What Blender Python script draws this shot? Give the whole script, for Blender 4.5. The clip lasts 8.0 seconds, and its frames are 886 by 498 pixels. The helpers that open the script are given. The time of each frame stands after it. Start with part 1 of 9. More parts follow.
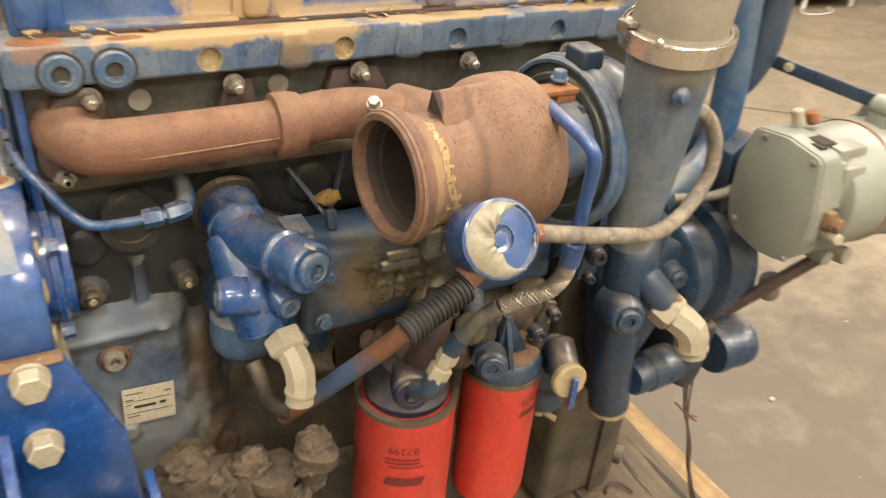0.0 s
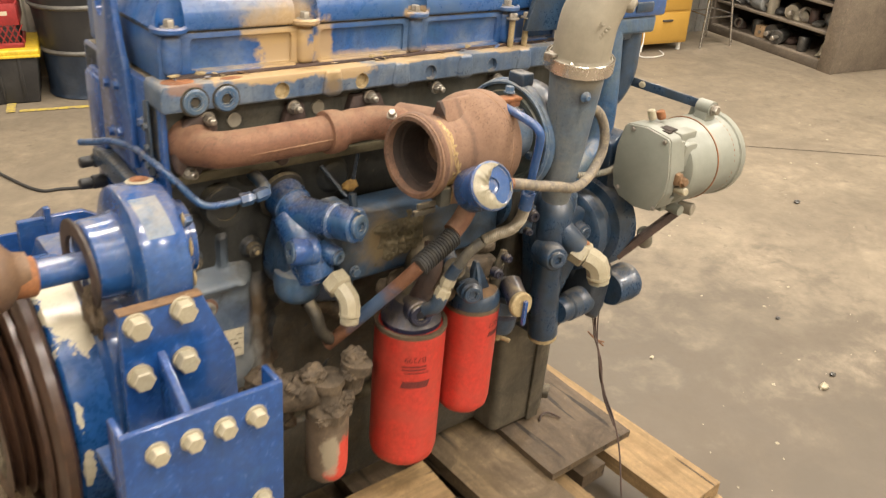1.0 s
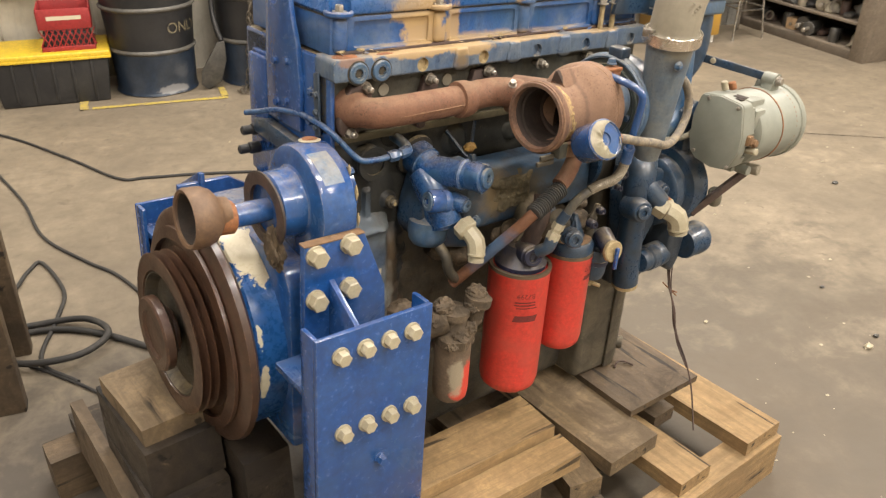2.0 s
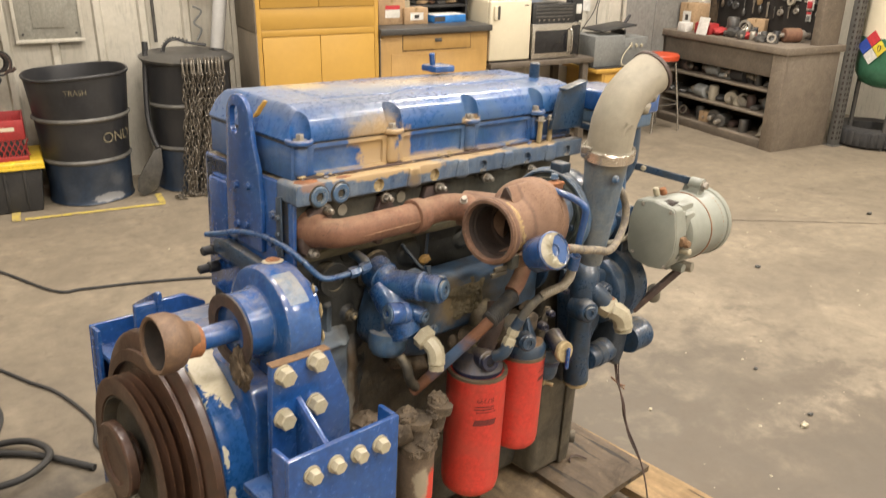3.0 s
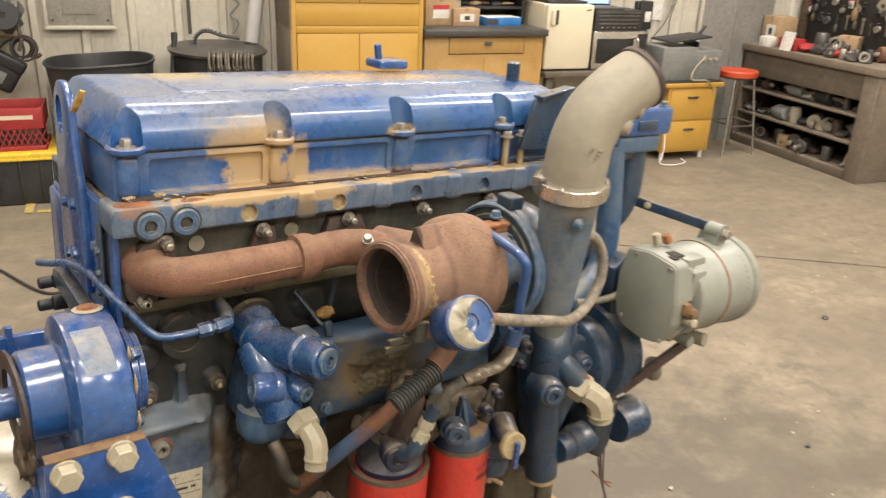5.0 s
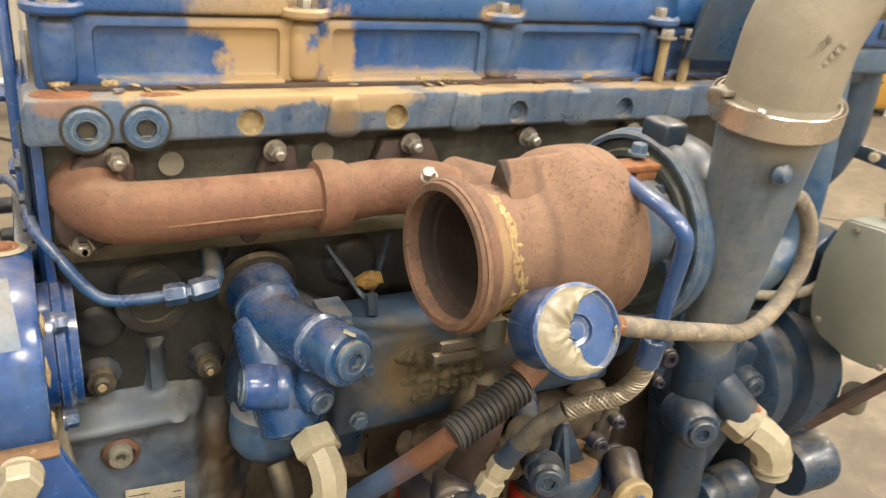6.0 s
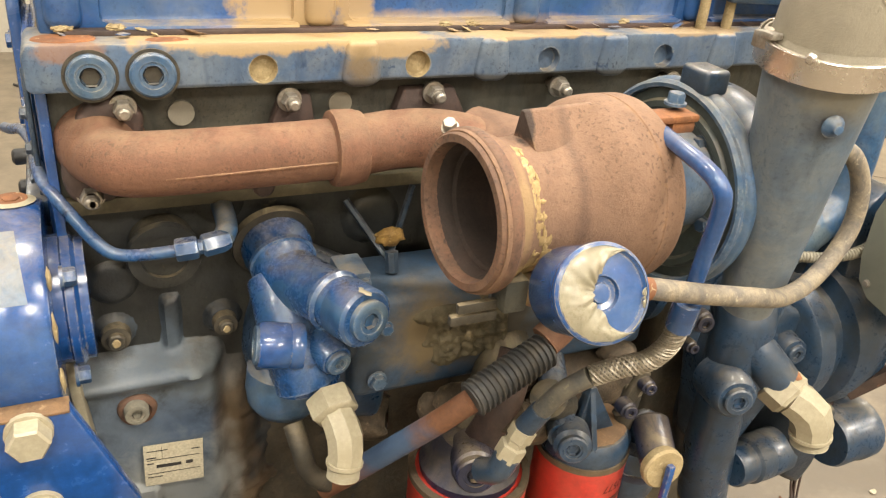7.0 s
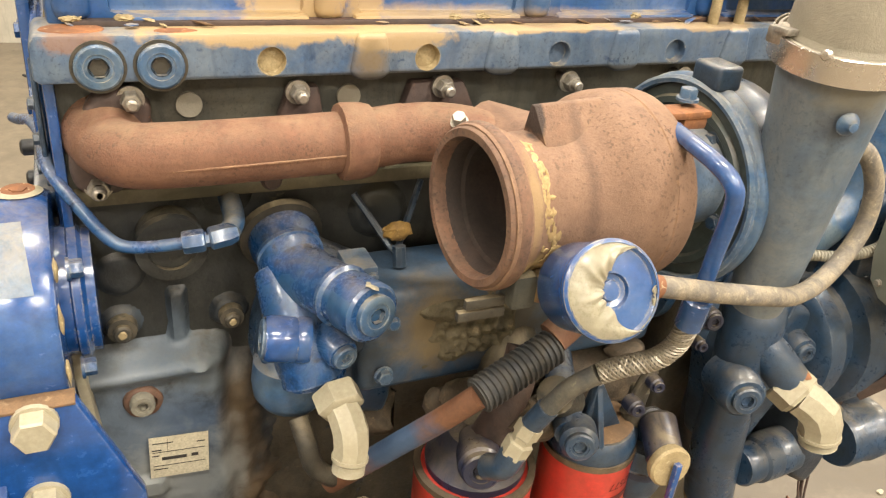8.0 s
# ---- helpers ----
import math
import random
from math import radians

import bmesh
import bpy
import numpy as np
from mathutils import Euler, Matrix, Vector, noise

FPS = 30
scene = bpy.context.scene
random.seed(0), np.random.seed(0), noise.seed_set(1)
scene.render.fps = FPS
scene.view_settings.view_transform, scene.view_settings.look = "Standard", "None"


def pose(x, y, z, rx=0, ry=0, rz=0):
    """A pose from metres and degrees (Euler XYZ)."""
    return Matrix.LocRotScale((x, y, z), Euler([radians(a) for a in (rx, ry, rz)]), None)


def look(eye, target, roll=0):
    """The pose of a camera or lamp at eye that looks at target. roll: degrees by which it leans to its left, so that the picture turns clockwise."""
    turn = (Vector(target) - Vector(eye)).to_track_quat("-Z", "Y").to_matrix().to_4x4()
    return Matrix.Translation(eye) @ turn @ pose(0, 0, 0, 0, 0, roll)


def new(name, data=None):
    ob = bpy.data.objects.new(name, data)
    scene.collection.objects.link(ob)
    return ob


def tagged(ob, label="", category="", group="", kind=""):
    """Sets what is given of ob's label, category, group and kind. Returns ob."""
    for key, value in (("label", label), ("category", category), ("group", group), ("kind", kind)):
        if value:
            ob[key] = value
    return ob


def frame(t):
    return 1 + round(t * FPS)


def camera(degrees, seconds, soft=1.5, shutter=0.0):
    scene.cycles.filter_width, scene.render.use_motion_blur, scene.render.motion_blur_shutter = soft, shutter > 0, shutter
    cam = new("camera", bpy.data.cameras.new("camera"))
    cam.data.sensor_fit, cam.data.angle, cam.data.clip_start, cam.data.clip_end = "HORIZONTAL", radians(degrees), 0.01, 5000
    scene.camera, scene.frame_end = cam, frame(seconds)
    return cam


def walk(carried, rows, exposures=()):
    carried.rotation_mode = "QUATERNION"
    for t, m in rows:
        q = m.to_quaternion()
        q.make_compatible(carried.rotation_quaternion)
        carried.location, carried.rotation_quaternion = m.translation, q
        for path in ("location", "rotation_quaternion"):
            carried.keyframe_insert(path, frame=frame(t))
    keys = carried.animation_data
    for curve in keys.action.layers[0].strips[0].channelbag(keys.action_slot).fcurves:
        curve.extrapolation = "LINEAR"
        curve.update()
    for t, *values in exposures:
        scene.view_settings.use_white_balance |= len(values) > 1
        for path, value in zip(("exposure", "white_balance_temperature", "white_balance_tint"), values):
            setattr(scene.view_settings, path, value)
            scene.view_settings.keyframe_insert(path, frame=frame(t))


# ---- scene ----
cam = camera(58.0, 8.0, soft=1.2, shutter=0.5)
PATH = [
    (0, (-0.192, -0.867, 1.631), (0.642, 0.593, 0.548), 2.0),
    (0.5, (-0.427, -1.02, 1.688), (0.635, 0.356, 0.698), 2.3),
    (1, (-0.616, -1.162, 1.736), (0.516, 0.181, 0.78), 2.5),
    (1.5, (-0.763, -1.26, 1.736), (0.277, 0.151, 0.773), 0.7),
    (1.7, (-0.845, -1.259, 1.744), (0.206, 0.139, 0.774), 0.9),
    (2.8, (-1.014, -1.253, 1.81), (0.237, 0.085, 1.009), 1.1),
    (3, (-1.005, -1.255, 1.828), (0.272, 0.089, 1.078), 0.9),
    (3.5, (-0.997, -1.271, 1.82), (0.293, 0.086, 1.116), 0.6),
    (4, (-0.85, -1.3, 1.802), (0.392, 0.1, 1.096), 0.4),
    (4.2, (-0.738, -1.304, 1.797), (0.481, 0.116, 1.092), 0.5),
    (5.3, (-0.395, -0.983, 1.693), (0.681, 0.522, 0.934), 3.0),
    (5.5, (-0.329, -0.909, 1.656), (0.683, 0.63, 0.875), 3.0),
    (6, (-0.181, -0.776, 1.566), (0.651, 0.82, 0.694), 2.9),
    (6.5, (-0.152, -0.746, 1.554), (0.595, 0.852, 0.612), 2.1),
    (7, (-0.148, -0.751, 1.548), (0.577, 0.839, 0.576), 2.1),
    (7.5, (-0.149, -0.75, 1.548), (0.567, 0.838, 0.565), 2.3),
    (8, (-0.147, -0.746, 1.546), (0.56, 0.844, 0.561), 2.4),
]
walk(cam, [(t, look(eye, target, roll)) for t, eye, target, roll in PATH],
     exposures=[(0, 0.03, 6850, 10), (1.5, -0.02, 6600, 10), (3, -0.08, 6500, 10), (4.2, -0.12, 6500, 10), (5.5, -0.2, 6500, 10), (6.0, 0.06, 6700, 8), (6.5, 0.18, 6700, 7), (8, 0.3, 6700, 7)])

# ---- world and light ----
ROOM = pose(0, 0, 0, 0, 0, -16)          # the building stands turned against the engine
world = bpy.data.worlds.new("shop_world")
scene.world = world
world.use_nodes = True
world.node_tree.nodes["Background"].inputs[0].default_value = (0.9, 0.85, 0.75, 1)
world.node_tree.nodes["Background"].inputs[1].default_value = 0.02
scene.view_settings.exposure = 0.0


def ceiling_lamp(u, v, z, power, sx, sy, colour=(1.0, 0.925, 0.845)):
    lamp = bpy.data.lights.new("ceiling_lamp", "AREA")
    lamp.shape, lamp.size, lamp.size_y, lamp.energy, lamp.color = "RECTANGLE", sx, sy, power, colour
    ob = new("ceiling_lamp", lamp)
    ob.matrix_world = ROOM @ pose(u, v, z)
    return ob


for lu, watts in ((-3.2, 100), (0.4, 152), (4.0, 232)):
    for lv in (-5.4, -2.4, 0.6, 3.4):
        ceiling_lamp(lu, lv, 5.3, watts * (1.22 if lv < 0 else 0.93), 1.25, 0.3)

# ---- materials ----


def nodes_of(name):
    m = bpy.data.materials.new(name)
    m.use_nodes = True
    return m, m.node_tree, m.node_tree.nodes["Principled BSDF"]


def put(tree, kind, **kw):
    n = tree.nodes.new(kind)
    for k, v in kw.items():
        if k in n.inputs:
            n.inputs[k].default_value = v
    return n


def noise_fac(tree, coord, scale, lo, hi, detail=5.0, rough=0.6, distort=0.0):
    """A noise, stretched so that lo..hi becomes 0..1."""
    n = put(tree, "ShaderNodeTexNoise", Scale=scale, Detail=detail, Roughness=rough, Distortion=distort)
    tree.links.new(coord, n.inputs["Vector"])
    r = tree.nodes.new("ShaderNodeMapRange")
    r.inputs["From Min"].default_value, r.inputs["From Max"].default_value = lo, hi
    tree.links.new(n.outputs["Fac"], r.inputs["Value"])
    return r.outputs["Result"], n.outputs["Fac"]


def mixc(tree, fac, a, b):
    m = tree.nodes.new("ShaderNodeMix")
    m.data_type = "RGBA"
    if isinstance(fac, float):
        m.inputs["Factor"].default_value = fac
    else:
        tree.links.new(fac, m.inputs["Factor"])
    for slot, v in ((6, a), (7, b)):
        if isinstance(v, tuple):
            m.inputs[slot].default_value = (*v, 1)
        else:
            tree.links.new(v, m.inputs[slot])
    return m.outputs[2]


def mathn(tree, op, a, b=0.0):
    m = tree.nodes.new("ShaderNodeMath")
    m.operation = op
    for i, v in enumerate((a, b)):
        if isinstance(v, (int, float)):
            m.inputs[i].default_value = v
        else:
            tree.links.new(v, m.inputs[i])
    return m.outputs[0]


def surface(name, base, second=None, third=None, amount=(0.45, 0.65), amount3=(0.62, 0.7), scale=9.0, scale3=60.0,
            rough=0.5, rough2=0.8, metal=0.0, bump=0.15, bump_scale=120.0, tint=0.28, coat=0.0, stains=(), distort=0.7, mottle=0.5,
            haze=None, dust=0.0, streak=0.0, pits=0.0, lumps=0.35, grain=None, wear=None):
    """A worn surface: a base colour, a second colour in broad uneven patches, a third in small flecks, fine relief.
    haze: (colour, strength) of a thin wiped film; dust: settled dust on faces that look up; streak: dark runs;
    pits: small dark specks. stains: (centre, radius xyz, colour, strength): a spill, dust patch or painted light or
    shade with a ragged edge."""
    m, tree, bsdf = nodes_of(name)
    tc = tree.nodes.new("ShaderNodeTexCoord").outputs["Object"]
    second = second or tuple(c * 0.75 for c in base)
    wide, raw = noise_fac(tree, tc, scale, amount[0], amount[1], 9.0, 0.66, distort)
    fine, rawf = noise_fac(tree, tc, scale * 11, 0.3, 0.7, 5.0, 0.7)
    shade = mixc(tree, fine, tuple(c * (1 - tint) for c in base), tuple(min(1, c * (1 + tint)) for c in base))
    col = mixc(tree, wide, shade, second)
    blot, _ = noise_fac(tree, tc, scale * 2.7, 0.36, 0.68, 9.0, 0.72, 1.4)
    col = mixc(tree, mathn(tree, "MULTIPLY", blot, mottle), col, tuple(c * 0.42 for c in base))
    if haze:
        film, _ = noise_fac(tree, tc, scale * 0.8, 0.38, 0.7, 6.0, 0.55, 2.2)
        wisp, _ = noise_fac(tree, tc, scale * 4.5, 0.3, 0.66, 8.0, 0.7, 2.6)
        film = mathn(tree, "MULTIPLY", mathn(tree, "MULTIPLY", film, mathn(tree, "ADD", mathn(tree, "MULTIPLY", wisp, 0.65), 0.35)), haze[1])
        col = mixc(tree, film, col, haze[0])
    if streak:
        mp = tree.nodes.new("ShaderNodeMapping")
        mp.inputs["Scale"].default_value = (1.0, 1.0, 0.16)
        tree.links.new(tc, mp.inputs["Vector"])
        runs, _ = noise_fac(tree, mp.outputs[0], 45.0, 0.52, 0.72, 6.0, 0.6, 0.3)
        col = mixc(tree, mathn(tree, "MULTIPLY", runs, streak), col, tuple(c * 0.35 for c in base))
    if grain:
        mp = tree.nodes.new("ShaderNodeMapping")
        mp.inputs["Scale"].default_value = grain
        tree.links.new(tc, mp.inputs["Vector"])
        fibre, _ = noise_fac(tree, mp.outputs[0], 1.0, 0.42, 0.62, 8.0, 0.65, 0.6)
        col = mixc(tree, mathn(tree, "MULTIPLY", fibre, 0.6), col, tuple(c * 0.4 for c in base))
        crack, _ = noise_fac(tree, mp.outputs[0], 0.55, 0.63, 0.67, 4.0, 0.5, 0.4)
        col = mixc(tree, crack, col, tuple(c * 0.12 for c in base))
    if third:
        fleck, _ = noise_fac(tree, tc, scale3, amount3[0], amount3[1], 5.0, 0.65, 0.5)
        col = mixc(tree, fleck, col, third)
    if pits:
        speck, _ = noise_fac(tree, tc, 270.0, 0.55, 0.64, 3.0, 0.6)
        where, _ = noise_fac(tree, tc, 14.0, 0.4, 0.65, 4.0, 0.6)
        col = mixc(tree, mathn(tree, "MULTIPLY", mathn(tree, "MULTIPLY", speck, where), pits), col, tuple(c * 0.2 for c in base))
    if wear:
        bev = tree.nodes.new("ShaderNodeBevel")
        bev.samples = 4
        bev.inputs["Radius"].default_value = 0.0035
        ng = tree.nodes.new("ShaderNodeNewGeometry")
        dot = tree.nodes.new("ShaderNodeVectorMath")
        dot.operation = "DOT_PRODUCT"
        tree.links.new(bev.outputs[0], dot.inputs[0])
        tree.links.new(ng.outputs["Normal"], dot.inputs[1])
        rim = tree.nodes.new("ShaderNodeMapRange")
        rim.inputs["From Min"].default_value, rim.inputs["From Max"].default_value = 0.985, 0.9
        tree.links.new(dot.outputs["Value"], rim.inputs["Value"])
        rub, _ = noise_fac(tree, tc, 70.0, 0.46, 0.58, 6.0, 0.7, 0.8)
        col = mixc(tree, mathn(tree, "MULTIPLY", mathn(tree, "MULTIPLY", rim.outputs[0], rub), wear[1]), col, wear[0])
    if dust:
        geo = tree.nodes.new("ShaderNodeNewGeometry")
        xyz = tree.nodes.new("ShaderNodeSeparateXYZ")
        tree.links.new(geo.outputs["Normal"], xyz.inputs[0])
        up = tree.nodes.new("ShaderNodeMapRange")
        up.inputs["From Min"].default_value, up.inputs["From Max"].default_value = 0.35, 0.95
        tree.links.new(xyz.outputs["Z"], up.inputs["Value"])
        lay, _ = noise_fac(tree, tc, 26.0, 0.36, 0.62, 8.0, 0.7, 0.8)
        col = mixc(tree, mathn(tree, "MULTIPLY", mathn(tree, "MULTIPLY", up.outputs[0], lay), dust), col, (0.36, 0.28, 0.16))
    for centre, radius, colour, strength, *hard in stains:
        mp = tree.nodes.new("ShaderNodeMapping")
        mp.vector_type = "TEXTURE"
        mp.inputs["Location"].default_value, mp.inputs["Scale"].default_value = centre, radius
        tree.links.new(tc, mp.inputs["Vector"])
        ln = tree.nodes.new("ShaderNodeVectorMath")
        ln.operation = "LENGTH"
        tree.links.new(mp.outputs[0], ln.inputs[0])
        ragged = put(tree, "ShaderNodeTexNoise", Scale=28.0 if max(radius[:2]) < 0.4 else 5.0, Detail=9.0, Roughness=0.66, Distortion=0.25)
        tree.links.new(tc, ragged.inputs["Vector"])
        edge = mathn(tree, "ADD", ln.outputs["Value"], mathn(tree, "MULTIPLY", mathn(tree, "SUBTRACT", ragged.outputs["Fac"], 0.5), 2.8 if hard == [1] or max(radius[:2]) > 0.4 else 1.9))
        rng = tree.nodes.new("ShaderNodeMapRange")
        rng.inputs["From Min"].default_value, rng.inputs["From Max"].default_value = (1.02, 0.96) if hard == [1] else (1.12, 0.82) if hard else (1.35, 0.5)
        rng.inputs["To Max"].default_value = strength
        tree.links.new(edge, rng.inputs["Value"])
        col = mixc(tree, rng.outputs[0], col, colour)
    tree.links.new(col, bsdf.inputs["Base Color"])
    rr = tree.nodes.new("ShaderNodeMapRange")
    rr.inputs["To Min"].default_value, rr.inputs["To Max"].default_value = rough, rough2
    tree.links.new(mathn(tree, "MAXIMUM", wide, mathn(tree, "MULTIPLY", fine, 0.7)), rr.inputs["Value"])
    tree.links.new(rr.outputs[0], bsdf.inputs["Roughness"])
    bsdf.inputs["Metallic"].default_value = metal
    bsdf.inputs["Coat Weight"].default_value, bsdf.inputs["Coat Roughness"].default_value = coat, 0.14
    if bump:
        bn = put(tree, "ShaderNodeTexNoise", Scale=bump_scale, Detail=6.0, Roughness=0.65)
        tree.links.new(tc, bn.inputs["Vector"])
        big = put(tree, "ShaderNodeTexNoise", Scale=bump_scale * 0.16, Detail=3.0, Roughness=0.5)
        tree.links.new(tc, big.inputs["Vector"])
        hgt = mathn(tree, "ADD", bn.outputs["Fac"], mathn(tree, "MULTIPLY", big.outputs["Fac"], lumps * 6))
        bp = put(tree, "ShaderNodeBump", Strength=min(1.0, bump * 1.5), Distance=0.002)
        tree.links.new(hgt, bp.inputs["Height"])
        tree.links.new(bp.outputs[0], bsdf.inputs["Normal"])
    return m


TAN = (0.37, 0.255, 0.122)
M = {}
M["blue"] = surface("blue_enamel", (0.010, 0.064, 0.235), (0.016, 0.078, 0.215), TAN, (0.46, 0.72), (0.73, 0.75), 7, 30, 0.13, 0.36, bump=0.07, mottle=0.45, coat=0.4, haze=((0.125, 0.19, 0.26), 0.3), wear=((0.3, 0.28, 0.22), 0.7), dust=0.35, streak=0.3)
M["blue_deep"] = surface("blue_enamel_deep", (0.010, 0.058, 0.22), (0.015, 0.068, 0.2), (0.2, 0.17, 0.11), (0.46, 0.72), (0.78, 0.82), 7, 30, 0.16, 0.36, bump=0.06, mottle=0.4, coat=0.4, haze=((0.06, 0.11, 0.2), 0.25), wear=((0.2, 0.22, 0.24), 0.4), dust=0.12, streak=0.3)
M["blue_worn"] = surface("blue_enamel_worn", (0.010, 0.062, 0.205), (0.022, 0.082, 0.185), (0.012, 0.022, 0.05), (0.44, 0.62), (0.6, 0.7), 18, 45, 0.16, 0.45, bump=0.12, coat=0.35, mottle=0.6, haze=((0.13, 0.2, 0.26), 0.28), wear=((0.24, 0.26, 0.27), 0.8), dust=0.35, streak=0.5, pits=0.6)
M["blue_dusty"] = surface("blue_enamel_dusty", (0.024, 0.083, 0.185), (0.09, 0.13, 0.15), (0.26, 0.21, 0.13), (0.42, 0.66), (0.68, 0.76), 16, 60, 0.25, 0.6, bump=0.12, mottle=0.55, haze=((0.17, 0.195, 0.22), 0.45), wear=((0.24, 0.26, 0.27), 0.8), dust=0.5, streak=0.3, pits=0.5)
M["blue_pale"] = surface("blue_enamel_hazed", (0.06, 0.115, 0.205), (0.12, 0.155, 0.19), (0.03, 0.065, 0.14), (0.42, 0.66), (0.62, 0.74), 13, 26, 0.36, 0.62, bump=0.12, mottle=0.5, haze=((0.25, 0.265, 0.255), 0.55), wear=((0.24, 0.26, 0.27), 0.8), dust=0.5, streak=0.6, pits=0.4)
M["blue_dark"] = surface("blue_enamel_oily", (0.014, 0.044, 0.094), (0.025, 0.037, 0.05), (0.13, 0.11, 0.07), (0.4, 0.62), (0.68, 0.78), 15, 60, 0.2, 0.5, bump=0.18, coat=0.2, mottle=0.6, haze=((0.07, 0.1, 0.145), 0.28), wear=((0.13, 0.15, 0.17), 0.7), dust=0.35, streak=0.3, pits=0.5)
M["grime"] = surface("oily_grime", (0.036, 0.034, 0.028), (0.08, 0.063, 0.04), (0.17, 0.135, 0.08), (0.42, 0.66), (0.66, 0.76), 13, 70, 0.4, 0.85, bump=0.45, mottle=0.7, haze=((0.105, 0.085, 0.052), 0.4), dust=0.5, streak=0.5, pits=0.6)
M["block_side"] = surface("block_side_olive", (0.026, 0.027, 0.025), (0.014, 0.016, 0.017), (0.12, 0.1, 0.06), (0.4, 0.66), (0.66, 0.78), 8, 40, 0.42, 0.8, bump=0.3, mottle=0.75, haze=((0.075, 0.07, 0.05), 0.4), dust=0.35, streak=0.7, pits=0.6)
M["dust_grey"] = surface("dusty_grey_casting", (0.2, 0.19, 0.155), (0.27, 0.235, 0.165), (0.08, 0.075, 0.06), (0.4, 0.66), (0.62, 0.76), 20, 60, 0.6, 0.85, bump=0.3, mottle=0.5, streak=0.3)
M["caked"] = surface("caked_oil_dirt", (0.125, 0.09, 0.055), (0.045, 0.033, 0.021), (0.26, 0.19, 0.11), (0.4, 0.6), (0.62, 0.74), 26, 80, 0.7, 0.9, bump=1.0, bump_scale=170, mottle=0.6)
M["head_side"] = surface("head_side_paint", (0.05, 0.053, 0.046), (0.075, 0.066, 0.045), (0.018, 0.02, 0.021), (0.4, 0.64), (0.62, 0.76), 11, 40, 0.4, 0.75, bump=0.25, mottle=0.6, haze=((0.11, 0.102, 0.075), 0.5), dust=0.6, streak=0.6, pits=0.5)
M["rust"] = surface("rusted_iron", (0.145, 0.066, 0.038), (0.185, 0.086, 0.05), (0.075, 0.042, 0.03), (0.4, 0.68), (0.66, 0.75), 11, 170, 0.75, 0.92, bump=0.35, bump_scale=380, mottle=0.4, haze=((0.25, 0.14, 0.08), 0.45), dust=0.2, wear=((0.32, 0.18, 0.09), 0.7), streak=0.3, pits=0.7, lumps=0.2)
M["rust_dark"] = surface("rusted_iron_dark", (0.075, 0.045, 0.035), (0.04, 0.03, 0.027), (0.18, 0.085, 0.045), (0.4, 0.66), (0.64, 0.76), 14, 70, 0.5, 0.8, bump=0.4, mottle=0.5)
M["rust_orange"] = surface("rust_orange", (0.30, 0.12, 0.045), (0.18, 0.08, 0.04), (0.4, 0.3, 0.18), (0.4, 0.6), (0.62, 0.7), 40, 120, 0.8, 0.9)
M["pulley"] = surface("oily_brown_iron", (0.055, 0.028, 0.018), (0.032, 0.018, 0.013), (0.16, 0.085, 0.045), (0.4, 0.66), (0.7, 0.78), 11, 60, 0.26, 0.48, bump=0.16, mottle=0.6, coat=0.12, haze=((0.13, 0.066, 0.038), 0.3), wear=((0.2, 0.11, 0.06), 0.7))
M["yoke_rust"] = surface("tan_rusted_iron", (0.16, 0.095, 0.053), (0.095, 0.056, 0.036), (0.34, 0.23, 0.13), (0.4, 0.66), (0.66, 0.76), 16, 60, 0.5, 0.75, bump=0.25, mottle=0.5)
M["yoke"] = surface("dusty_brown_iron", (0.06, 0.042, 0.032), (0.028, 0.021, 0.017), (0.2, 0.14, 0.09), (0.4, 0.62), (0.66, 0.76), 18, 70, 0.4, 0.7, bump=0.25, mottle=0.6)
for suffix, along in (("", (55.0, 4.0, 55.0)), ("_x", (4.0, 55.0, 55.0))):
    M["wood" + suffix] = surface("pine_timber" + suffix, (0.34, 0.225, 0.105), (0.24, 0.155, 0.075), (0.10, 0.065, 0.035), (0.42, 0.64), (0.68, 0.76), 5, 30, 0.65, 0.85, bump=0.5, mottle=0.45, grain=along)
    M["wood_dark" + suffix] = surface("oily_timber" + suffix, (0.13, 0.09, 0.052), (0.06, 0.043, 0.028), (0.22, 0.16, 0.09), (0.42, 0.64), (0.66, 0.76), 6, 36, 0.5, 0.8, bump=0.5, mottle=0.6, grain=along)
    # near-black timber: oily wood with the shade on its sides painted in
    M["wood_black" + suffix] = surface("black_shaded_timber" + suffix, (0.04, 0.029, 0.019), (0.018, 0.013, 0.01), (0.14, 0.1, 0.06), (0.4, 0.62), (0.64, 0.76), 7, 40, 0.45, 0.8, bump=0.5, mottle=0.6, grain=along)
    M["wood_grey" + suffix] = surface("weathered_timber" + suffix, (0.22, 0.155, 0.085), (0.09, 0.065, 0.04), (0.34, 0.26, 0.15), (0.4, 0.62), (0.66, 0.76), 7, 40, 0.6, 0.85, bump=0.5, mottle=0.6, grain=along)
M["cream"] = surface("cream_zinc", (0.36, 0.32, 0.225), (0.3, 0.262, 0.178), (0.19, 0.125, 0.07), (0.42, 0.7), (0.7, 0.78), 20, 70, 0.36, 0.55, bump=0.12, mottle=0.16, tint=0.14, wear=((0.42, 0.38, 0.3), 0.5))
M["steel"] = surface("dull_steel", (0.40, 0.37, 0.32), (0.28, 0.23, 0.17), (0.18, 0.12, 0.07), (0.4, 0.7), (0.66, 0.76), 40, 150, 0.35, 0.55, metal=0.7, bump=0.15)
M["band"] = surface("clamp_steel", (0.6, 0.55, 0.49), (0.53, 0.48, 0.42), None, (0.45, 0.7), scale=8, rough=0.2, rough2=0.34, metal=0.92, bump=0.03, mottle=0.06, tint=0.08)
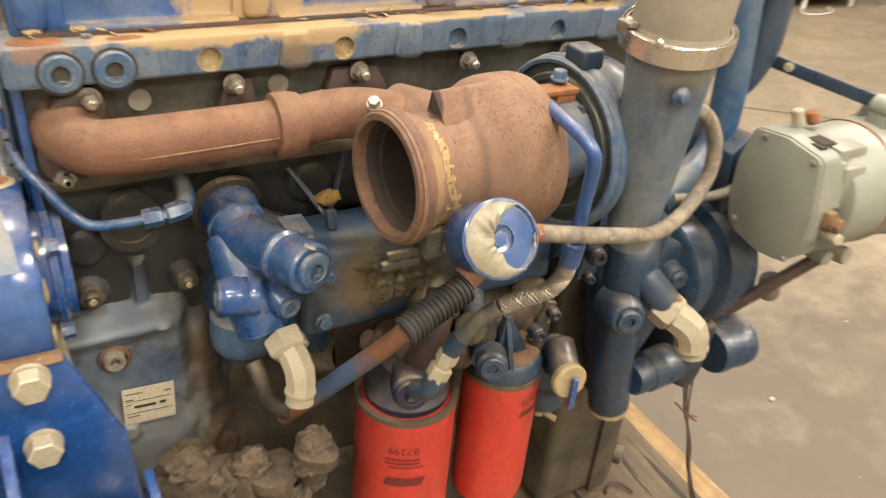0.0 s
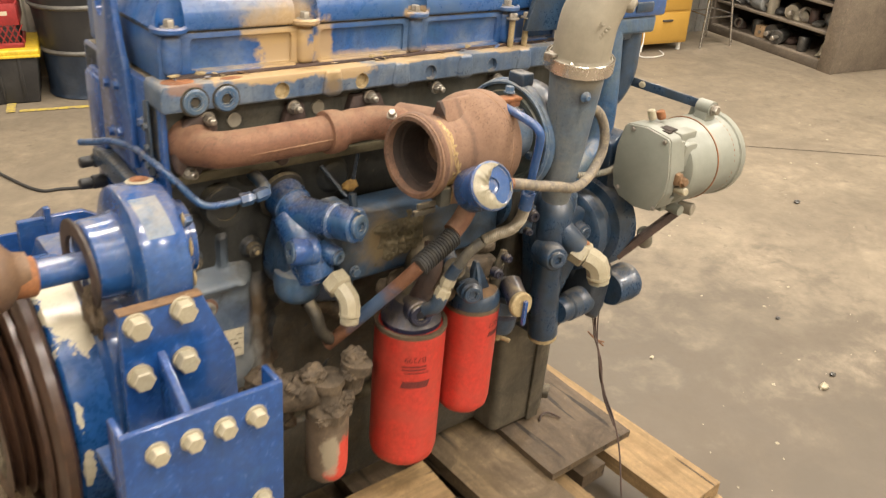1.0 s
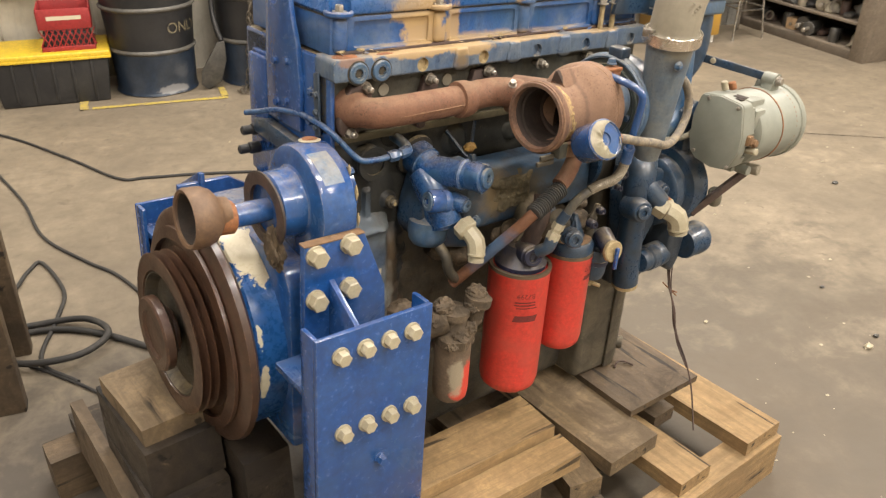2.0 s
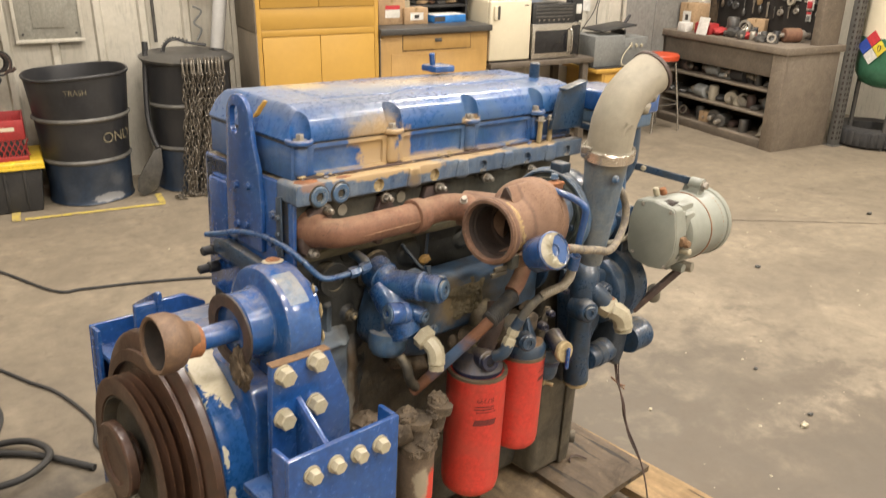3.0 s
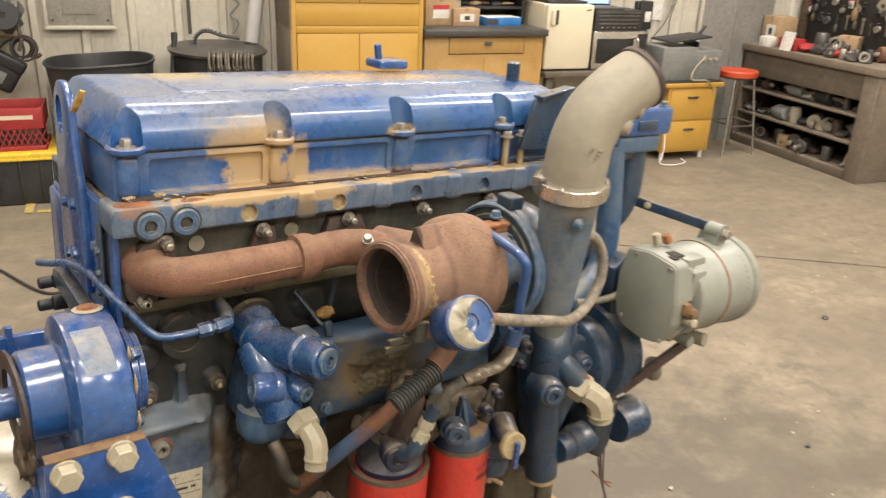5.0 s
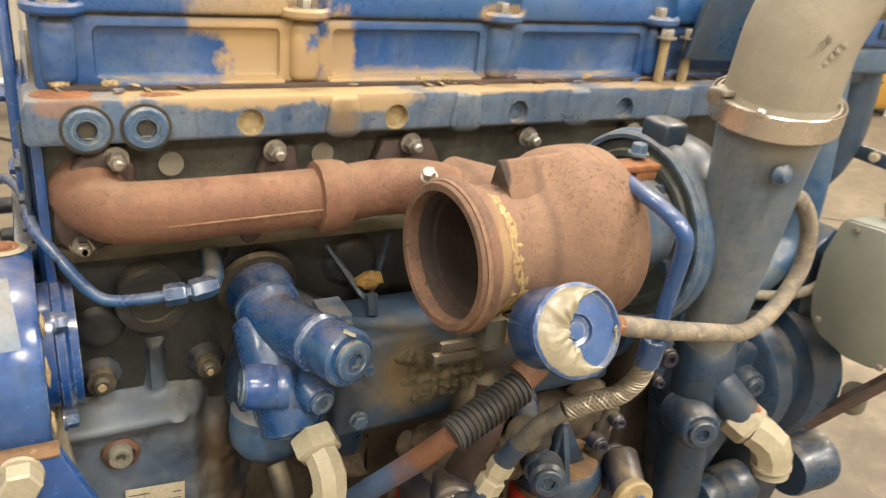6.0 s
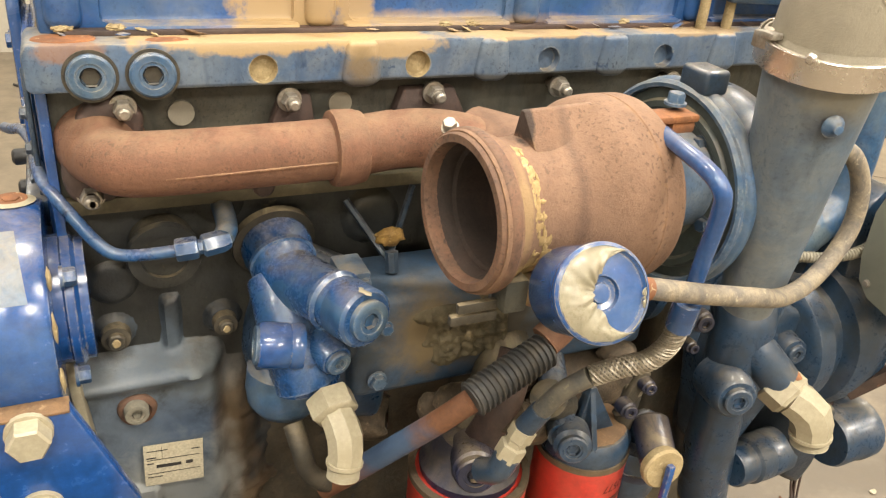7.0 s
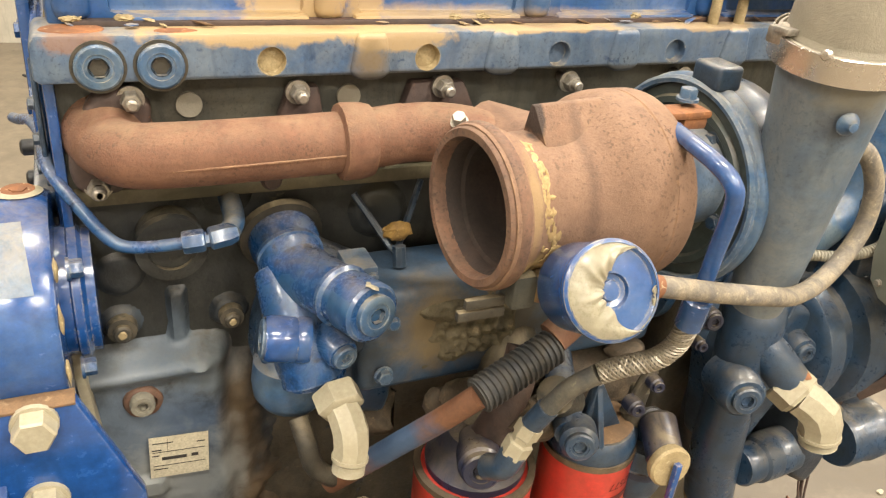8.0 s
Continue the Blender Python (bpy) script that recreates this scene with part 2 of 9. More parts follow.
M["alu"] = surface("grey_cast_alloy", (0.275, 0.245, 0.185), (0.225, 0.2, 0.155), (0.33, 0.285, 0.2), (0.42, 0.72), (0.7, 0.8), 6, 70, 0.58, 0.72, bump=0.25, bump_scale=420, mottle=0.2, tint=0.12, lumps=0.05, streak=0.15, haze=((0.31, 0.265, 0.18), 0.35))
M["alt"] = surface("pale_grey_green_paint", (0.215, 0.225, 0.19), (0.185, 0.19, 0.158), (0.2, 0.13, 0.075), (0.45, 0.72), (0.77, 0.8), 6, 40, 0.34, 0.5, bump=0.06, mottle=0.12, tint=0.08, haze=((0.27, 0.265, 0.215), 0.3), wear=((0.2, 0.13, 0.08), 0.4))
M["red"] = surface("red_filter_paint", (0.50, 0.04, 0.028), (0.42, 0.06, 0.042), (0.26, 0.025, 0.02), (0.45, 0.72), (0.74, 0.8), 8, 22, 0.3, 0.5, bump=0.05, mottle=0.22)
M["redprint"] = surface("dark_print", (0.13, 0.017, 0.015), None, None, scale=60, rough=0.5, rough2=0.6, bump=0.0)
# near-black colour that paints the darkness of openings, slots and gaps
M["opening_dark"] = surface("opening_dark_paint", (0.03, 0.024, 0.02), (0.055, 0.035, 0.026), None, (0.4, 0.7), scale=30, rough=0.85, rough2=0.95)
M["rubber"] = surface("hose_rubber", (0.04, 0.041, 0.042), (0.10, 0.085, 0.06), (0.16, 0.13, 0.09), (0.45, 0.7), (0.66, 0.76), 34, 90, 0.5, 0.8, bump=0.25, mottle=0.4)
M["hose_grey"] = surface("weathered_hose", (0.26, 0.215, 0.15), (0.13, 0.115, 0.10), (0.38, 0.33, 0.23), (0.44, 0.62), (0.62, 0.7), 40, 100, 0.6, 0.8, bump=0.45, mottle=0.4)
M["paper"] = surface("label_paper", (0.56, 0.5, 0.36), (0.48, 0.41, 0.28), None, (0.5, 0.8), scale=30, rough=0.6, rough2=0.7, bump=0.02, mottle=0.15)
M["ink"] = surface("label_ink", (0.05, 0.045, 0.04), None, None, scale=50, rough=0.6, rough2=0.7, bump=0.0)
M["black"] = surface("black_plastic", (0.022, 0.022, 0.023), (0.04, 0.038, 0.036), None, (0.45, 0.7), scale=8, rough=0.4, rough2=0.6, bump=0.05)
OIL = (0.085, 0.07, 0.052)
M["concrete"] = surface("shop_concrete", (0.228, 0.188, 0.134), (0.165, 0.135, 0.096), (0.11, 0.09, 0.066), (0.38, 0.66), (0.6, 0.74), 1.3, 11, 0.5, 0.72, bump=0.2, bump_scale=60, mottle=0.42,
                        stains=[((0.9, 0.3, 0), (1.2, 1.1, 1), OIL, 0.85), ((1.9, 0.6, 0), (0.6, 0.45, 1), OIL, 0.55), ((1.7, -0.25, 0), (1.1, 0.6, 1), (0.11, 0.086, 0.06), 0.75), ((1.35, -0.5, 0), (0.6, 0.5, 1), (0.1, 0.078, 0.055), 0.7), ((2.1, -0.75, 0), (1.8, 0.95, 1), (0.115, 0.09, 0.063), 0.85), ((2.1, -0.4, 0), (1.0, 0.7, 1), OIL, 0.6), ((1.7, -0.6, 0), (0.9, 0.8, 1), OIL, 0.7), ((3.0, -0.3, 0), (0.45, 0.3, 1), OIL, 0.4), ((-0.6, 1.4, 0), (0.5, 0.9, 1), OIL, 0.35), ((-0.75, 0.55, 0), (0.5, 0.6, 1), (0.05, 0.042, 0.034), 0.9), ((3.4, 1.2, 0), (0.9, 0.25, 1), OIL, 0.35)])
M["wall"] = surface("white_ribbed_steel", (0.52, 0.485, 0.405), (0.44, 0.405, 0.33), (0.26, 0.22, 0.17), (0.42, 0.72), (0.72, 0.8), 2.4, 10, 0.45, 0.6, bump=0.05, mottle=0.14, tint=0.08, streak=0.3)
M["ceiling"] = surface("ceiling_sheet", (0.45, 0.42, 0.36), None, None, scale=2, rough=0.7, rough2=0.8, bump=0.03)
M["yellow"] = surface("yellow_cabinet_paint", (0.45, 0.262, 0.05), (0.41, 0.235, 0.046), (0.3, 0.18, 0.06), (0.45, 0.8), (0.76, 0.8), 2, 9, 0.35, 0.5, bump=0.03, tint=0.04, mottle=0.08, lumps=0.1)
M["drum"] = surface("black_drum_paint", (0.02, 0.021, 0.024), (0.032, 0.031, 0.031), (0.12, 0.11, 0.1), (0.4, 0.7), (0.72, 0.8), 4, 26, 0.3, 0.5, bump=0.06, bump_scale=30, mottle=0.3, wear=((0.22, 0.21, 0.19), 0.7), streak=0.3)
# first stain: highlight on the dent near the drum's foot, painted pale
M["drum_blue"] = surface("dark_blue_drum_paint", (0.022, 0.036, 0.062), (0.045, 0.055, 0.072), (0.2, 0.2, 0.2), (0.42, 0.68), (0.72, 0.76), 5, 11, 0.3, 0.55, bump=0.15,
                         stains=[((0.1, -0.25, 0.04), (0.12, 0.1, 0.03), (0.24, 0.24, 0.24), 0.8, 2), ((0.16, -0.24, 0.16), (0.05, 0.1, 0.05), (0.09, 0.1, 0.12), 0.7)])
M["drum_rib"] = surface("worn_drum_rib", (0.13, 0.122, 0.105), (0.06, 0.058, 0.055), (0.2, 0.18, 0.15), (0.4, 0.65), (0.66, 0.76), 9, 40, 0.35, 0.6, bump=0.15)


def part(name, bm, material, parent, label="", smooth=38):
    """Links a bmesh as one mesh object under a thing or a part."""
    me = bpy.data.meshes.new(name)
    bmesh.ops.recalc_face_normals(bm, faces=bm.faces)
    bm.to_mesh(me)
    bm.free()
    me.materials.append(M[material] if isinstance(material, str) else material)
    if smooth:
        me.polygons.foreach_set("use_smooth", [True] * len(me.polygons))
        me.set_sharp_from_angle(angle=radians(smooth))
    ob = new(name, me)
    if parent:
        ob.parent = parent
    return tagged(ob, label=label)


def thing(name, m, label, category, group=""):
    ob = new(name)
    ob.empty_display_size = 0.1
    ob.matrix_world = m
    return tagged(ob, label, category, group)


def solo(name, bm, material, m, label, category, group="", kind="", smooth=38):
    ob = part(name, bm, material, None, label, smooth)
    ob.matrix_world = m
    return tagged(ob, label, category, group, kind)


# ---- shapes ----


def box(a, b, bev=0.003, seg=2):
    bm = bmesh.new()
    bmesh.ops.create_cube(bm, size=1)
    for v in bm.verts:
        v.co = Vector([(a[i] + b[i]) / 2 + v.co[i] * (b[i] - a[i]) for i in range(3)])
    if bev:
        bmesh.ops.bevel(bm, geom=bm.edges[:], offset=bev, segments=seg, profile=0.5, affect="EDGES", clamp_overlap=True)
    return bm


def prism(poly, axis, lo, hi, bev=0.0, seg=2):
    """A polygon in the plane across an axis, given as the two other coordinates in order, drawn out from lo to hi."""
    bm = bmesh.new()
    n = "xyz".index(axis)

    def at(p, h):
        q = list(p)
        q.insert(n, h)
        return bm.verts.new(q)

    low, high = [at(p, lo) for p in poly], [at(p, hi) for p in poly]
    bm.faces.new(low), bm.faces.new(high)
    k = len(poly)
    for i in range(k):
        bm.faces.new((low[i], low[(i + 1) % k], high[(i + 1) % k], high[i]))
    bmesh.ops.recalc_face_normals(bm, faces=bm.faces)
    if bev:
        bmesh.ops.bevel(bm, geom=bm.edges[:], offset=bev, segments=seg, profile=0.5, affect="EDGES", clamp_overlap=True)
    return bm


def basis(axis):
    z = Vector(axis).normalized()
    return z.to_track_quat("Z", "Y").to_matrix()


def lathe(profile, origin=(0, 0, 0), axis=(0, 0, 1), seg=32, wob=0.0, seed=0, caps=True):
    """Turns (radius, height) rows round an axis. Rows with radius 0 close it; caps closes open ends."""
    bm, rot, o = bmesh.new(), basis(axis), Vector(origin)
    rows = []
    for r, h in profile:
        if r <= 1e-6:
            rows.append([bm.verts.new(o + rot @ Vector((0, 0, h)))])
        else:
            ring = []
            for i in range(seg):
                a = 2 * math.pi * i / seg
                k = r * (1 + wob * noise.noise(Vector((math.cos(a) * 1.7, math.sin(a) * 1.7, h * 9 + seed))))
                ring.append(bm.verts.new(o + rot @ Vector((k * math.cos(a), k * math.sin(a), h))))
            rows.append(ring)
    for a, b in zip(rows, rows[1:]):
        for i in range(seg):
            j = (i + 1) % seg
            if len(a) == 1 and len(b) == 1:
                continue
            if len(a) == 1:
                bm.faces.new((a[0], b[i], b[j]))
            elif len(b) == 1:
                bm.faces.new((a[i], a[j], b[0]))
            else:
                bm.faces.new((a[i], a[j], b[j], b[i]))
    for ring in (rows[0], rows[-1]):
        if caps and len(ring) > 2 and profile[0] != profile[-1]:
            bm.faces.new(ring)
    if profile[0] == profile[-1]:
        bmesh.ops.remove_doubles(bm, verts=rows[0] + rows[-1], dist=1e-6)
    return bm


def glide(points, per=6):
    """Catmull-Rom through the points."""
    p = [Vector(q) for q in points]
    p = [2 * p[0] - p[1], *p, 2 * p[-1] - p[-2]]
    out = []
    for i in range(1, len(p) - 2):
        a, b, c, d = p[i - 1:i + 3]
        for k in range(per):
            t = k / per
            out.append(0.5 * (2 * b + (c - a) * t + (2 * a - 5 * b + 4 * c - d) * t * t + (3 * b - a - 3 * c + d) * t ** 3))
    return [*out, p[-2]]


def sweep(points, radius, seg=12, per=6, smooth=True, caps=True, ends=None):
    """A tube along points; radius is a number or a function of 0..1."""
    path = glide(points, per) if smooth else [Vector(q) for q in points]
    bm, rows = bmesh.new(), []
    side = None
    for i, q in enumerate(path):
        d = (path[min(i + 1, len(path) - 1)] - path[max(i - 1, 0)]).normalized()
        side = d.orthogonal().normalized() if side is None else (side - d * side.dot(d)).normalized()
        up = d.cross(side)
        r = radius(i / (len(path) - 1)) if callable(radius) else radius
        rows.append([bm.verts.new(q + (side * math.cos(a) + up * math.sin(a)) * r) for a in (2 * math.pi * k / seg for k in range(seg))])
    for a, b in zip(rows, rows[1:]):
        for k in range(seg):
            bm.faces.new((a[k], a[(k + 1) % seg], b[(k + 1) % seg], b[k]))
    if caps:
        bm.faces.new(rows[0]), bm.faces.new(rows[-1])
    return bm


def add(bm, *others):
    for o in others:
        me = bpy.data.meshes.new("tmp")
        o.to_mesh(me)
        o.free()
        bm.from_mesh(me)
        bpy.data.meshes.remove(me)
    return bm


def moved(bm, m):
    bmesh.ops.transform(bm, matrix=m, verts=bm.verts)
    return bm


def cut(bm, cutter):
    """The first solid less the second."""
    obs = []
    for b in (bm, cutter):
        bmesh.ops.recalc_face_normals(b, faces=b.faces)
        me = bpy.data.meshes.new("tmp")
        b.to_mesh(me)
        b.free()
        obs.append(new("tmp", me))
    mod = obs[0].modifiers.new("cut", "BOOLEAN")
    mod.operation, mod.solver, mod.object = "DIFFERENCE", "EXACT", obs[1]
    mod.use_self = True
    done = bpy.data.meshes.new_from_object(obs[0].evaluated_get(bpy.context.evaluated_depsgraph_get()))
    out = bmesh.new()
    out.from_mesh(done)
    for o in obs:
        me = o.data
        bpy.data.objects.remove(o)
        bpy.data.meshes.remove(me)
    bpy.data.meshes.remove(done)
    return out


def rod(a, b, r, seg=16, bev=0.0):
    a, b = Vector(a), Vector(b)
    h = (b - a).length
    prof = [(0, 0), (r - bev, 0), (r, bev), (r, h - bev), (r - bev, h), (0, h)] if bev else [(0, 0), (r, 0), (r, h), (0, h)]
    return lathe(prof, a, b - a, seg)


def bar(a, b, wide, thick, bev=0.0015):
    """A flat bar from a to b, standing on its narrow edge."""
    a, b = Vector(a), Vector(b)
    x = (b - a).normalized()
    y = Vector((0, 0, 1)).cross(x).normalized()
    m = Matrix((x, y, x.cross(y))).transposed().to_4x4()
    m.translation = a
    return moved(box((0, -thick / 2, -wide / 2), ((b - a).length, thick / 2, wide / 2), bev), m)


def hexhead(origin, axis, r, h, washer=1.25):
    """A bolt head with its washer face; the axis points away from the surface."""
    o, ax = Vector(origin), Vector(axis).normalized()
    bm = lathe([(0, 0), (r * washer, 0), (r * washer, h * 0.22), (0, h * 0.22)], o, ax, 20)
    return add(bm, lathe([(0, h * 0.2), (r, h * 0.2), (r, h * 0.9), (r * 0.88, h), (0, h)], o, ax, 6))


def plug(origin, axis, r, h, hole=0.45):
    """A round plug with a hexagon socket."""
    o, ax = Vector(origin), Vector(axis).normalized()
    bm = lathe([(0, 0), (r, 0), (r, h * 0.8), (r * 0.9, h), (r * 0.62, h), (r * 0.6, h * 0.86), (r * hole, h * 0.86)], o, ax, 24, caps=False)
    return add(bm, lathe([(r * hole, h * 0.86), (r * hole * 0.96, h * 0.2), (0, h * 0.2)], o, ax, 6, caps=False))


def blob(origin, size, rough, seed, sub=3):
    """A lump of caked dirt."""
    bm = bmesh.new()
    bmesh.ops.create_icosphere(bm, subdivisions=sub, radius=1)
    for v in bm.verts:
        d = v.co.copy()
        k = 1 + rough * noise.fractal(d * 2.3 + Vector((seed, seed * 0.7, 0)), 0.8, 2.0, 4)
        v.co = Vector(origin) + Vector([d[i] * k * size[i] for i in range(3)])
    return bm


def ramp(a, b, v):
    """0 at a, 1 at b, eased between."""
    t = max(0.0, min(1.0, (v - a) / (b - a)))
    return t * t * (3 - 2 * t)


def relief(x0, x1, z0, z1, nx, nz, back, depth):
    """A cast face: a grid over x and z whose y is depth(x, z), closed towards a flat back."""
    bm = bmesh.new()
    front = [[bm.verts.new((x0 + (x1 - x0) * i / nx, depth(x0 + (x1 - x0) * i / nx, z0 + (z1 - z0) * k / nz), z0 + (z1 - z0) * k / nz)) for i in range(nx + 1)] for k in range(nz + 1)]
    for k in range(nz):
        for i in range(nx):
            bm.faces.new((front[k][i], front[k][i + 1], front[k + 1][i + 1], front[k + 1][i]))
    rim = front[0][:] + [r[-1] for r in front[1:]] + front[-1][-2::-1] + [r[0] for r in front[-2:0:-1]]
    rear = [bm.verts.new((v.co.x, back, v.co.z)) for v in rim]
    for i in range(len(rim)):
        j = (i + 1) % len(rim)
        bm.faces.new((rim[i], rim[j], rear[j], rear[i]))
    bm.faces.new(rear)
    return bm


def letters(text, size, m, depth=0.0006, material="ink", parent=None, name="lettering"):
    cu = bpy.data.curves.new("tmp", "FONT")
    cu.body, cu.size, cu.extrude, cu.align_x, cu.align_y = text, size, depth, "CENTER", "CENTER"
    ob = new("tmp", cu)
    me = bpy.data.meshes.new_from_object(ob.evaluated_get(bpy.context.evaluated_depsgraph_get()))
    bpy.data.objects.remove(ob)
    bpy.data.curves.remove(cu)
    bm = bmesh.new()
    bm.from_mesh(me)
    bpy.data.meshes.remove(me)
    return part(name, moved(bm, m), material, parent, smooth=0)


# ---- the building ----


def room_slab(name, a, b, material, label, bev=0.0):
    return solo(name, box(a, b, bev), material, ROOM, label, name.split("_")[0], kind="structure", smooth=0)


floor = room_slab("floor", (-8.2, -7.2, -0.2), (7.4, 5.1, 0.0), "concrete", "stained tan concrete workshop floor with scuffs and debris")
room_slab("ceiling", (-8.2, -7.2, 5.6), (7.4, 5.1, 5.75), "ceiling", "plain pale sheet ceiling")
room_slab("wall_west", (-8.2, -7.2, 0), (-8.0, 5.1, 5.6), "wall", "plain pale workshop wall")
room_slab("wall_south", (-8.0, -7.2, 0), (7.2, -7.0, 5.6), "wall", "plain pale workshop wall")
room_slab("wall_east", (7.2, -7.2, 0), (7.4, 5.1, 5.6), "wall", "plain pale workshop wall")


def ribbed_wall():
    pts, u = [], -8.0
    while u < 7.2:
        pts += [(u, 4.9), (u + 0.235, 4.9), (u + 0.25, 4.875), (u + 0.29, 4.875)]
        u += 0.305
    pts += [(7.2, 4.9), (7.2, 5.1), (-8.0, 5.1)]
    return prism(pts, "z", 0, 5.6)


solo("wall_north", ribbed_wall(), "wall", ROOM, "off-white ribbed sheet metal wall, scuffed", "wall", kind="structure", smooth=0)

# ---- the engine: x along it, y into it, z up, from the rail's first bore ----
ENGINE = pose(0, 0, 1.322, 0, 3.1, 0)
engine = thing("diesel_engine", ENGINE, "blue inline diesel engine with rusty turbocharger, dusty, on timber blocks", "engine")


def ep(name, bm, material, parent=None, label="", smooth=38):
    return part(name, bm, material, parent or engine, label, smooth)


# cylinder head and its rail
head = ep("cylinder_head", box((-0.2, 0.03, -0.13), (0.69, 0.37, 0.02), 0.006), "head_side", label="dark dusty cylinder head side")
M["tan_brown"] = surface("brown_dust", (0.2, 0.115, 0.055), (0.13, 0.08, 0.045), (0.3, 0.2, 0.11), (0.4, 0.65), (0.6, 0.72), 40, 120, 0.8, 0.95, bump=0.5)
M["tan_dust"] = surface("tan_dust", (0.36, 0.28, 0.15), (0.27, 0.2, 0.1), (0.5, 0.42, 0.26), (0.4, 0.65), (0.6, 0.72), 40, 120, 0.7, 0.9, bump=0.3, mottle=0.4)
M["rail"] = surface("rail_paint", (0.045, 0.095, 0.19), (0.11, 0.145, 0.185), (0.02, 0.045, 0.1), (0.36, 0.66), (0.64, 0.74), 13, 42, 0.35, 0.65, bump=0.18, mottle=0.5,
                    haze=((0.2, 0.21, 0.21), 0.45), dust=0.55, streak=0.5, pits=0.7, wear=((0.3, 0.29, 0.24), 0.8),
                    stains=[((0.0, 0.02, 0.03), (0.13, 0.1, 0.016), TAN, 0.9, 2), ((0.12, 0.0, 0.022), (0.06, 0.05, 0.016), TAN, 0.85, 2), ((0.3, 0.02, 0.03), (0.1, 0.1, 0.007), TAN, 0.8, 2), ((0.52, 0.02, 0.03), (0.08, 0.1, 0.007), TAN, 0.7, 2), ((0.098, 0.0, 0.0), (0.018, 0.03, 0.02), (0.17, 0.12, 0.06), 0.85), ((-0.165, 0.01, 0.02), (0.03, 0.05, 0.012), (0.2, 0.1, 0.05), 0.7, 2), ((0.3, 0.0, -0.016), (0.4, 0.05, 0.004), (0.05, 0.045, 0.035), 0.8)])
bores = [0.0, 0.159, 0.315, 0.472, 0.63]
rail = prism([(-0.205, -0.012), (-0.2, -0.016), (0.69, -0.016), (0.69, 0.027), (-0.2, 0.027), (-0.205, 0.02)], "y", 0.0, 0.07, 0.004)
for hx in bores:
    rail = cut(rail, lathe([(0, -0.01), (0.0148, -0.01), (0.0132, 0.008), (0.012, 0.0105), (0, 0.011)], (hx, 0, 0), (0, 1, 0), 28))
rail = ep("head_rail", rail, "rail", label="dusty blue cast rail with a row of bores")
for hx in bores:
    ep("bore_floor", lathe([(0, 0.0085), (0.0118, 0.0095), (0.0128, 0.006), (0.0134, 0.001), (0.0146, 0.001), (0.0146, 0.0125), (0, 0.0125)], (hx, -0.0004, 0), (0, 1, 0), 24, 0.05, hx), "tan_dust" if hx < 0.2 else "rail", rail)
for lx in (0.098, 0.245, 0.40, 0.56):
    ep("rail_lug", prism([(lx - 0.022, -0.014), (lx - 0.012, -0.021), (lx + 0.012, -0.021), (lx + 0.022, -0.014), (lx + 0.016, 0.026), (lx - 0.016, 0.026)], "y", -0.0045, 0.05, 0.006, 4), "rail", rail)
for rx in (-0.152, -0.1):
    ring = ep("socket_plug", plug((rx, 0.002, -0.001), (0, -1, 0), 0.0205, 0.008, 0.45), "blue_dusty", rail)
    ep("boss_ring", lathe([(0.0207, 0), (0.0236, 0), (0.0236, 0.0022), (0.0207, 0.0022), (0.0207, 0)], (rx, 0.001, -0.001), (0, -1, 0), 32), "grime", rail)
    # dark disc at the socket's bottom stands in for its shade
    ep("socket_shadow", lathe([(0, 0), (0.0082, 0), (0.0082, 0.0006), (0, 0.0006)], (rx, -0.0008, -0.001), (0, -1, 0), 6), "grime", rail, "dark disc painting the shade in the socket")
ep("rust_pad", moved(lathe([(0, 0), (0.027, 0), (0.0255, 0.0015), (0, 0.0018)], (0, 0, 0), (0, 0, 1), 26, 0.06, 3), Matrix.Translation((-0.17, 0.02, 0.0268)) @ Matrix.Diagonal((1, 0.55, 1, 1))), "rust_orange", rail)
ep("rust_pad", moved(lathe([(0, 0), (0.02, 0), (0.018, 0.001), (0, 0.0014)], (0, 0, 0), (0, 0, 1), 22, 0.2, 6), Matrix.Translation((-0.085, 0.012, 0.0268)) @ Matrix.Diagonal((1, 0.4, 1, 1))), "rust_orange", rail)
ep("gasket", box((-0.17, 0.028, 0.024), (0.68, 0.05, 0.032), 0.002), "rust_dark", rail)

# cover base with sunk panels, posts and the seam
STAIN = [((0.02, 0.04, 0.105), (0.072, 0.09, 0.042), TAN, 0.9, 2), ((0.03, 0.04, 0.055), (0.055, 0.09, 0.04), TAN, 0.9, 2), ((0.105, 0.03, 0.06), (0.02, 0.08, 0.05), TAN, 0.85, 2), ((0.3, 0.04, 0.105), (0.03, 0.02, 0.012), TAN, 0.8, 2),
         ((-0.03, 0.06, 0.13), (0.05, 0.06, 0.03), (0.16, 0.16, 0.165), 0.6), ((0.18, 0.03, 0.03), (0.2, 0.05, 0.012), TAN, 0.8)]
M["cover"] = surface("cover_paint", (0.012, 0.068, 0.225), (0.027, 0.085, 0.185), (0.2, 0.18, 0.13), (0.46, 0.72), (0.74, 0.8), 7, 50, 0.28, 0.5, bump=0.07, mottle=0.2, tint=0.18, haze=((0.17, 0.2, 0.235), 0.6), dust=0.75, streak=0.3, pits=0.4, stains=STAIN)
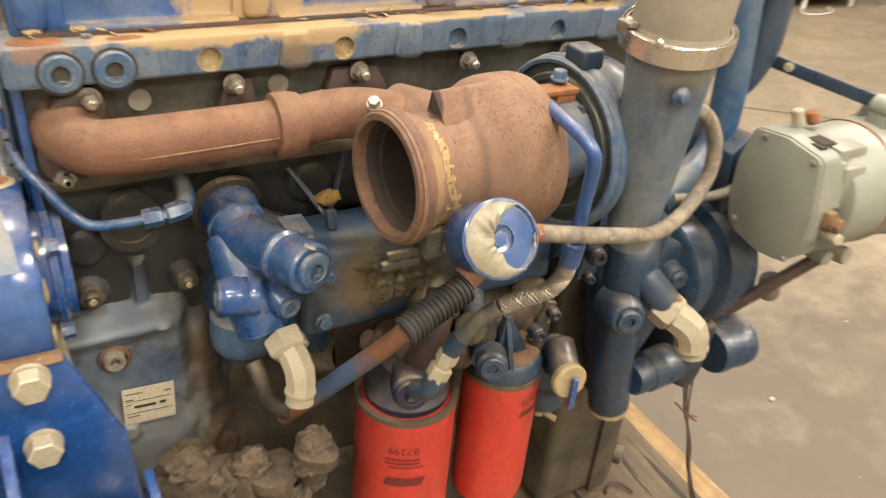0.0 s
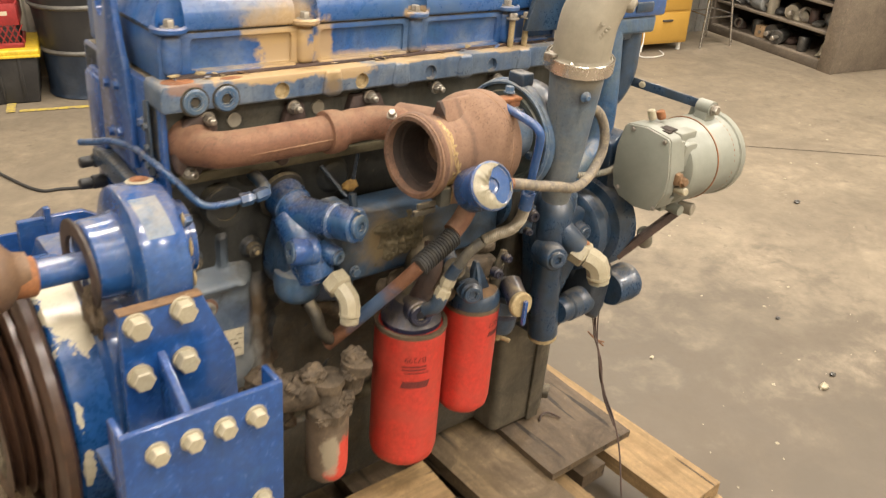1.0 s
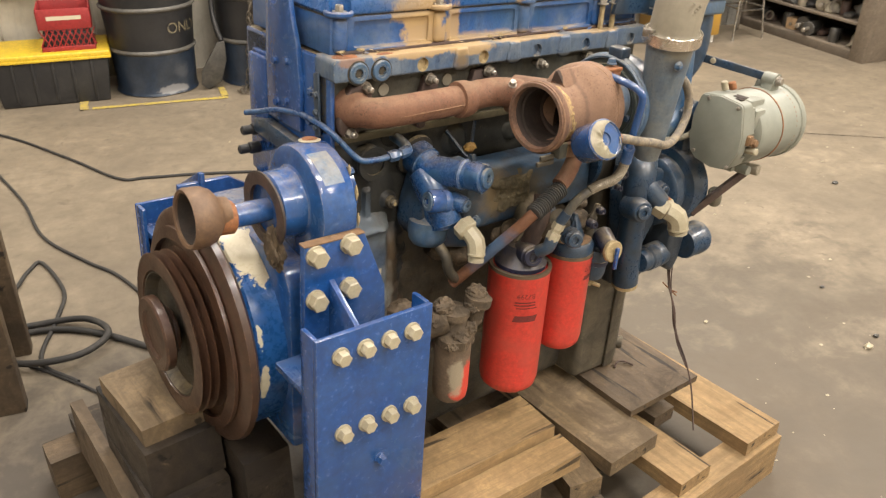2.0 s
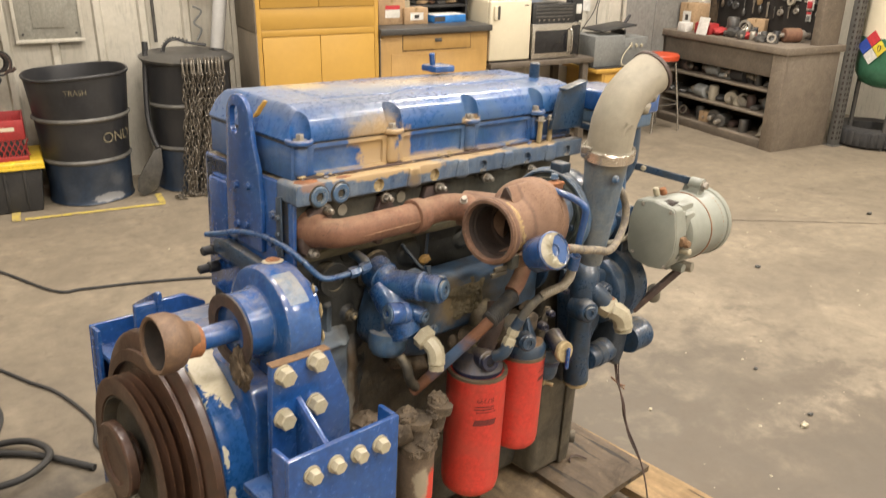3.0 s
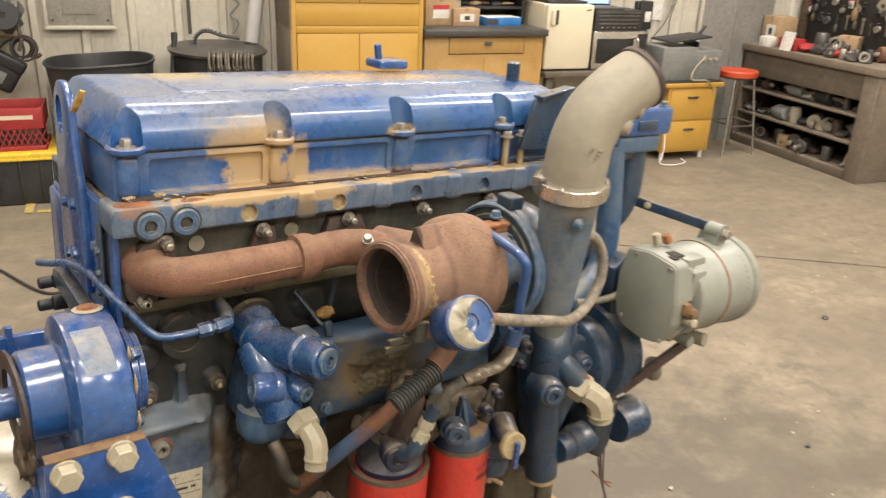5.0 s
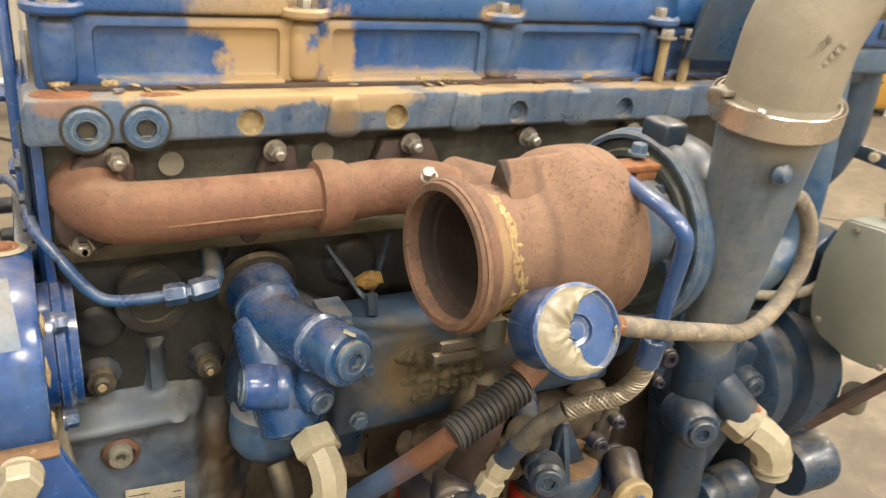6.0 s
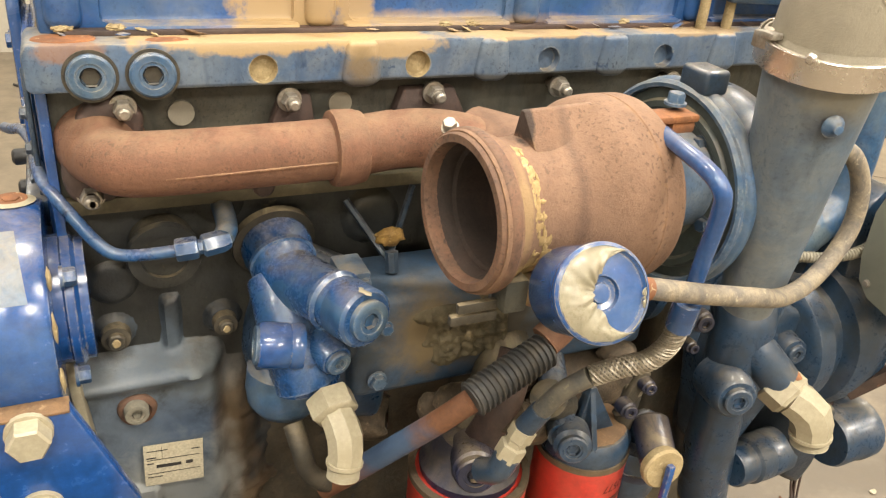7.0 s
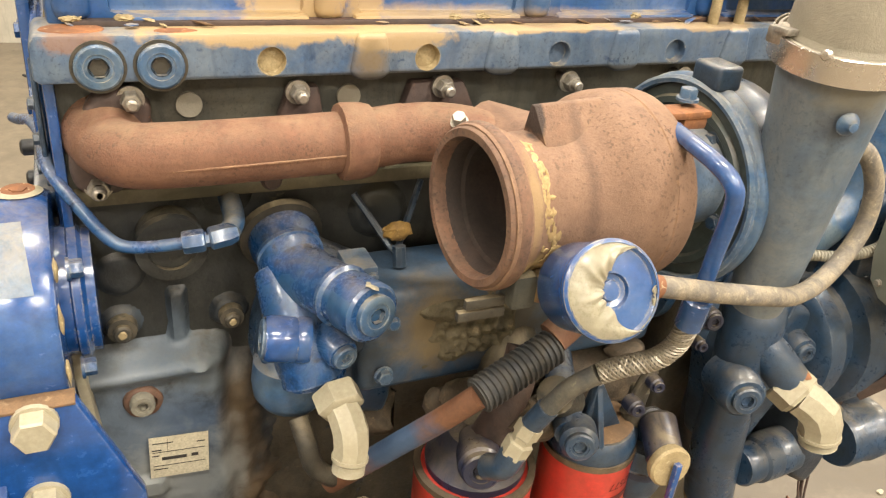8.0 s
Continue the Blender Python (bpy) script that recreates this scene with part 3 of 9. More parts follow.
M["cover_top"] = surface("cover_top_paint", (0.013, 0.072, 0.225), (0.04, 0.095, 0.185), (0.2, 0.18, 0.14), (0.46, 0.72), (0.78, 0.82), 6, 50, 0.2, 0.45, bump=0.04, mottle=0.08, tint=0.12, coat=0.4, haze=((0.12, 0.15, 0.2), 0.2), dust=0.2, streak=0.05,
                         stains=[*STAIN, ((-0.04, 0.1, 0.165), (0.2, 0.11, 0.03), (0.12, 0.13, 0.155), 0.5), ((0.06, 0.07, 0.15), (0.11, 0.06, 0.03), (0.1, 0.12, 0.16), 0.5), ((0.33, 0.22, 0.165), (0.22, 0.05, 0.05), TAN, 0.9), ((-0.01, 0.27, 0.168), (0.06, 0.06, 0.03), (0.4, 0.29, 0.12), 0.7),
                                 ((0.16, 0.2, 0.165), (0.2, 0.05, 0.05), (0.17, 0.185, 0.215), 0.6)])
pockets = [-0.168, 0.066, 0.301, 0.537, 0.775]
base = box((-0.19, 0.04, 0.024), (0.69, 0.36, 0.096), 0.006)
for a, b in zip(pockets, pockets[1:]):
    base = cut(base, box((a + 0.03, 0.0, 0.036), (min(b - 0.026, 0.68), 0.047, 0.086), 0.006))
base = ep("cover_base", base, "cover", label="blue cover base, paint worn to tan dust")
for px in pockets[:4]:
    ep("bolt_post", prism([(px - 0.016, 0.03), (px + 0.016, 0.03), (px + 0.016, 0.06), (px - 0.016, 0.06)], "z", 0.03, 0.095, 0.011, 4), "cover", base)
for a, b in ((-0.13, 0.045), (0.09, 0.28), (0.325, 0.515), (0.56, 0.66)):
    ep("base_lip", box((a, 0.03, 0.022), (b, 0.055, 0.036), 0.005), "cover", base)
ep("seam", box((-0.188, 0.043, 0.0945), (0.688, 0.357, 0.0985), 0.0), "grime", base)
for dx in (-0.17, -0.125, 0.2, 0.232, 0.43):
    ep("loose_flake", blob((dx, 0.034, 0.033), (0.009, 0.006, 0.0035), 0.4, dx * 50, 3), "tan_dust", base)

for k in range(26):
    random.seed(k + 500)
    fx = random.uniform(-0.185, 0.66)
    ep("loose_flake", moved(blob((0, 0, 0), (random.uniform(0.003, 0.011), random.uniform(0.002, 0.004), random.uniform(0.0006, 0.0013)), 0.7, k * 1.7, 2), Matrix.Translation((fx, random.uniform(0.02, 0.034), 0.0285 + random.uniform(0, 0.003))) @ Matrix.Rotation(random.uniform(-0.5, 0.5), 4, "Y") @ Matrix.Rotation(random.uniform(-0.5, 0.5), 4, "Z")), random.choice(["tan_dust", "cover", "cover", "tan_brown"]), base)

# valve cover: rounded section, pockets sunk for the bolts
sect = [(0.034, 0.098), (0.036, 0.122), (0.046, 0.145), (0.066, 0.16), (0.1, 0.166), (0.31, 0.166), (0.345, 0.158), (0.362, 0.14), (0.366, 0.098)]
cover = prism(sect, "x", -0.192, 0.692, 0.006, 3)
for v in cover.verts:
    if v.co.x < -0.17 and v.co.z > 0.105:
        v.co.x += (v.co.z - 0.105) * 0.55
for px in pockets:
    cover = cut(cover, lathe([(0, -0.03), (0.0215, -0.03), (0.023, 0.02), (0.0245, 0.1), (0, 0.1)], (px, 0.038, 0.125), (0, 0.16, 1), 28))
cover = ep("valve_cover", cover, "cover_top", label="glossy blue valve cover with dust and worn tan patches", smooth=30)
for px in pockets[:4]:
    ep("pocket_seat", add(lathe([(0, 0), (0.0255, 0), (0.028, 0.003), (0.028, 0.008), (0.0255, 0.011), (0.0225, 0.0105), (0.021, 0.007), (0, 0.0065)], (px, 0.045, 0.097), (0, 0, 1), 32)), "cover", cover)
    ep("cover_bolt", hexhead((px, 0.042, 0.1035), (0, 0, 1), 0.0085, 0.014, 1.6), "steel", cover, "dull steel flange bolt")
ep("top_plateau", prism([(-0.06, 0.12), (0.12, 0.11), (0.2, 0.15), (0.62, 0.15), (0.62, 0.3), (0.2, 0.31), (-0.06, 0.3)], "z", 0.158, 0.1682, 0.008, 4), "cover_top", cover)
ep("paint_scrape", prism([(0.101, 0.158), (0.106, 0.159), (0.113, 0.149), (0.118, 0.147), (0.122, 0.138), (0.132, 0.128), (0.129, 0.126), (0.117, 0.135), (0.112, 0.144), (0.108, 0.147)], "x", -0.004, 0.004, 0.0005), "yellow", cover, "yellow paint scrape").matrix_basis = Matrix.Translation((-0.192 - 0.105 * 0.55, 0, 0)) @ Matrix(((1, 0, 0.55, 0), (0, 1, 0, 0), (0, 0, 1, 0), (0, 0, 0, 1)))
fit_top = ep("breather_fitting", box((0.40, 0.27, 0.174), (0.47, 0.33, 0.192), 0.006), "blue")
ep("stub", rod((0.415, 0.30, 0.19), (0.41, 0.30, 0.222), 0.0075, 12, 0.002), "blue", fit_top)
ep("sensor_fitting", rod((0.66, 0.16, 0.16), (0.66, 0.16, 0.205), 0.014, 16, 0.003), "blue_dark")

# right end of the head: bracket plate and its long bolts
plate = ep("elbow_bracket", prism([(0.56, 0.06), (0.69, 0.055), (0.69, 0.175), (0.665, 0.176), (0.6, 0.163), (0.588, 0.155)], "y", 0.004, 0.016, 0.003), "blue_dark", label="dark blue bent steel bracket")
ep("bracket_flange", prism([(0.588, 0.158), (0.672, 0.175), (0.672, 0.181), (0.588, 0.164)], "y", -0.012, 0.016, 0.002), "blue_dark", plate)
for bx in (0.535, 0.575):
    ep("long_stud", rod((bx, 0.02, 0.02), (bx, 0.02, 0.085), 0.0065, 12), "tan_dust", plate, "tan dusty stud")
    ep("stud_head", hexhead((bx, 0.02, 0.083), (0, 0, 1), 0.009, 0.012, 1.5), "steel", plate)

# lifting eye and gear-case end at the left
eye_top = [(0.195 + 0.0455 * math.sin(a), 0.13 + 0.046 * math.cos(a)) for a in (math.pi / 12 * k for k in range(-6, 7))]
eye = cut(prism([(0.112, -0.14), (0.11, -0.05), (0.12, 0.032), (0.138, 0.08)] + eye_top + [(0.244, 0.06), (0.248, 0.0), (0.25, -0.14)], "x", -0.217, -0.205, 0.003),
          prism([(0.207 + 0.0175 * math.cos(a), 0.123 + (0.012 if math.sin(a) > 0 else -0.012) + 0.0175 * math.sin(a)) for a in (math.pi / 10 * (k + 0.5) for k in range(20))], "x", -0.25, -0.18))
eye = ep("lifting_eye", eye, "blue_deep", label="blue flat-bar lifting eye with a slot")
for by, bz in ((0.206, -0.015), (0.158, -0.007), (0.163, -0.089), (0.204, -0.1)):
    ep("eye_bolt", hexhead((-0.217, by, bz), (-1, 0, 0), 0.008, 0.007), "blue_deep", eye)
ep("end_plate", prism([(0.02, -0.32), (0.37, -0.3), (0.37, 0.02), (0.08, 0.02), (0.05, -0.005), (0.02, -0.01)], "x", -0.2, -0.19, 0.003), "blue_deep", label="hazed blue end plate")
gearcase = ep("gear_case", prism([(0.06, -0.32), (0.29, -0.32), (0.285, -0.14), (0.27, -0.12), (0.265, 0.0), (0.2, 0.02), (0.07, 0.02)], "x", -0.2055, -0.199, 0.002), "blue_deep", label="blue gear case end cover")
for by, bz in ((0.08, -0.05), (0.085, -0.11), (0.09, -0.19), (0.25, -0.02), (0.25, -0.08), (0.26, -0.18)):
    ep("case_bolt", hexhead((-0.2055, by, bz), (-1, 0, 0), 0.008, 0.009), "blue_worn", gearcase)
clip = ep("slotted_bar", prism([(0.045, -0.13), (0.065, -0.135), (0.068, -0.01), (0.05, -0.005)], "x", -0.21, -0.2052, 0.002), "blue_dark")
for cz in (-0.05, -0.085, -0.115):
    ep("slot_bolt", hexhead((-0.21, 0.057, cz), (-1, 0, 0), 0.006, 0.006), "blue_dark", clip)
acc = ep("accessory_case", box((-0.216, 0.253, -0.21), (-0.17, 0.333, -0.022), 0.006, 3), "blue_deep", label="blue accessory case at the engine's end")
ep("case_cap", box((-0.21, 0.262, -0.024), (-0.175, 0.325, -0.014), 0.004, 3), "blue_deep", acc)
rest = ep("harness_bracket", prism([(0.1, -0.2), (0.3, -0.19), (0.3, -0.16), (0.25, -0.15), (0.1, -0.16)], "x", -0.228, -0.205, 0.004), "blue_dark")
for by, bz in ((0.311, -0.19), (0.33, -0.24)):
    ep("sensor_plug", add(rod((-0.2, by, bz), (-0.226, by, bz), 0.0135, 14, 0.002), rod((-0.225, by, bz), (-0.25, by + 0.001, bz - 0.001), 0.0105, 12, 0.003)), "black", rest, "black sensor plug")

M["tan_olive"] = surface("olive_dust_film", (0.15, 0.122, 0.068), (0.08, 0.07, 0.043), (0.3, 0.24, 0.13), (0.4, 0.66), (0.66, 0.76), 10, 50, 0.45, 0.8, bump=0.25, mottle=0.6, streak=0.5)
# block, crankcase and pan
block = ep("cylinder_block", box((-0.195, 0.045, -0.36), (0.68, 0.37, -0.12), 0.01), "block_side", label="oily dark cylinder block")
ep("block_ledge", box((-0.195, 0.024, -0.147), (0.45, 0.07, -0.13), 0.003), "tan_olive", block)
crank = ep("crankcase", prism([(0.055, -0.36), (0.065, -0.33), (0.36, -0.33), (0.40, -0.42), (0.40, -0.73), (0.06, -0.73)], "x", -0.2, 0.66, 0.008), "grime", label="oil-caked crankcase side")
M["casting"] = surface("cast_side_oily_paint", (0.018, 0.022, 0.027), (0.03, 0.03, 0.027), (0.07, 0.06, 0.04), (0.4, 0.66), (0.74, 0.82), 11, 60, 0.32, 0.7, bump=0.3, mottle=0.6, haze=((0.04, 0.048, 0.052), 0.4), dust=0.25, streak=0.5, pits=0.6,
                       stains=[((-0.05, 0.04, -0.155), (0.2, 0.1, 0.025), (0.085, 0.073, 0.042), 0.55), ((0.2, 0.04, -0.17), (0.12, 0.1, 0.04), (0.045, 0.042, 0.03), 0.6),
                               ((-0.14, 0.015, -0.345), (0.085, 0.1, 0.028), (0.17, 0.19, 0.205), 0.75), ((-0.08, 0.015, -0.365), (0.05, 0.1, 0.035), (0.13, 0.15, 0.16), 0.8), ((-0.15, 0.015, -0.43), (0.065, 0.1, 0.08), (0.13, 0.165, 0.21), 0.85), ((-0.1, 0.015, -0.46), (0.042, 0.1, 0.09), (0.07, 0.105, 0.165), 0.8),
                               ((-0.15, 0.015, -0.57), (0.065, 0.1, 0.1), (0.25, 0.265, 0.27), 0.85), ((-0.085, 0.015, -0.58), (0.03, 0.1, 0.06), (0.055, 0.08, 0.13), 0.8), ((-0.038, 0.0, -0.47), (0.025, 0.1, 0.12), (0.095, 0.066, 0.037), 0.9), ((-0.02, 0.0, -0.6), (0.05, 0.1, 0.07), (0.1, 0.068, 0.038), 0.85), ((-0.115, 0.03, -0.31), (0.03, 0.1, 0.04), (0.06, 0.085, 0.115), 0.6), ((-0.125, 0.01, -0.56), (0.07, 0.1, 0.11), (0.25, 0.255, 0.235), 0.7), ((-0.06, 0.01, -0.52), (0.03, 0.1, 0.07), (0.19, 0.2, 0.19), 0.55)])
BOSSES = [(-0.159, -0.295, 0.024, 0.014), (-0.044, -0.298, 0.024, 0.012), (-0.084, -0.335, 0.017, 0.006), (0.13, -0.19, 0.04, 0.012), (0.3, -0.19, 0.03, 0.012), (-0.155, -0.235, 0.03, 0.008)]


def cast_side(x, z):
    pad = 1 - ramp(-0.068, -0.042, x + 0.006 * noise.noise(Vector((z * 22, 0, 1))))
    y = 0.047 - 0.031 * ramp(-0.318, -0.345, z) * pad - 0.013 * math.exp(-((z + 0.345) / 0.013) ** 2) * (1 - ramp(-0.085, -0.045, x))
    y += 0.02 * ramp(-0.36, -0.4, z) * ramp(-0.02, 0.03, x)
    y -= 0.016 * math.exp(-((x + 0.036 - 0.008 * noise.noise(Vector((z * 14, 3, 0)))) / 0.02) ** 2) * ramp(-0.365, -0.4, z)
    for bx, bz, r, h in BOSSES:
        y -= h * (1 - ramp(r * 0.62, r, math.hypot(x - bx, z - bz)))
    y -= 0.012 * (1 - ramp(0.007, 0.013, abs(x + 0.1))) * (1 - ramp(0.028, 0.036, abs(z + 0.292)))
    y -= 0.011 * (1 - ramp(0.011, 0.017, abs(z + 0.512))) * (1 - ramp(0.016, 0.024, abs(x + 0.152)))
    rough = 0.0016 + 0.011 * ramp(-0.05, 0.0, x) * ramp(-0.36, -0.42, z)
    return y - rough * noise.fractal(Vector((x, 0, z)) * 26, 0.9, 2.0, 4)


casting = ep("cast_side", relief(-0.199, 0.46, -0.72, -0.13, 150, 140, 0.12, cast_side), "casting", block, "oily dark casting with hazed pale blue paint", 60)
M["drain_scab"] = surface("rusty_washer", (0.15, 0.075, 0.045), (0.08, 0.05, 0.035), (0.24, 0.13, 0.07), (0.4, 0.62), (0.62, 0.74), 40, 120, 0.6, 0.85, bump=0.4)
ep("drain_plug", plug((-0.148, 0.012, -0.381), (0, -1, 0), 0.0135, 0.014, 0.42), "dust_grey", casting)
ep("plug_washer", lathe([(0.012, 0), (0.0215, 0), (0.02, 0.005), (0.0145, 0.008), (0.012, 0)], (-0.147, 0.016, -0.384), (0.05, -1, 0.05), 26, 0.09, 4), "drain_scab", casting)
ep("tan_filler", prism([(-0.214, -0.27), (-0.204, -0.262), (-0.196, -0.36), (-0.186, -0.47), (-0.193, -0.49), (-0.206, -0.38)], "y", -0.012, 0.02, 0.003), "cream", casting, "tan dried sealant in the joint")
lab_o, lab_x, lab_z = Vector((-0.146, 0.0085, -0.435)), Vector((0.066, 0.0, -0.005)), Vector((-0.002, 0.0, -0.0605))


def label_patch(u0, u1, v0, v1, y):
    """A flat patch on the paper label, in shares of its width and height."""
    return prism([tuple((lab_o + lab_x * u + lab_z * v)[i] for i in (0, 2)) for u, v in ((u0, v0), (u1, v0), (u1, v1), (u0, v1))], "y", lab_o.y + y, lab_o.y + y + 0.0006)


plate_label = ep("paper_label", label_patch(0, 1, 0, 1, 0.0), "paper", casting, "cream paper parts label", 0)
for u0, u1, v0, v1 in ((0.2, 0.62, 0.5, 0.57), (0.7, 0.82, 0.49, 0.56), (0.04, 0.2, 0.3, 0.325), (0.04, 0.16, 0.44, 0.46), (0.05, 0.3, 0.78, 0.795), (0.05, 0.94, 0.36, 0.37), (0.05, 0.94, 0.7, 0.708), (0.05, 0.4, 0.14, 0.155), (0.8, 0.94, 0.2, 0.22), (0.3, 0.307, 0.06, 0.36)):
    ep("print_bar", label_patch(u0, u1, v0, v1, -0.0007), "ink", plate_label, smooth=0)
for bx, bz, r in ((-0.159, -0.295, 0.013), (-0.044, -0.298, 0.0115)):
    ep("block_plug", add(lathe([(0, 0), (r * 1.25, 0), (r * 1.15, 0.012), (0, 0.014)], (bx, 0.036, bz), (0, -1, 0), 20), rod((bx, 0.028, bz), (bx, 0.016, bz), r * 0.75, 16, 0.002)), "grime", block)
    ep("plug_face", lathe([(0, 0), (r * 0.42, 0), (r * 0.3, 0.002), (0, 0.0022)], (bx, 0.0165, bz), (0, -1, 0), 10, 0.3, bx), "tan_dust", block)
M["sump_grey"] = surface("oily_grey_sump", (0.105, 0.088, 0.06), (0.055, 0.047, 0.034), (0.19, 0.155, 0.1), (0.4, 0.64), (0.64, 0.76), 9, 50, 0.4, 0.75, bump=0.35, mottle=0.6, streak=0.6, dust=0.4)
pan = ep("oil_pan", prism([(0.03, -0.73), (0.37, -0.73), (0.36, -0.985), (0.06, -0.985), (0.04, -0.96)], "x", -0.12, 0.6, 0.015, 3), "grime", label="dark oily sump")
sump = ep("sump_end", prism([(0.585, -0.03), (0.755, -0.035), (0.8, 0.0), (0.81, 0.2), (0.585, 0.2)], "z", -0.978, -0.6, 0.02, 4), "sump_grey", pan, "grey oily sump corner")
ep("sump_plug", plug((0.785, -0.012, -0.925), (0.6, -0.8, 0), 0.02, 0.016), "sump_grey", pan)
ep("sump_strap", box((0.7, -0.043, -0.97), (0.74, -0.034, -0.65), 0.004), "sump_grey", pan)

timing = ep("timing_housing", prism([(-0.075, -0.2), (-0.085, -0.3), (-0.07, -0.56), (0.0, -0.66), (0.32, -0.66), (0.34, -0.14), (0.0, -0.14)], "x", 0.66, 0.77, 0.012, 3), "grime", label="dark oily rear housing of the engine")
for by, bz in ((-0.07, -0.25), (-0.075, -0.38), (-0.066, -0.5)):
    ep("housing_bolt", hexhead((0.70, by - 0.008, bz), (0, -1, 0), 0.01, 0.011), "grime", timing)

# exhaust manifold
man = ep("exhaust_manifold", sweep([(-0.15, 0.035, -0.075), (-0.149, -0.005, -0.074), (-0.135, -0.035, -0.071), (-0.1, -0.046, -0.069), (-0.03, -0.048, -0.068), (0.06, -0.048, -0.066), (0.12, -0.045, -0.062)], lambda t: 0.0295 + 0.014 * max(0, 1 - t * 5.5), 28, 8), "rust", label="rust-brown cast exhaust manifold")
ep("slip_collar", lathe([(0.029, -0.002), (0.0365, 0), (0.0375, 0.004), (0.037, 0.022), (0.035, 0.03), (0.029, 0.032), (0.029, -0.002)], (0.053, -0.048, -0.066), (1, 0, 0), 32), "rust", man)
ep("manifold_branch", sweep([(0.085, -0.048, -0.065), (0.135, -0.05, -0.06), (0.175, -0.07, -0.06), (0.215, -0.09, -0.07)], lambda t: 0.028 + 0.004 * t, 20, 6), "rust", man)
ep("port_flange", prism([(-0.188, -0.1), (-0.182, -0.06), (-0.16, -0.03), (-0.13, -0.022), (-0.11, -0.04), (-0.115, -0.09), (-0.145, -0.128), (-0.172, -0.13), (-0.184, -0.12)], "y", 0.008, 0.032, 0.007, 3), "rust_dark", man)
ep("port_flange", prism([(0.0, -0.09), (0.02, -0.03), (0.05, -0.03), (0.06, -0.09)], "y", 0.014, 0.032, 0.004), "rust_dark", man)
ep("port_flange", prism([(0.13, -0.09), (0.15, -0.03), (0.21, -0.03), (0.24, -0.09)], "y", 0.014, 0.032, 0.004), "rust_dark", man)
ep("casting_seam", sweep([(-0.1785, -0.006, -0.08), (-0.166, -0.034, -0.078), (-0.147, -0.056, -0.0765), (-0.122, -0.0685, -0.0745), (-0.09, -0.0755, -0.0725), (-0.03, -0.0775, -0.0705), (0.053, -0.0775, -0.0685)], 0.0013, 6, 6), "rust", man)
for sx, sz in ((-0.128, -0.034), (0.027, -0.034), (0.183, -0.034), (0.339, -0.034), (0.5, -0.034), (-0.163, -0.118), (-0.165, -0.118)):
    st = ep("manifold_stud", add(rod((sx, 0.03, sz), (sx, -0.006, sz), 0.006, 12), hexhead((sx, 0.012, sz), (0, -1, 0), 0.0095, 0.016, 1.3), rod((sx, -0.002, sz), (sx, -0.014, sz), 0.0058, 12, 0.002)), "steel", man, "dull steel stud with nut")
ep("gasket_tab", lathe([(0, 0), (0.0125, 0), (0.0125, 0.004), (0, 0.004)], (-0.075, 0.03, -0.048), (0, -1, 0), 20), "alu", man)
ep("gasket_tab", lathe([(0, 0), (0.0125, 0), (0.0125, 0.004), (0, 0.004)], (0.085, 0.03, -0.046), (0, -1, 0), 20), "alu", man)
ep("lug", rod((-0.004, 0.02, -0.118), (-0.004, -0.012, -0.118), 0.011, 14, 0.003), "rust_dark", man)

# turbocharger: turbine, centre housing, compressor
# fourth stain: darkens the gusset's front face
# third stain: sooty specks and the shade of the neck crease painted as a ring
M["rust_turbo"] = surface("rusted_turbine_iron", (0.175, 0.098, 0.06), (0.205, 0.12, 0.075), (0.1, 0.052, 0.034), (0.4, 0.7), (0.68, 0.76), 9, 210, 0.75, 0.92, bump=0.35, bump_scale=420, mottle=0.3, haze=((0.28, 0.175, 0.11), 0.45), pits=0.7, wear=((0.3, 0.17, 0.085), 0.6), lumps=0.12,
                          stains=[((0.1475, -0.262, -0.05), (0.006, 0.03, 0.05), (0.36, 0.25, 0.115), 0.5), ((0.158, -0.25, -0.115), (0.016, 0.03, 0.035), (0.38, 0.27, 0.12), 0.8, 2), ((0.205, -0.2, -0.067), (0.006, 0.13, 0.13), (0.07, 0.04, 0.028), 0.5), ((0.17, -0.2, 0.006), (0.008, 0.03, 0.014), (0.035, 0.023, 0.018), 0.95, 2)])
TA = Vector((1, 0.1, 0)).normalized()
TO = Vector((0.118, -0.21, -0.067))
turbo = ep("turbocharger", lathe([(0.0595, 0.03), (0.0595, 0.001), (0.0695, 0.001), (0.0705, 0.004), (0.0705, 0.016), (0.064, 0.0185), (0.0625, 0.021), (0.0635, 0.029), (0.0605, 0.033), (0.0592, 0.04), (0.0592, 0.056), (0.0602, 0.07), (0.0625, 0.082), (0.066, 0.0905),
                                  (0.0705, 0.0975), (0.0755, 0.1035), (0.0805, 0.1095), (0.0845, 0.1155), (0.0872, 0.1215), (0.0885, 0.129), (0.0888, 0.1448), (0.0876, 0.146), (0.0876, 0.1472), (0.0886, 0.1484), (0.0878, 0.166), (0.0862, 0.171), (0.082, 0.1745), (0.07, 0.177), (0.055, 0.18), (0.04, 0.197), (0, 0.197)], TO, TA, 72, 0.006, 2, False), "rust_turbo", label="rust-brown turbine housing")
# rust taken down to near-black: the shade deep in the bore is painted in
M["bore_shade_rust"] = surface("bore_shade_rust", (0.03, 0.021, 0.017), (0.055, 0.034, 0.025), (0.018, 0.014, 0.012), (0.4, 0.66), (0.6, 0.74), 18, 120, 0.8, 0.95, bump=0.4, pits=0.6)
M["rust_rim"] = surface("rust_rim", (0.105, 0.06, 0.04), (0.17, 0.085, 0.052), (0.05, 0.033, 0.025), (0.4, 0.66), (0.6, 0.75), 24, 100, 0.7, 0.9, bump=0.45, mottle=0.5, pits=0.8, haze=((0.26, 0.16, 0.09), 0.4))
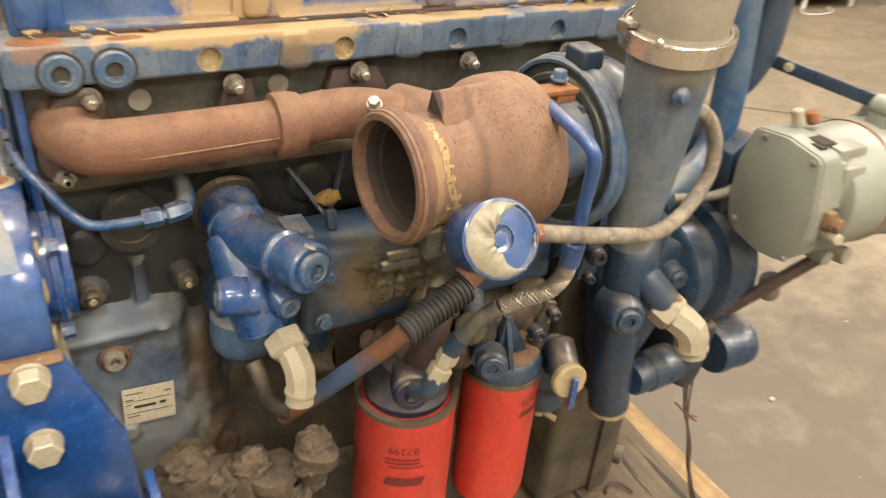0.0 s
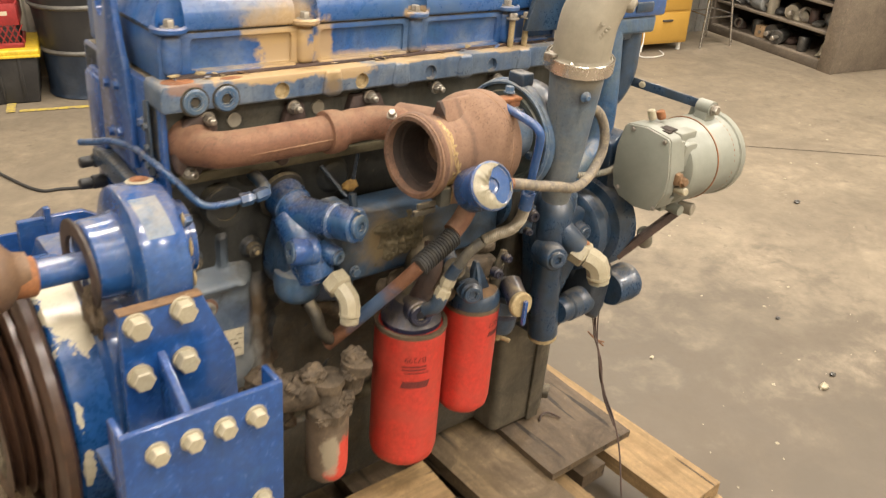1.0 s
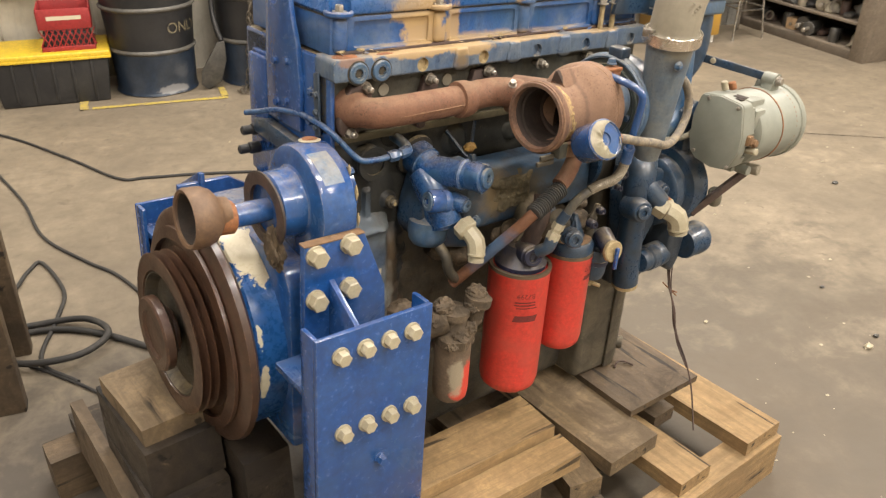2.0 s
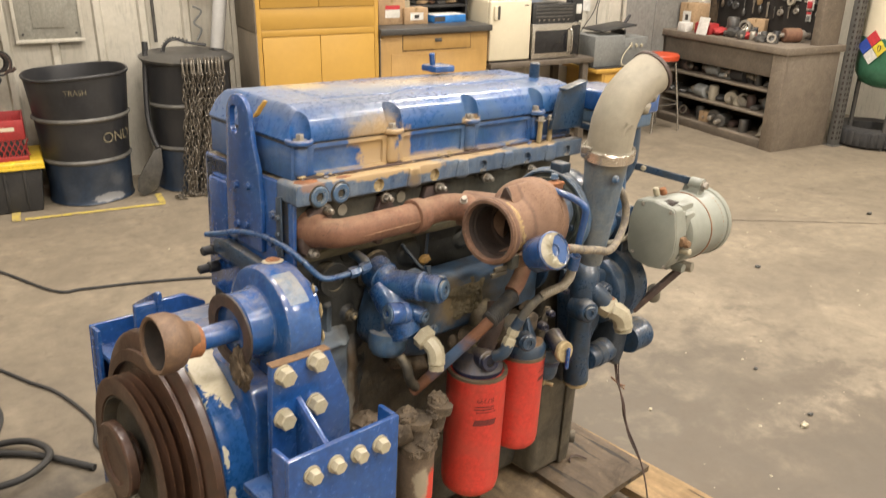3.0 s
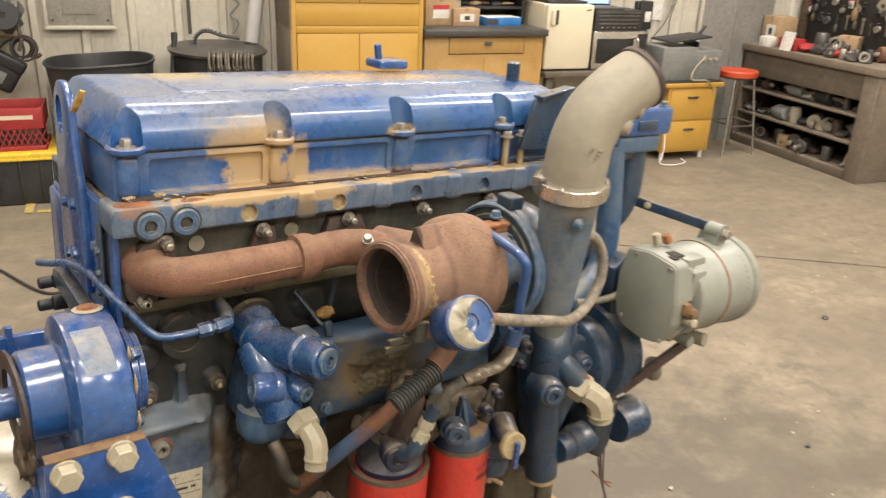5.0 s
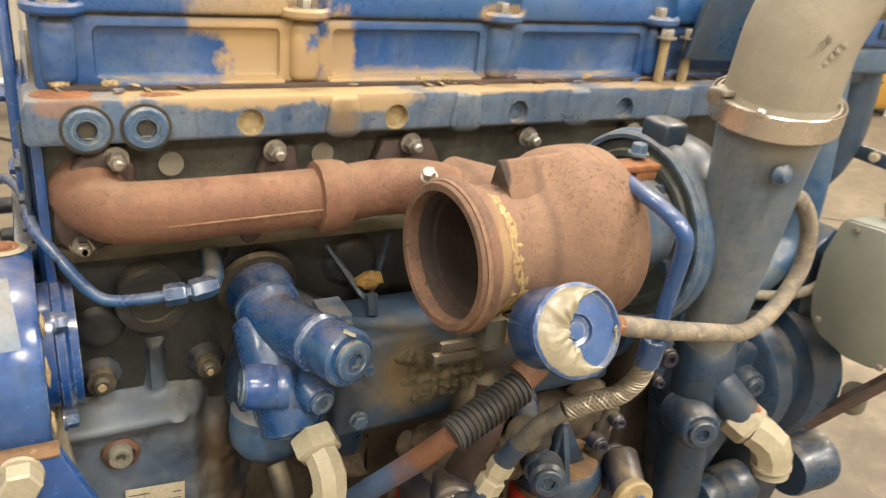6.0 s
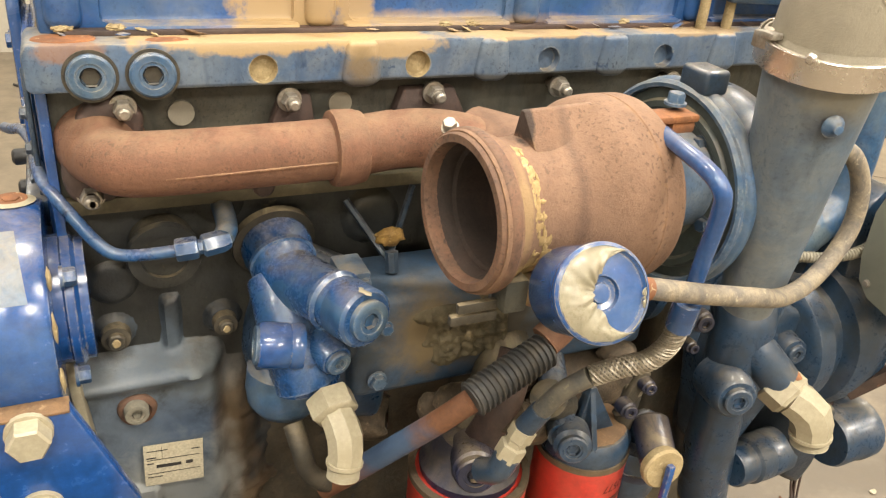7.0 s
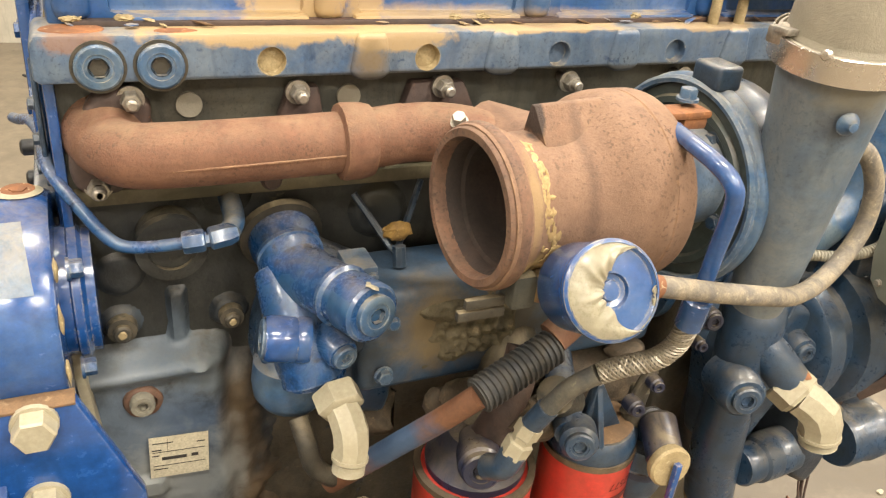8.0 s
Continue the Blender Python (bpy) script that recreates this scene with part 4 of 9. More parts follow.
ep("turbine_bore", lathe([(0.0605, 0.001), (0.058, 0.012), (0.0565, 0.014), (0.0565, 0.024), (0.0525, 0.026), (0.0515, 0.075), (0.0475, 0.078), (0.046, 0.12), (0.036, 0.135), (0, 0.137)], TO, TA, 48, caps=False), "bore_shade_rust", turbo)
ep("band_flange", lathe([(0.0585, 0.001), (0.060, -0.003), (0.0665, -0.003), (0.068, -0.001), (0.068, 0.0025), (0.0705, 0.004), (0.0715, 0.006), (0.0715, 0.013), (0.069, 0.017), (0.0585, 0.014), (0.0585, 0.001)], TO, TA, 64, 0.008, 5), "rust_rim", turbo)
gus = prism([(-0.228, -0.016), (-0.203, 0.0165), (-0.197, 0.0165), (-0.184, -0.012)], "x", 0.172, 0.238, 0.0015)
for v in gus.verts:
    if v.co.x < 0.2:
        v.co.x -= v.co.z * 0.12
    elif v.co.z > 0.0:
        v.co.z += 0.0035
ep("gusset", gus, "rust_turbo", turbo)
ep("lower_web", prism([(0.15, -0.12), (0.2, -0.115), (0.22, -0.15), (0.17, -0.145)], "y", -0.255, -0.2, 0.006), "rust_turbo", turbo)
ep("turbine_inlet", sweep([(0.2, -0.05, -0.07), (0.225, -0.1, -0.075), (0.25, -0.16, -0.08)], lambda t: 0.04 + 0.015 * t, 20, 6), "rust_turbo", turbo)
ep("flange_bolt", hexhead((0.154, -0.1, -0.034), (-0.35, -0.45, 0.8), 0.007, 0.011), "steel", turbo)
ep("actuator_arm", add(box((0.285, -0.226, 0.004), (0.338, -0.2, 0.0115), 0.003), box((0.31, -0.224, -0.006), (0.336, -0.206, 0.005), 0.003)), "rust_orange", turbo, "orange rusty clamp lug")
ep("clamp_bolt", hexhead((0.322, -0.207, 0.016), (0, 0, 1), 0.008, 0.011), "blue_dusty", turbo)
centre = ep("centre_housing", lathe([(0, 0.195), (0.055, 0.195), (0.05, 0.21), (0.046, 0.23), (0.05, 0.25), (0.07, 0.262), (0, 0.262)], TO, TA, 32), "blue_pale", turbo)
CO = TO + TA * 0.255 + Vector((-0.012, 0.016, -0.014))
M["back_green"] = surface("oily_green_plate", (0.04, 0.052, 0.046), (0.022, 0.03, 0.03), (0.1, 0.1, 0.075), (0.4, 0.66), (0.66, 0.78), 14, 60, 0.3, 0.6, bump=0.15, mottle=0.6, haze=((0.1, 0.115, 0.1), 0.4), dust=0.4)
ep("compressor_housing", lathe([(0, 0.004), (0.085, 0.004), (0.088, 0.012), (0.094, 0.012), (0.098, 0.014), (0.098, 0.022), (0.094, 0.028), (0.1, 0.045), (0.098, 0.07), (0.082, 0.088), (0.06, 0.095), (0.055, 0.12), (0, 0.12)], CO, TA, 64), "blue_dark", turbo, "dark blue compressor housing")
ep("compressor_band", lathe([(0.0955, 0.002), (0.0965, -0.003), (0.1005, -0.004), (0.1035, -0.001), (0.1035, 0.003), (0.1018, 0.005), (0.1052, 0.008), (0.1062, 0.012), (0.105, 0.018), (0.099, 0.02), (0.0955, 0.002)], CO, TA, 72), "blue_dusty", turbo, "hazed blue band clamp")
ep("backplate", lathe([(0, -0.004), (0.05, -0.004), (0.055, 0.001), (0.074, 0.001), (0.077, -0.002), (0.083, -0.002), (0.0855, 0.002), (0.0952, 0.003), (0.0952, 0.01), (0, 0.012)], CO, TA, 56), "back_green", turbo, "oily dark green back plate")
ep("band_lug", (box((CO.x + 0.0, CO.y - 0.03, CO.z + 0.098), (CO.x + 0.03, CO.y + 0.008, CO.z + 0.122), 0.005, 3)), "blue_dark", turbo)
for k in range(5):
    aa = 0.9 + k * 1.25
    ep("plate_bolt", hexhead(CO + basis(TA) @ Vector((0.066 * math.cos(aa), 0.066 * math.sin(aa), 0.002)), -TA, 0.007, 0.007), "blue_dark", turbo)

M["ochre_dust"] = surface("ochre_dust_crust", (0.38, 0.27, 0.12), (0.28, 0.185, 0.08), (0.48, 0.38, 0.2), (0.4, 0.65), (0.6, 0.72), 40, 120, 0.75, 0.9, bump=0.3, mottle=0.3)
random.seed(21)
for k in range(90):
    a = random.uniform(-0.9, 1.35)
    along_t = random.choice((0.031, 0.033, 0.035, 0.037, 0.04)) + random.uniform(-0.002, 0.002) + (0.014 * random.random() if a < 0.1 else 0)
    out = Vector((0.1 * math.cos(a), -math.cos(a), math.sin(a))).normalized()
    m = Matrix.Translation(TO + TA * along_t + out * 0.0597) @ Matrix((out, TA, out.cross(TA))).transposed().to_4x4()
    ep("dust_flake", moved(blob((0, 0, 0), (0.0009, random.uniform(0.0012, 0.0032), random.uniform(0.002, 0.006)), 0.6, k * 1.3, 2), m), "ochre_dust", turbo, "flaking ochre dust")

# discharge pipe, clamp and elbow
M["pipe_paint"] = surface("air_pipe_hazed_paint", (0.075, 0.115, 0.165), (0.14, 0.155, 0.16), (0.04, 0.065, 0.11), (0.4, 0.68), (0.66, 0.78), 8, 22, 0.34, 0.56, bump=0.08, mottle=0.35, haze=((0.25, 0.245, 0.205), 0.6), wear=((0.24, 0.26, 0.27), 0.6), dust=0.4, streak=0.5, pits=0.3,
                          stains=[((0.395, -0.32, 0.05), (0.03, 0.03, 0.02), (0.2, 0.17, 0.11), 0.6), ((0.395, -0.31, 0.025), (0.02, 0.03, 0.016), (0.03, 0.035, 0.05), 0.6)])
pipe_a, pipe_b = Vector((0.437, -0.247, -0.19)), Vector((0.41, -0.276, 0.074))
disc = ep("discharge_pipe", sweep([pipe_a, pipe_a.lerp(pipe_b, 0.35), pipe_a.lerp(pipe_b, 0.7), pipe_b], lambda t: 0.026 + 0.0225 * t ** 0.8, 36, 8), "pipe_paint", label="hazed pale blue air pipe")
ax = (pipe_b - pipe_a).normalized()
ep("pipe_boss", lathe([(0, 0), (0.010, 0), (0.0065, 0.004), (0.0045, 0.006), (0.004, 0.009), (0, 0.01)], (0.395, -0.3145, 0.028), (-0.3, -0.95, 0), 16), "blue_dusty", disc)
clamp = ep("band_clamp", lathe([(0.047, -0.0095), (0.0575, -0.0105), (0.0586, -0.0095), (0.0588, 0.0), (0.0586, 0.0118), (0.0578, 0.0126), (0.0568, 0.0118), (0.0566, 0.004), (0.047, 0.003), (0.047, -0.0095)], pipe_b + ax * 0.004, ax, 56), "band", label="bright steel band clamp")
ep("clamp_screw", add(rod(pipe_b + Vector((-0.046, 0.03, 0.002)), pipe_b + Vector((-0.054, 0.016, 0.02)), 0.0045, 10, 0.001), box(pipe_b + Vector((-0.058, 0.012, 0.004)), pipe_b + Vector((-0.046, 0.03, 0.018)), 0.002), box(pipe_b + Vector((-0.062, 0.004, 0.014)), pipe_b + Vector((-0.05, 0.02, 0.0195)), 0.0015)), "steel", clamp)
ep("clamp_rivet", lathe([(0, 0), (0.005, 0), (0.003, 0.003), (0, 0.0035)], pipe_b + Vector((-0.051, -0.0285, 0.008)), (-0.88, -0.48, 0), 14), "band", clamp)
elbow = ep("air_elbow", sweep([pipe_b + ax * 0.004, pipe_b + Vector((-0.001, -0.004, 0.04)), pipe_b + Vector((0.003, -0.006, 0.078)), pipe_b + Vector((0.022, -0.01, 0.118)), pipe_b + Vector((0.06, -0.015, 0.151)), pipe_b + Vector((0.102, -0.02, 0.175))], lambda t: 0.0492 - 0.0015 * t, 40, 8, caps=False), "alu", label="grey cast alloy elbow with an open end")
ep("dust_ring", lathe([(0.046, -0.006), (0.0553, -0.006), (0.0548, 0.002), (0.0525, 0.0025), (0.0515, -0.001), (0.0498, 0.002), (0.0485, 0.007), (0.046, -0.006)], pipe_b + ax * 0.0135, ax, 56, 0.01, 3), "alu", elbow, "dusty flange inside the clamp")
ea = Vector((0.042, -0.005, 0.024))
ep("bead", lathe([(0.046, -0.006), (0.0505, -0.004), (0.0505, 0.004), (0.046, 0.006), (0.042, 0.006), (0.042, -0.006), (0.046, -0.006)], pipe_b + Vector((0.098, -0.0195, 0.173)), ea, 44), "rust_dark", elbow)
ep("elbow_bore", sweep([pipe_b + Vector((0.102, -0.02, 0.175)), pipe_b + Vector((0.06, -0.015, 0.15)), pipe_b + Vector((0.03, -0.01, 0.12))], 0.0425, 30, 5, caps=False), "opening_dark", elbow)
for k in range(2):
    ep("elbow_boss", lathe([(0, 0), (0.014, 0), (0.0125, 0.008), (0.009, 0.012), (0.004, 0.0105), (0, 0.0105)], pipe_b + Vector((0.044 + 0.026 * k, -0.047 + 0.002 * k, 0.105 + 0.024 * k)), (0.45, -0.85, -0.25), 20), "alu", elbow)
facing = Vector((-0.57, -0.82, 0)).normalized()
along = Vector((0.482, -0.335, 0.809)).normalized()
up = facing.cross(along)
word_at = Vector((0.387, -0.3235, 0.1425))
for k, spot in enumerate((word_at, word_at - up * 0.0125 - facing * 0.0012)):
    m = Matrix.Translation(spot) @ Matrix((along, up, facing)).transposed().to_4x4()
    if k == 0:
        letters("MADE", 0.009, m, 0.0012, "alu", elbow, "cast_word")
    else:
        for q in range(5):
            ep("cast_bar", moved(box((-0.015 + 0.0065 * q, -0.003, -0.001), (-0.0105 + 0.0065 * q, 0.003, 0.0012), 0.0006), m), "alu", elbow)

# alternator
AY, AZ = -0.235, -0.178
alt = ep("alternator", lathe([(0, 0), (0.07, 0), (0.085, 0.008), (0.088, 0.016), (0.089, 0.14), (0.0905, 0.144), (0.0905, 0.17), (0.094, 0.172), (0.094, 0.188), (0.088, 0.196), (0.05, 0.203), (0, 0.205)], (0.745, AY - 0.008, AZ), (1, 0, 0), 52), "alt", label="pale grey-green alternator")
ALT_FACE = [(-0.178, -0.205), (-0.176, -0.145), (-0.188, -0.097), (-0.196, -0.092), (-0.243, -0.086), (-0.298, -0.094), (-0.304, -0.1), (-0.317, -0.168), (-0.316, -0.208), (-0.3, -0.246), (-0.285, -0.257), (-0.25, -0.262), (-0.205, -0.252), (-0.186, -0.235)]
ep("rear_box", cut(prism(ALT_FACE, "x", 0.692, 0.74, 0.004), add(box((0.715, -0.36, -0.225), (0.76, -0.29, -0.165), 0.002), box((0.725, -0.32, -0.106), (0.76, -0.262, -0.07), 0.002))), "alt", alt)
ep("rear_step", add(box((0.735, -0.295, -0.118), (0.79, -0.2, -0.093), 0.004), box((0.735, -0.312, -0.16), (0.775, -0.28, -0.112), 0.004)), "alt", alt)
fcy, fcz = -0.255, -0.172
ep("cover_plate", prism([(fcy + (y - fcy) * 0.97, fcz + (z - fcz) * 0.97) for y, z in ALT_FACE], "x", 0.687, 0.692, 0.001), "alt", alt)
for by, bz in ((-0.292, -0.104), (-0.212, -0.1), (-0.296, -0.246), (-0.2, -0.232)):
    ep("plate_screw", hexhead((0.687, by, bz), (-1, 0, 0), 0.004, 0.004), "steel", alt)
ep("terminal", add(box((0.708, -0.326, -0.19), (0.726, -0.304, -0.166), 0.003), rod((0.722, -0.3, -0.185), (0.722, -0.338, -0.18), 0.005, 10)), "tan_brown", alt)
# dark boxes paint the shade of the recess and the vent slots
ep("terminal_recess", box((0.716, -0.3, -0.224), (0.744, -0.29, -0.166), 0.002), "opening_dark", alt)
ep("terminal_post", rod((0.73, -0.3, -0.205), (0.722, -0.342, -0.2), 0.0085, 12, 0.002), "cream", alt)
ep("terminal_nut", hexhead((0.722, -0.328, -0.182), (0, -1, 0.1), 0.009, 0.01), "tan_brown", alt)
ep("vent_slot", box((0.715, -0.28, -0.0905), (0.74, -0.25, -0.0875), 0.0), "opening_dark", alt)
ep("vent_slot", box((0.705, -0.285, -0.0915), (0.718, -0.268, -0.0885), 0.0), "opening_dark", alt)
ep("mount_ear", add(prism([(0.855, -0.1), (0.895, -0.1), (0.89, -0.07), (0.875, -0.052), (0.86, -0.07)], "y", AY - 0.03, AY + 0.0, 0.003), lathe([(0.008, 0), (0.017, 0), (0.017, 0.034), (0.008, 0.034), (0.008, 0)], (0.875, AY - 0.032, -0.068), (0, 1, 0), 20)), "alt", alt)
ep("mount_ear", prism([(0.88, -0.1), (0.91, -0.1), (0.905, -0.07), (0.892, -0.06)], "y", AY + 0.002, AY + 0.03, 0.003), "alt", alt)
ep("top_stub", rod((0.76, -0.225, -0.085), (0.755, -0.22, -0.068), 0.009, 12, 0.002), "rust_orange", alt)
ep("top_stub", rod((0.735, -0.22, -0.085), (0.73, -0.215, -0.064), 0.008, 12, 0.002), "cream", alt)
ep("lower_ear", add(prism([(0.78, -0.29), (0.86, -0.29), (0.85, -0.25), (0.79, -0.25)], "y", AY - 0.02, AY + 0.02, 0.003), rod((0.81, AY - 0.05, -0.282), (0.81, AY + 0.04, -0.282), 0.012, 14)), "alt", alt)
for jx in (0.835, 0.895):
    ep("joint_band", lathe([(0.0885, 0), (0.0905, 0), (0.0905, 0.0025), (0.0885, 0.0025), (0.0885, 0)], (jx, AY - 0.008, AZ), (1, 0, 0), 48), "rust_orange", alt)
for k in range(12):
    a = 0.52 * k
    ep("end_vent", moved(box((0.93, 0.082, -0.006), (0.944, 0.0905, 0.006), 0.001), Matrix.Translation((0, AY, AZ)) @ Matrix.Rotation(a, 4, "X")), "opening_dark", alt, smooth=0)
strut = ep("alternator_strut", bar((0.80, -0.07, -0.04), (0.893, AY - 0.012, -0.07), 0.02, 0.007), "blue_dark", label="dark blue slotted adjuster strut")
ep("strut_bolt", hexhead((0.875, AY - 0.033, -0.068), (0, -1, 0), 0.01, 0.012), "steel", strut)
ep("strut_bolt", hexhead((0.818, -0.118, -0.046), (-0.88, -0.45, 0), 0.006, 0.006), "cream", strut)
low = ep("lower_strut", bar((0.868, AY - 0.022, -0.293), (0.731, -0.2, -0.411), 0.02, 0.012), "rust_dark", label="rusty dark lower bracket arm")
ep("arm_sleeve", rod((0.86, AY - 0.05, -0.29), (0.845, AY + 0.03, -0.295), 0.014, 14, 0.002), "alu", low)
ep("arm_post", rod((0.80, -0.215, -0.36), (0.83, -0.2, -0.4), 0.018, 14, 0.003), "dust_grey", low)
ep("mount_bracket", prism([(0.74, -0.13), (0.775, -0.145), (0.80, -0.2), (0.79, -0.28), (0.72, -0.3), (0.71, -0.16)], "y", -0.15, -0.05, 0.006), "blue_dark", label="blue alternator mounting bracket")

# tall dark blue pipes behind the elbow
ep("riser_pipe", sweep([(0.715, -0.09, 0.08), (0.718, -0.095, 0.02), (0.724, -0.1, -0.06), (0.728, -0.1, -0.12), (0.722, -0.1, -0.165), (0.70, -0.105, -0.19), (0.665, -0.11, -0.21), (0.62, -0.11, -0.235)], 0.0245, 20, 6), "blue_dusty", label="blue coolant riser pipe")
ep("riser_pipe", sweep([(0.79, -0.07, 0.08), (0.79, -0.075, 0.02), (0.785, -0.08, -0.03), (0.77, -0.075, -0.075), (0.755, -0.06, -0.1)], lambda t: 0.034 - 0.014 * t * t, 20, 6), "blue_dark", label="dark blue coolant housing pipe")
therm = ep("coolant_housing", box((0.70, -0.12, 0.1), (0.85, 0.09, 0.155), 0.008, 3), "blue", label="blue coolant outlet housing")
ep("housing_step", box((0.705, -0.115, 0.065), (0.83, 0.08, 0.102), 0.008, 3), "blue_dusty", therm)
ep("housing_lip", box((0.745, -0.124, 0.112), (0.80, -0.116, 0.132), 0.003), "blue_dark", therm)
ep("housing_flange", box((0.69, -0.1, 0.05), (0.78, 0.1, 0.067), 0.004), "blue_dark", therm)
for hx in (0.715, 0.838):
    ep("housing_bolt", hexhead((hx, -0.1, 0.154), (0, 0, 1), 0.008, 0.01), "blue_dusty", therm)

# blue regulator housing on the block's side
reg = ep("regulator_housing", lathe([(0, 0), (0.035, 0), (0.038, 0.006), (0.038, 0.022), (0.0345, 0.028), (0.034, 0.046), (0.027, 0.06), (0, 0.064)], (0.013, 0.032, -0.2), (0.06, -0.95, -0.25), 36), "blue_worn", label="blue branching cast housing, paint hazed")
ep("seat_ring", lathe([(0.037, 0), (0.047, 0), (0.046, 0.008), (0.037, 0.01), (0.037, 0)], (0.013, 0.034, -0.2), (0.06, -0.95, -0.25), 32), "grime", reg)
ep("main_tube", sweep([(0.012, 0.0, -0.212), (0.022, -0.03, -0.217), (0.038, -0.075, -0.212), (0.052, -0.115, -0.207), (0.058, -0.13, -0.205)], lambda t: 0.034 - 0.005 * min(1, t * 1.5), 30, 6), "blue_worn", reg)
ep("tube_end", lathe([(0.0, 0), (0.0285, 0), (0.0305, 0.003), (0.0305, 0.034), (0.0275, 0.037), (0, 0.037)], (0.0505, -0.11, -0.2075), (0.32, -0.94, 0.1), 32), "blue_worn", reg)
ep("tube_plug", plug((0.0625, -0.1445, -0.2038), (0.32, -0.94, 0.1), 0.021, 0.008, 0.4), "blue_dusty", reg)
ep("paint_chip", moved(lathe([(0, 0), (0.007, 0), (0.0055, 0.0007), (0, 0.0008)], (0, 0, 0), (0, 0, 1), 14, 0.6, 2), Matrix.Translation((0.0605, -0.1405, -0.1748)) @ Matrix.Rotation(0.4, 4, "Y")), "cream", reg)
ep("down_leg", sweep([(0.006, -0.01, -0.225), (0.008, -0.042, -0.252), (0.014, -0.066, -0.285), (0.022, -0.08, -0.318)], lambda t: 0.031 + 0.002 * t, 26, 6), "blue_worn", reg)
ep("side_port", lathe([(0, 0), (0.0235, 0), (0.0245, 0.003), (0.0245, 0.012), (0.0232, 0.014), (0.0245, 0.016), (0.0245, 0.042), (0.0225, 0.046), (0, 0.046)], (0.016, -0.084, -0.266), (-0.93, 0.14, 0.12), 32), "blue", reg)
ep("side_plug", plug(Vector((0.016, -0.084, -0.266)) + Vector((-0.93, 0.14, 0.12)).normalized() * 0.044, (-0.93, 0.14, 0.12), 0.02, 0.006, 0.4), "blue_dusty", reg)
ep("small_port", lathe([(0, 0), (0.0195, 0), (0.0175, 0.034), (0.016, 0.036), (0, 0.036)], (0.036, -0.075, -0.27), (0.25, -0.95, -0.1), 24), "blue_worn", reg)
ep("small_plug", plug((0.0447, -0.109, -0.2738), (0.25, -0.95, -0.1), 0.0135, 0.007, 0.4), "blue_dusty", reg)
ep("foot", prism([(-0.024, -0.3), (-0.028, -0.343), (-0.012, -0.372), (0.016, -0.388), (0.063, -0.404), (0.118, -0.418), (0.126, -0.39), (0.124, -0.277), (0.112, -0.24), (0.05, -0.205), (0.0, -0.22)], "y", -0.05, 0.04, 0.012, 4), "blue_dark", reg, "dark oily mounting body")
ep("fairing", sweep([(0.01, -0.005, -0.225), (0.014, -0.03, -0.255), (0.02, -0.052, -0.29), (0.026, -0.058, -0.33)], lambda t: 0.034 + 0.004 * t, 28, 7), "blue_worn", reg)
ep("bowl", lathe([(0, 0.0), (0.016, 0.0), (0.032, 0.006), (0.041, 0.018), (0.044, 0.034), (0.043, 0.06), (0.03, 0.075), (0, 0.078)], (0.006, -0.036, -0.386), (0.08, 0.06, 1), 34), "blue_dusty", reg)
ep("web", prism([(0.02, -0.225), (0.1, -0.235), (0.105, -0.3), (0.03, -0.32)], "y", -0.072, -0.03, 0.012, 4), "blue_dark", reg)
ep("neck_ring", lathe([(0.033, 0), (0.0365, 0.002), (0.0365, 0.007), (0.033, 0.009), (0.033, 0)], (0.015, 0.0, -0.208), (0.06, -0.95, -0.25), 32), "blue_worn", reg)
ep("cast_rib", sweep([(0.028, -0.05, -0.24), (0.032, -0.08, -0.28), (0.033, -0.098, -0.31)], 0.009, 10, 5), "blue_worn", reg)
ep("tube_collar", lathe([(0.028, 0), (0.0325, 0.002), (0.033, 0.007), (0.0295, 0.011), (0.028, 0)], (0.044, -0.092, -0.209), (0.32, -0.94, 0.05), 30), "blue_worn", reg)
ep("seam_drip", sweep([(0.088, -0.067, -0.262), (0.0885, -0.0675, -0.29), (0.0865, -0.067, -0.312)], 0.0018, 6, 4), "cream", reg)
ep("foot_bolt", hexhead((0.1, -0.082, -0.33), (0, -1, 0), 0.009, 0.01), "blue_dusty", reg)
ep("foot_bolt", hexhead((0.107, -0.082, -0.262), (0, -1, 0), 0.007, 0.008), "blue_dusty", reg)


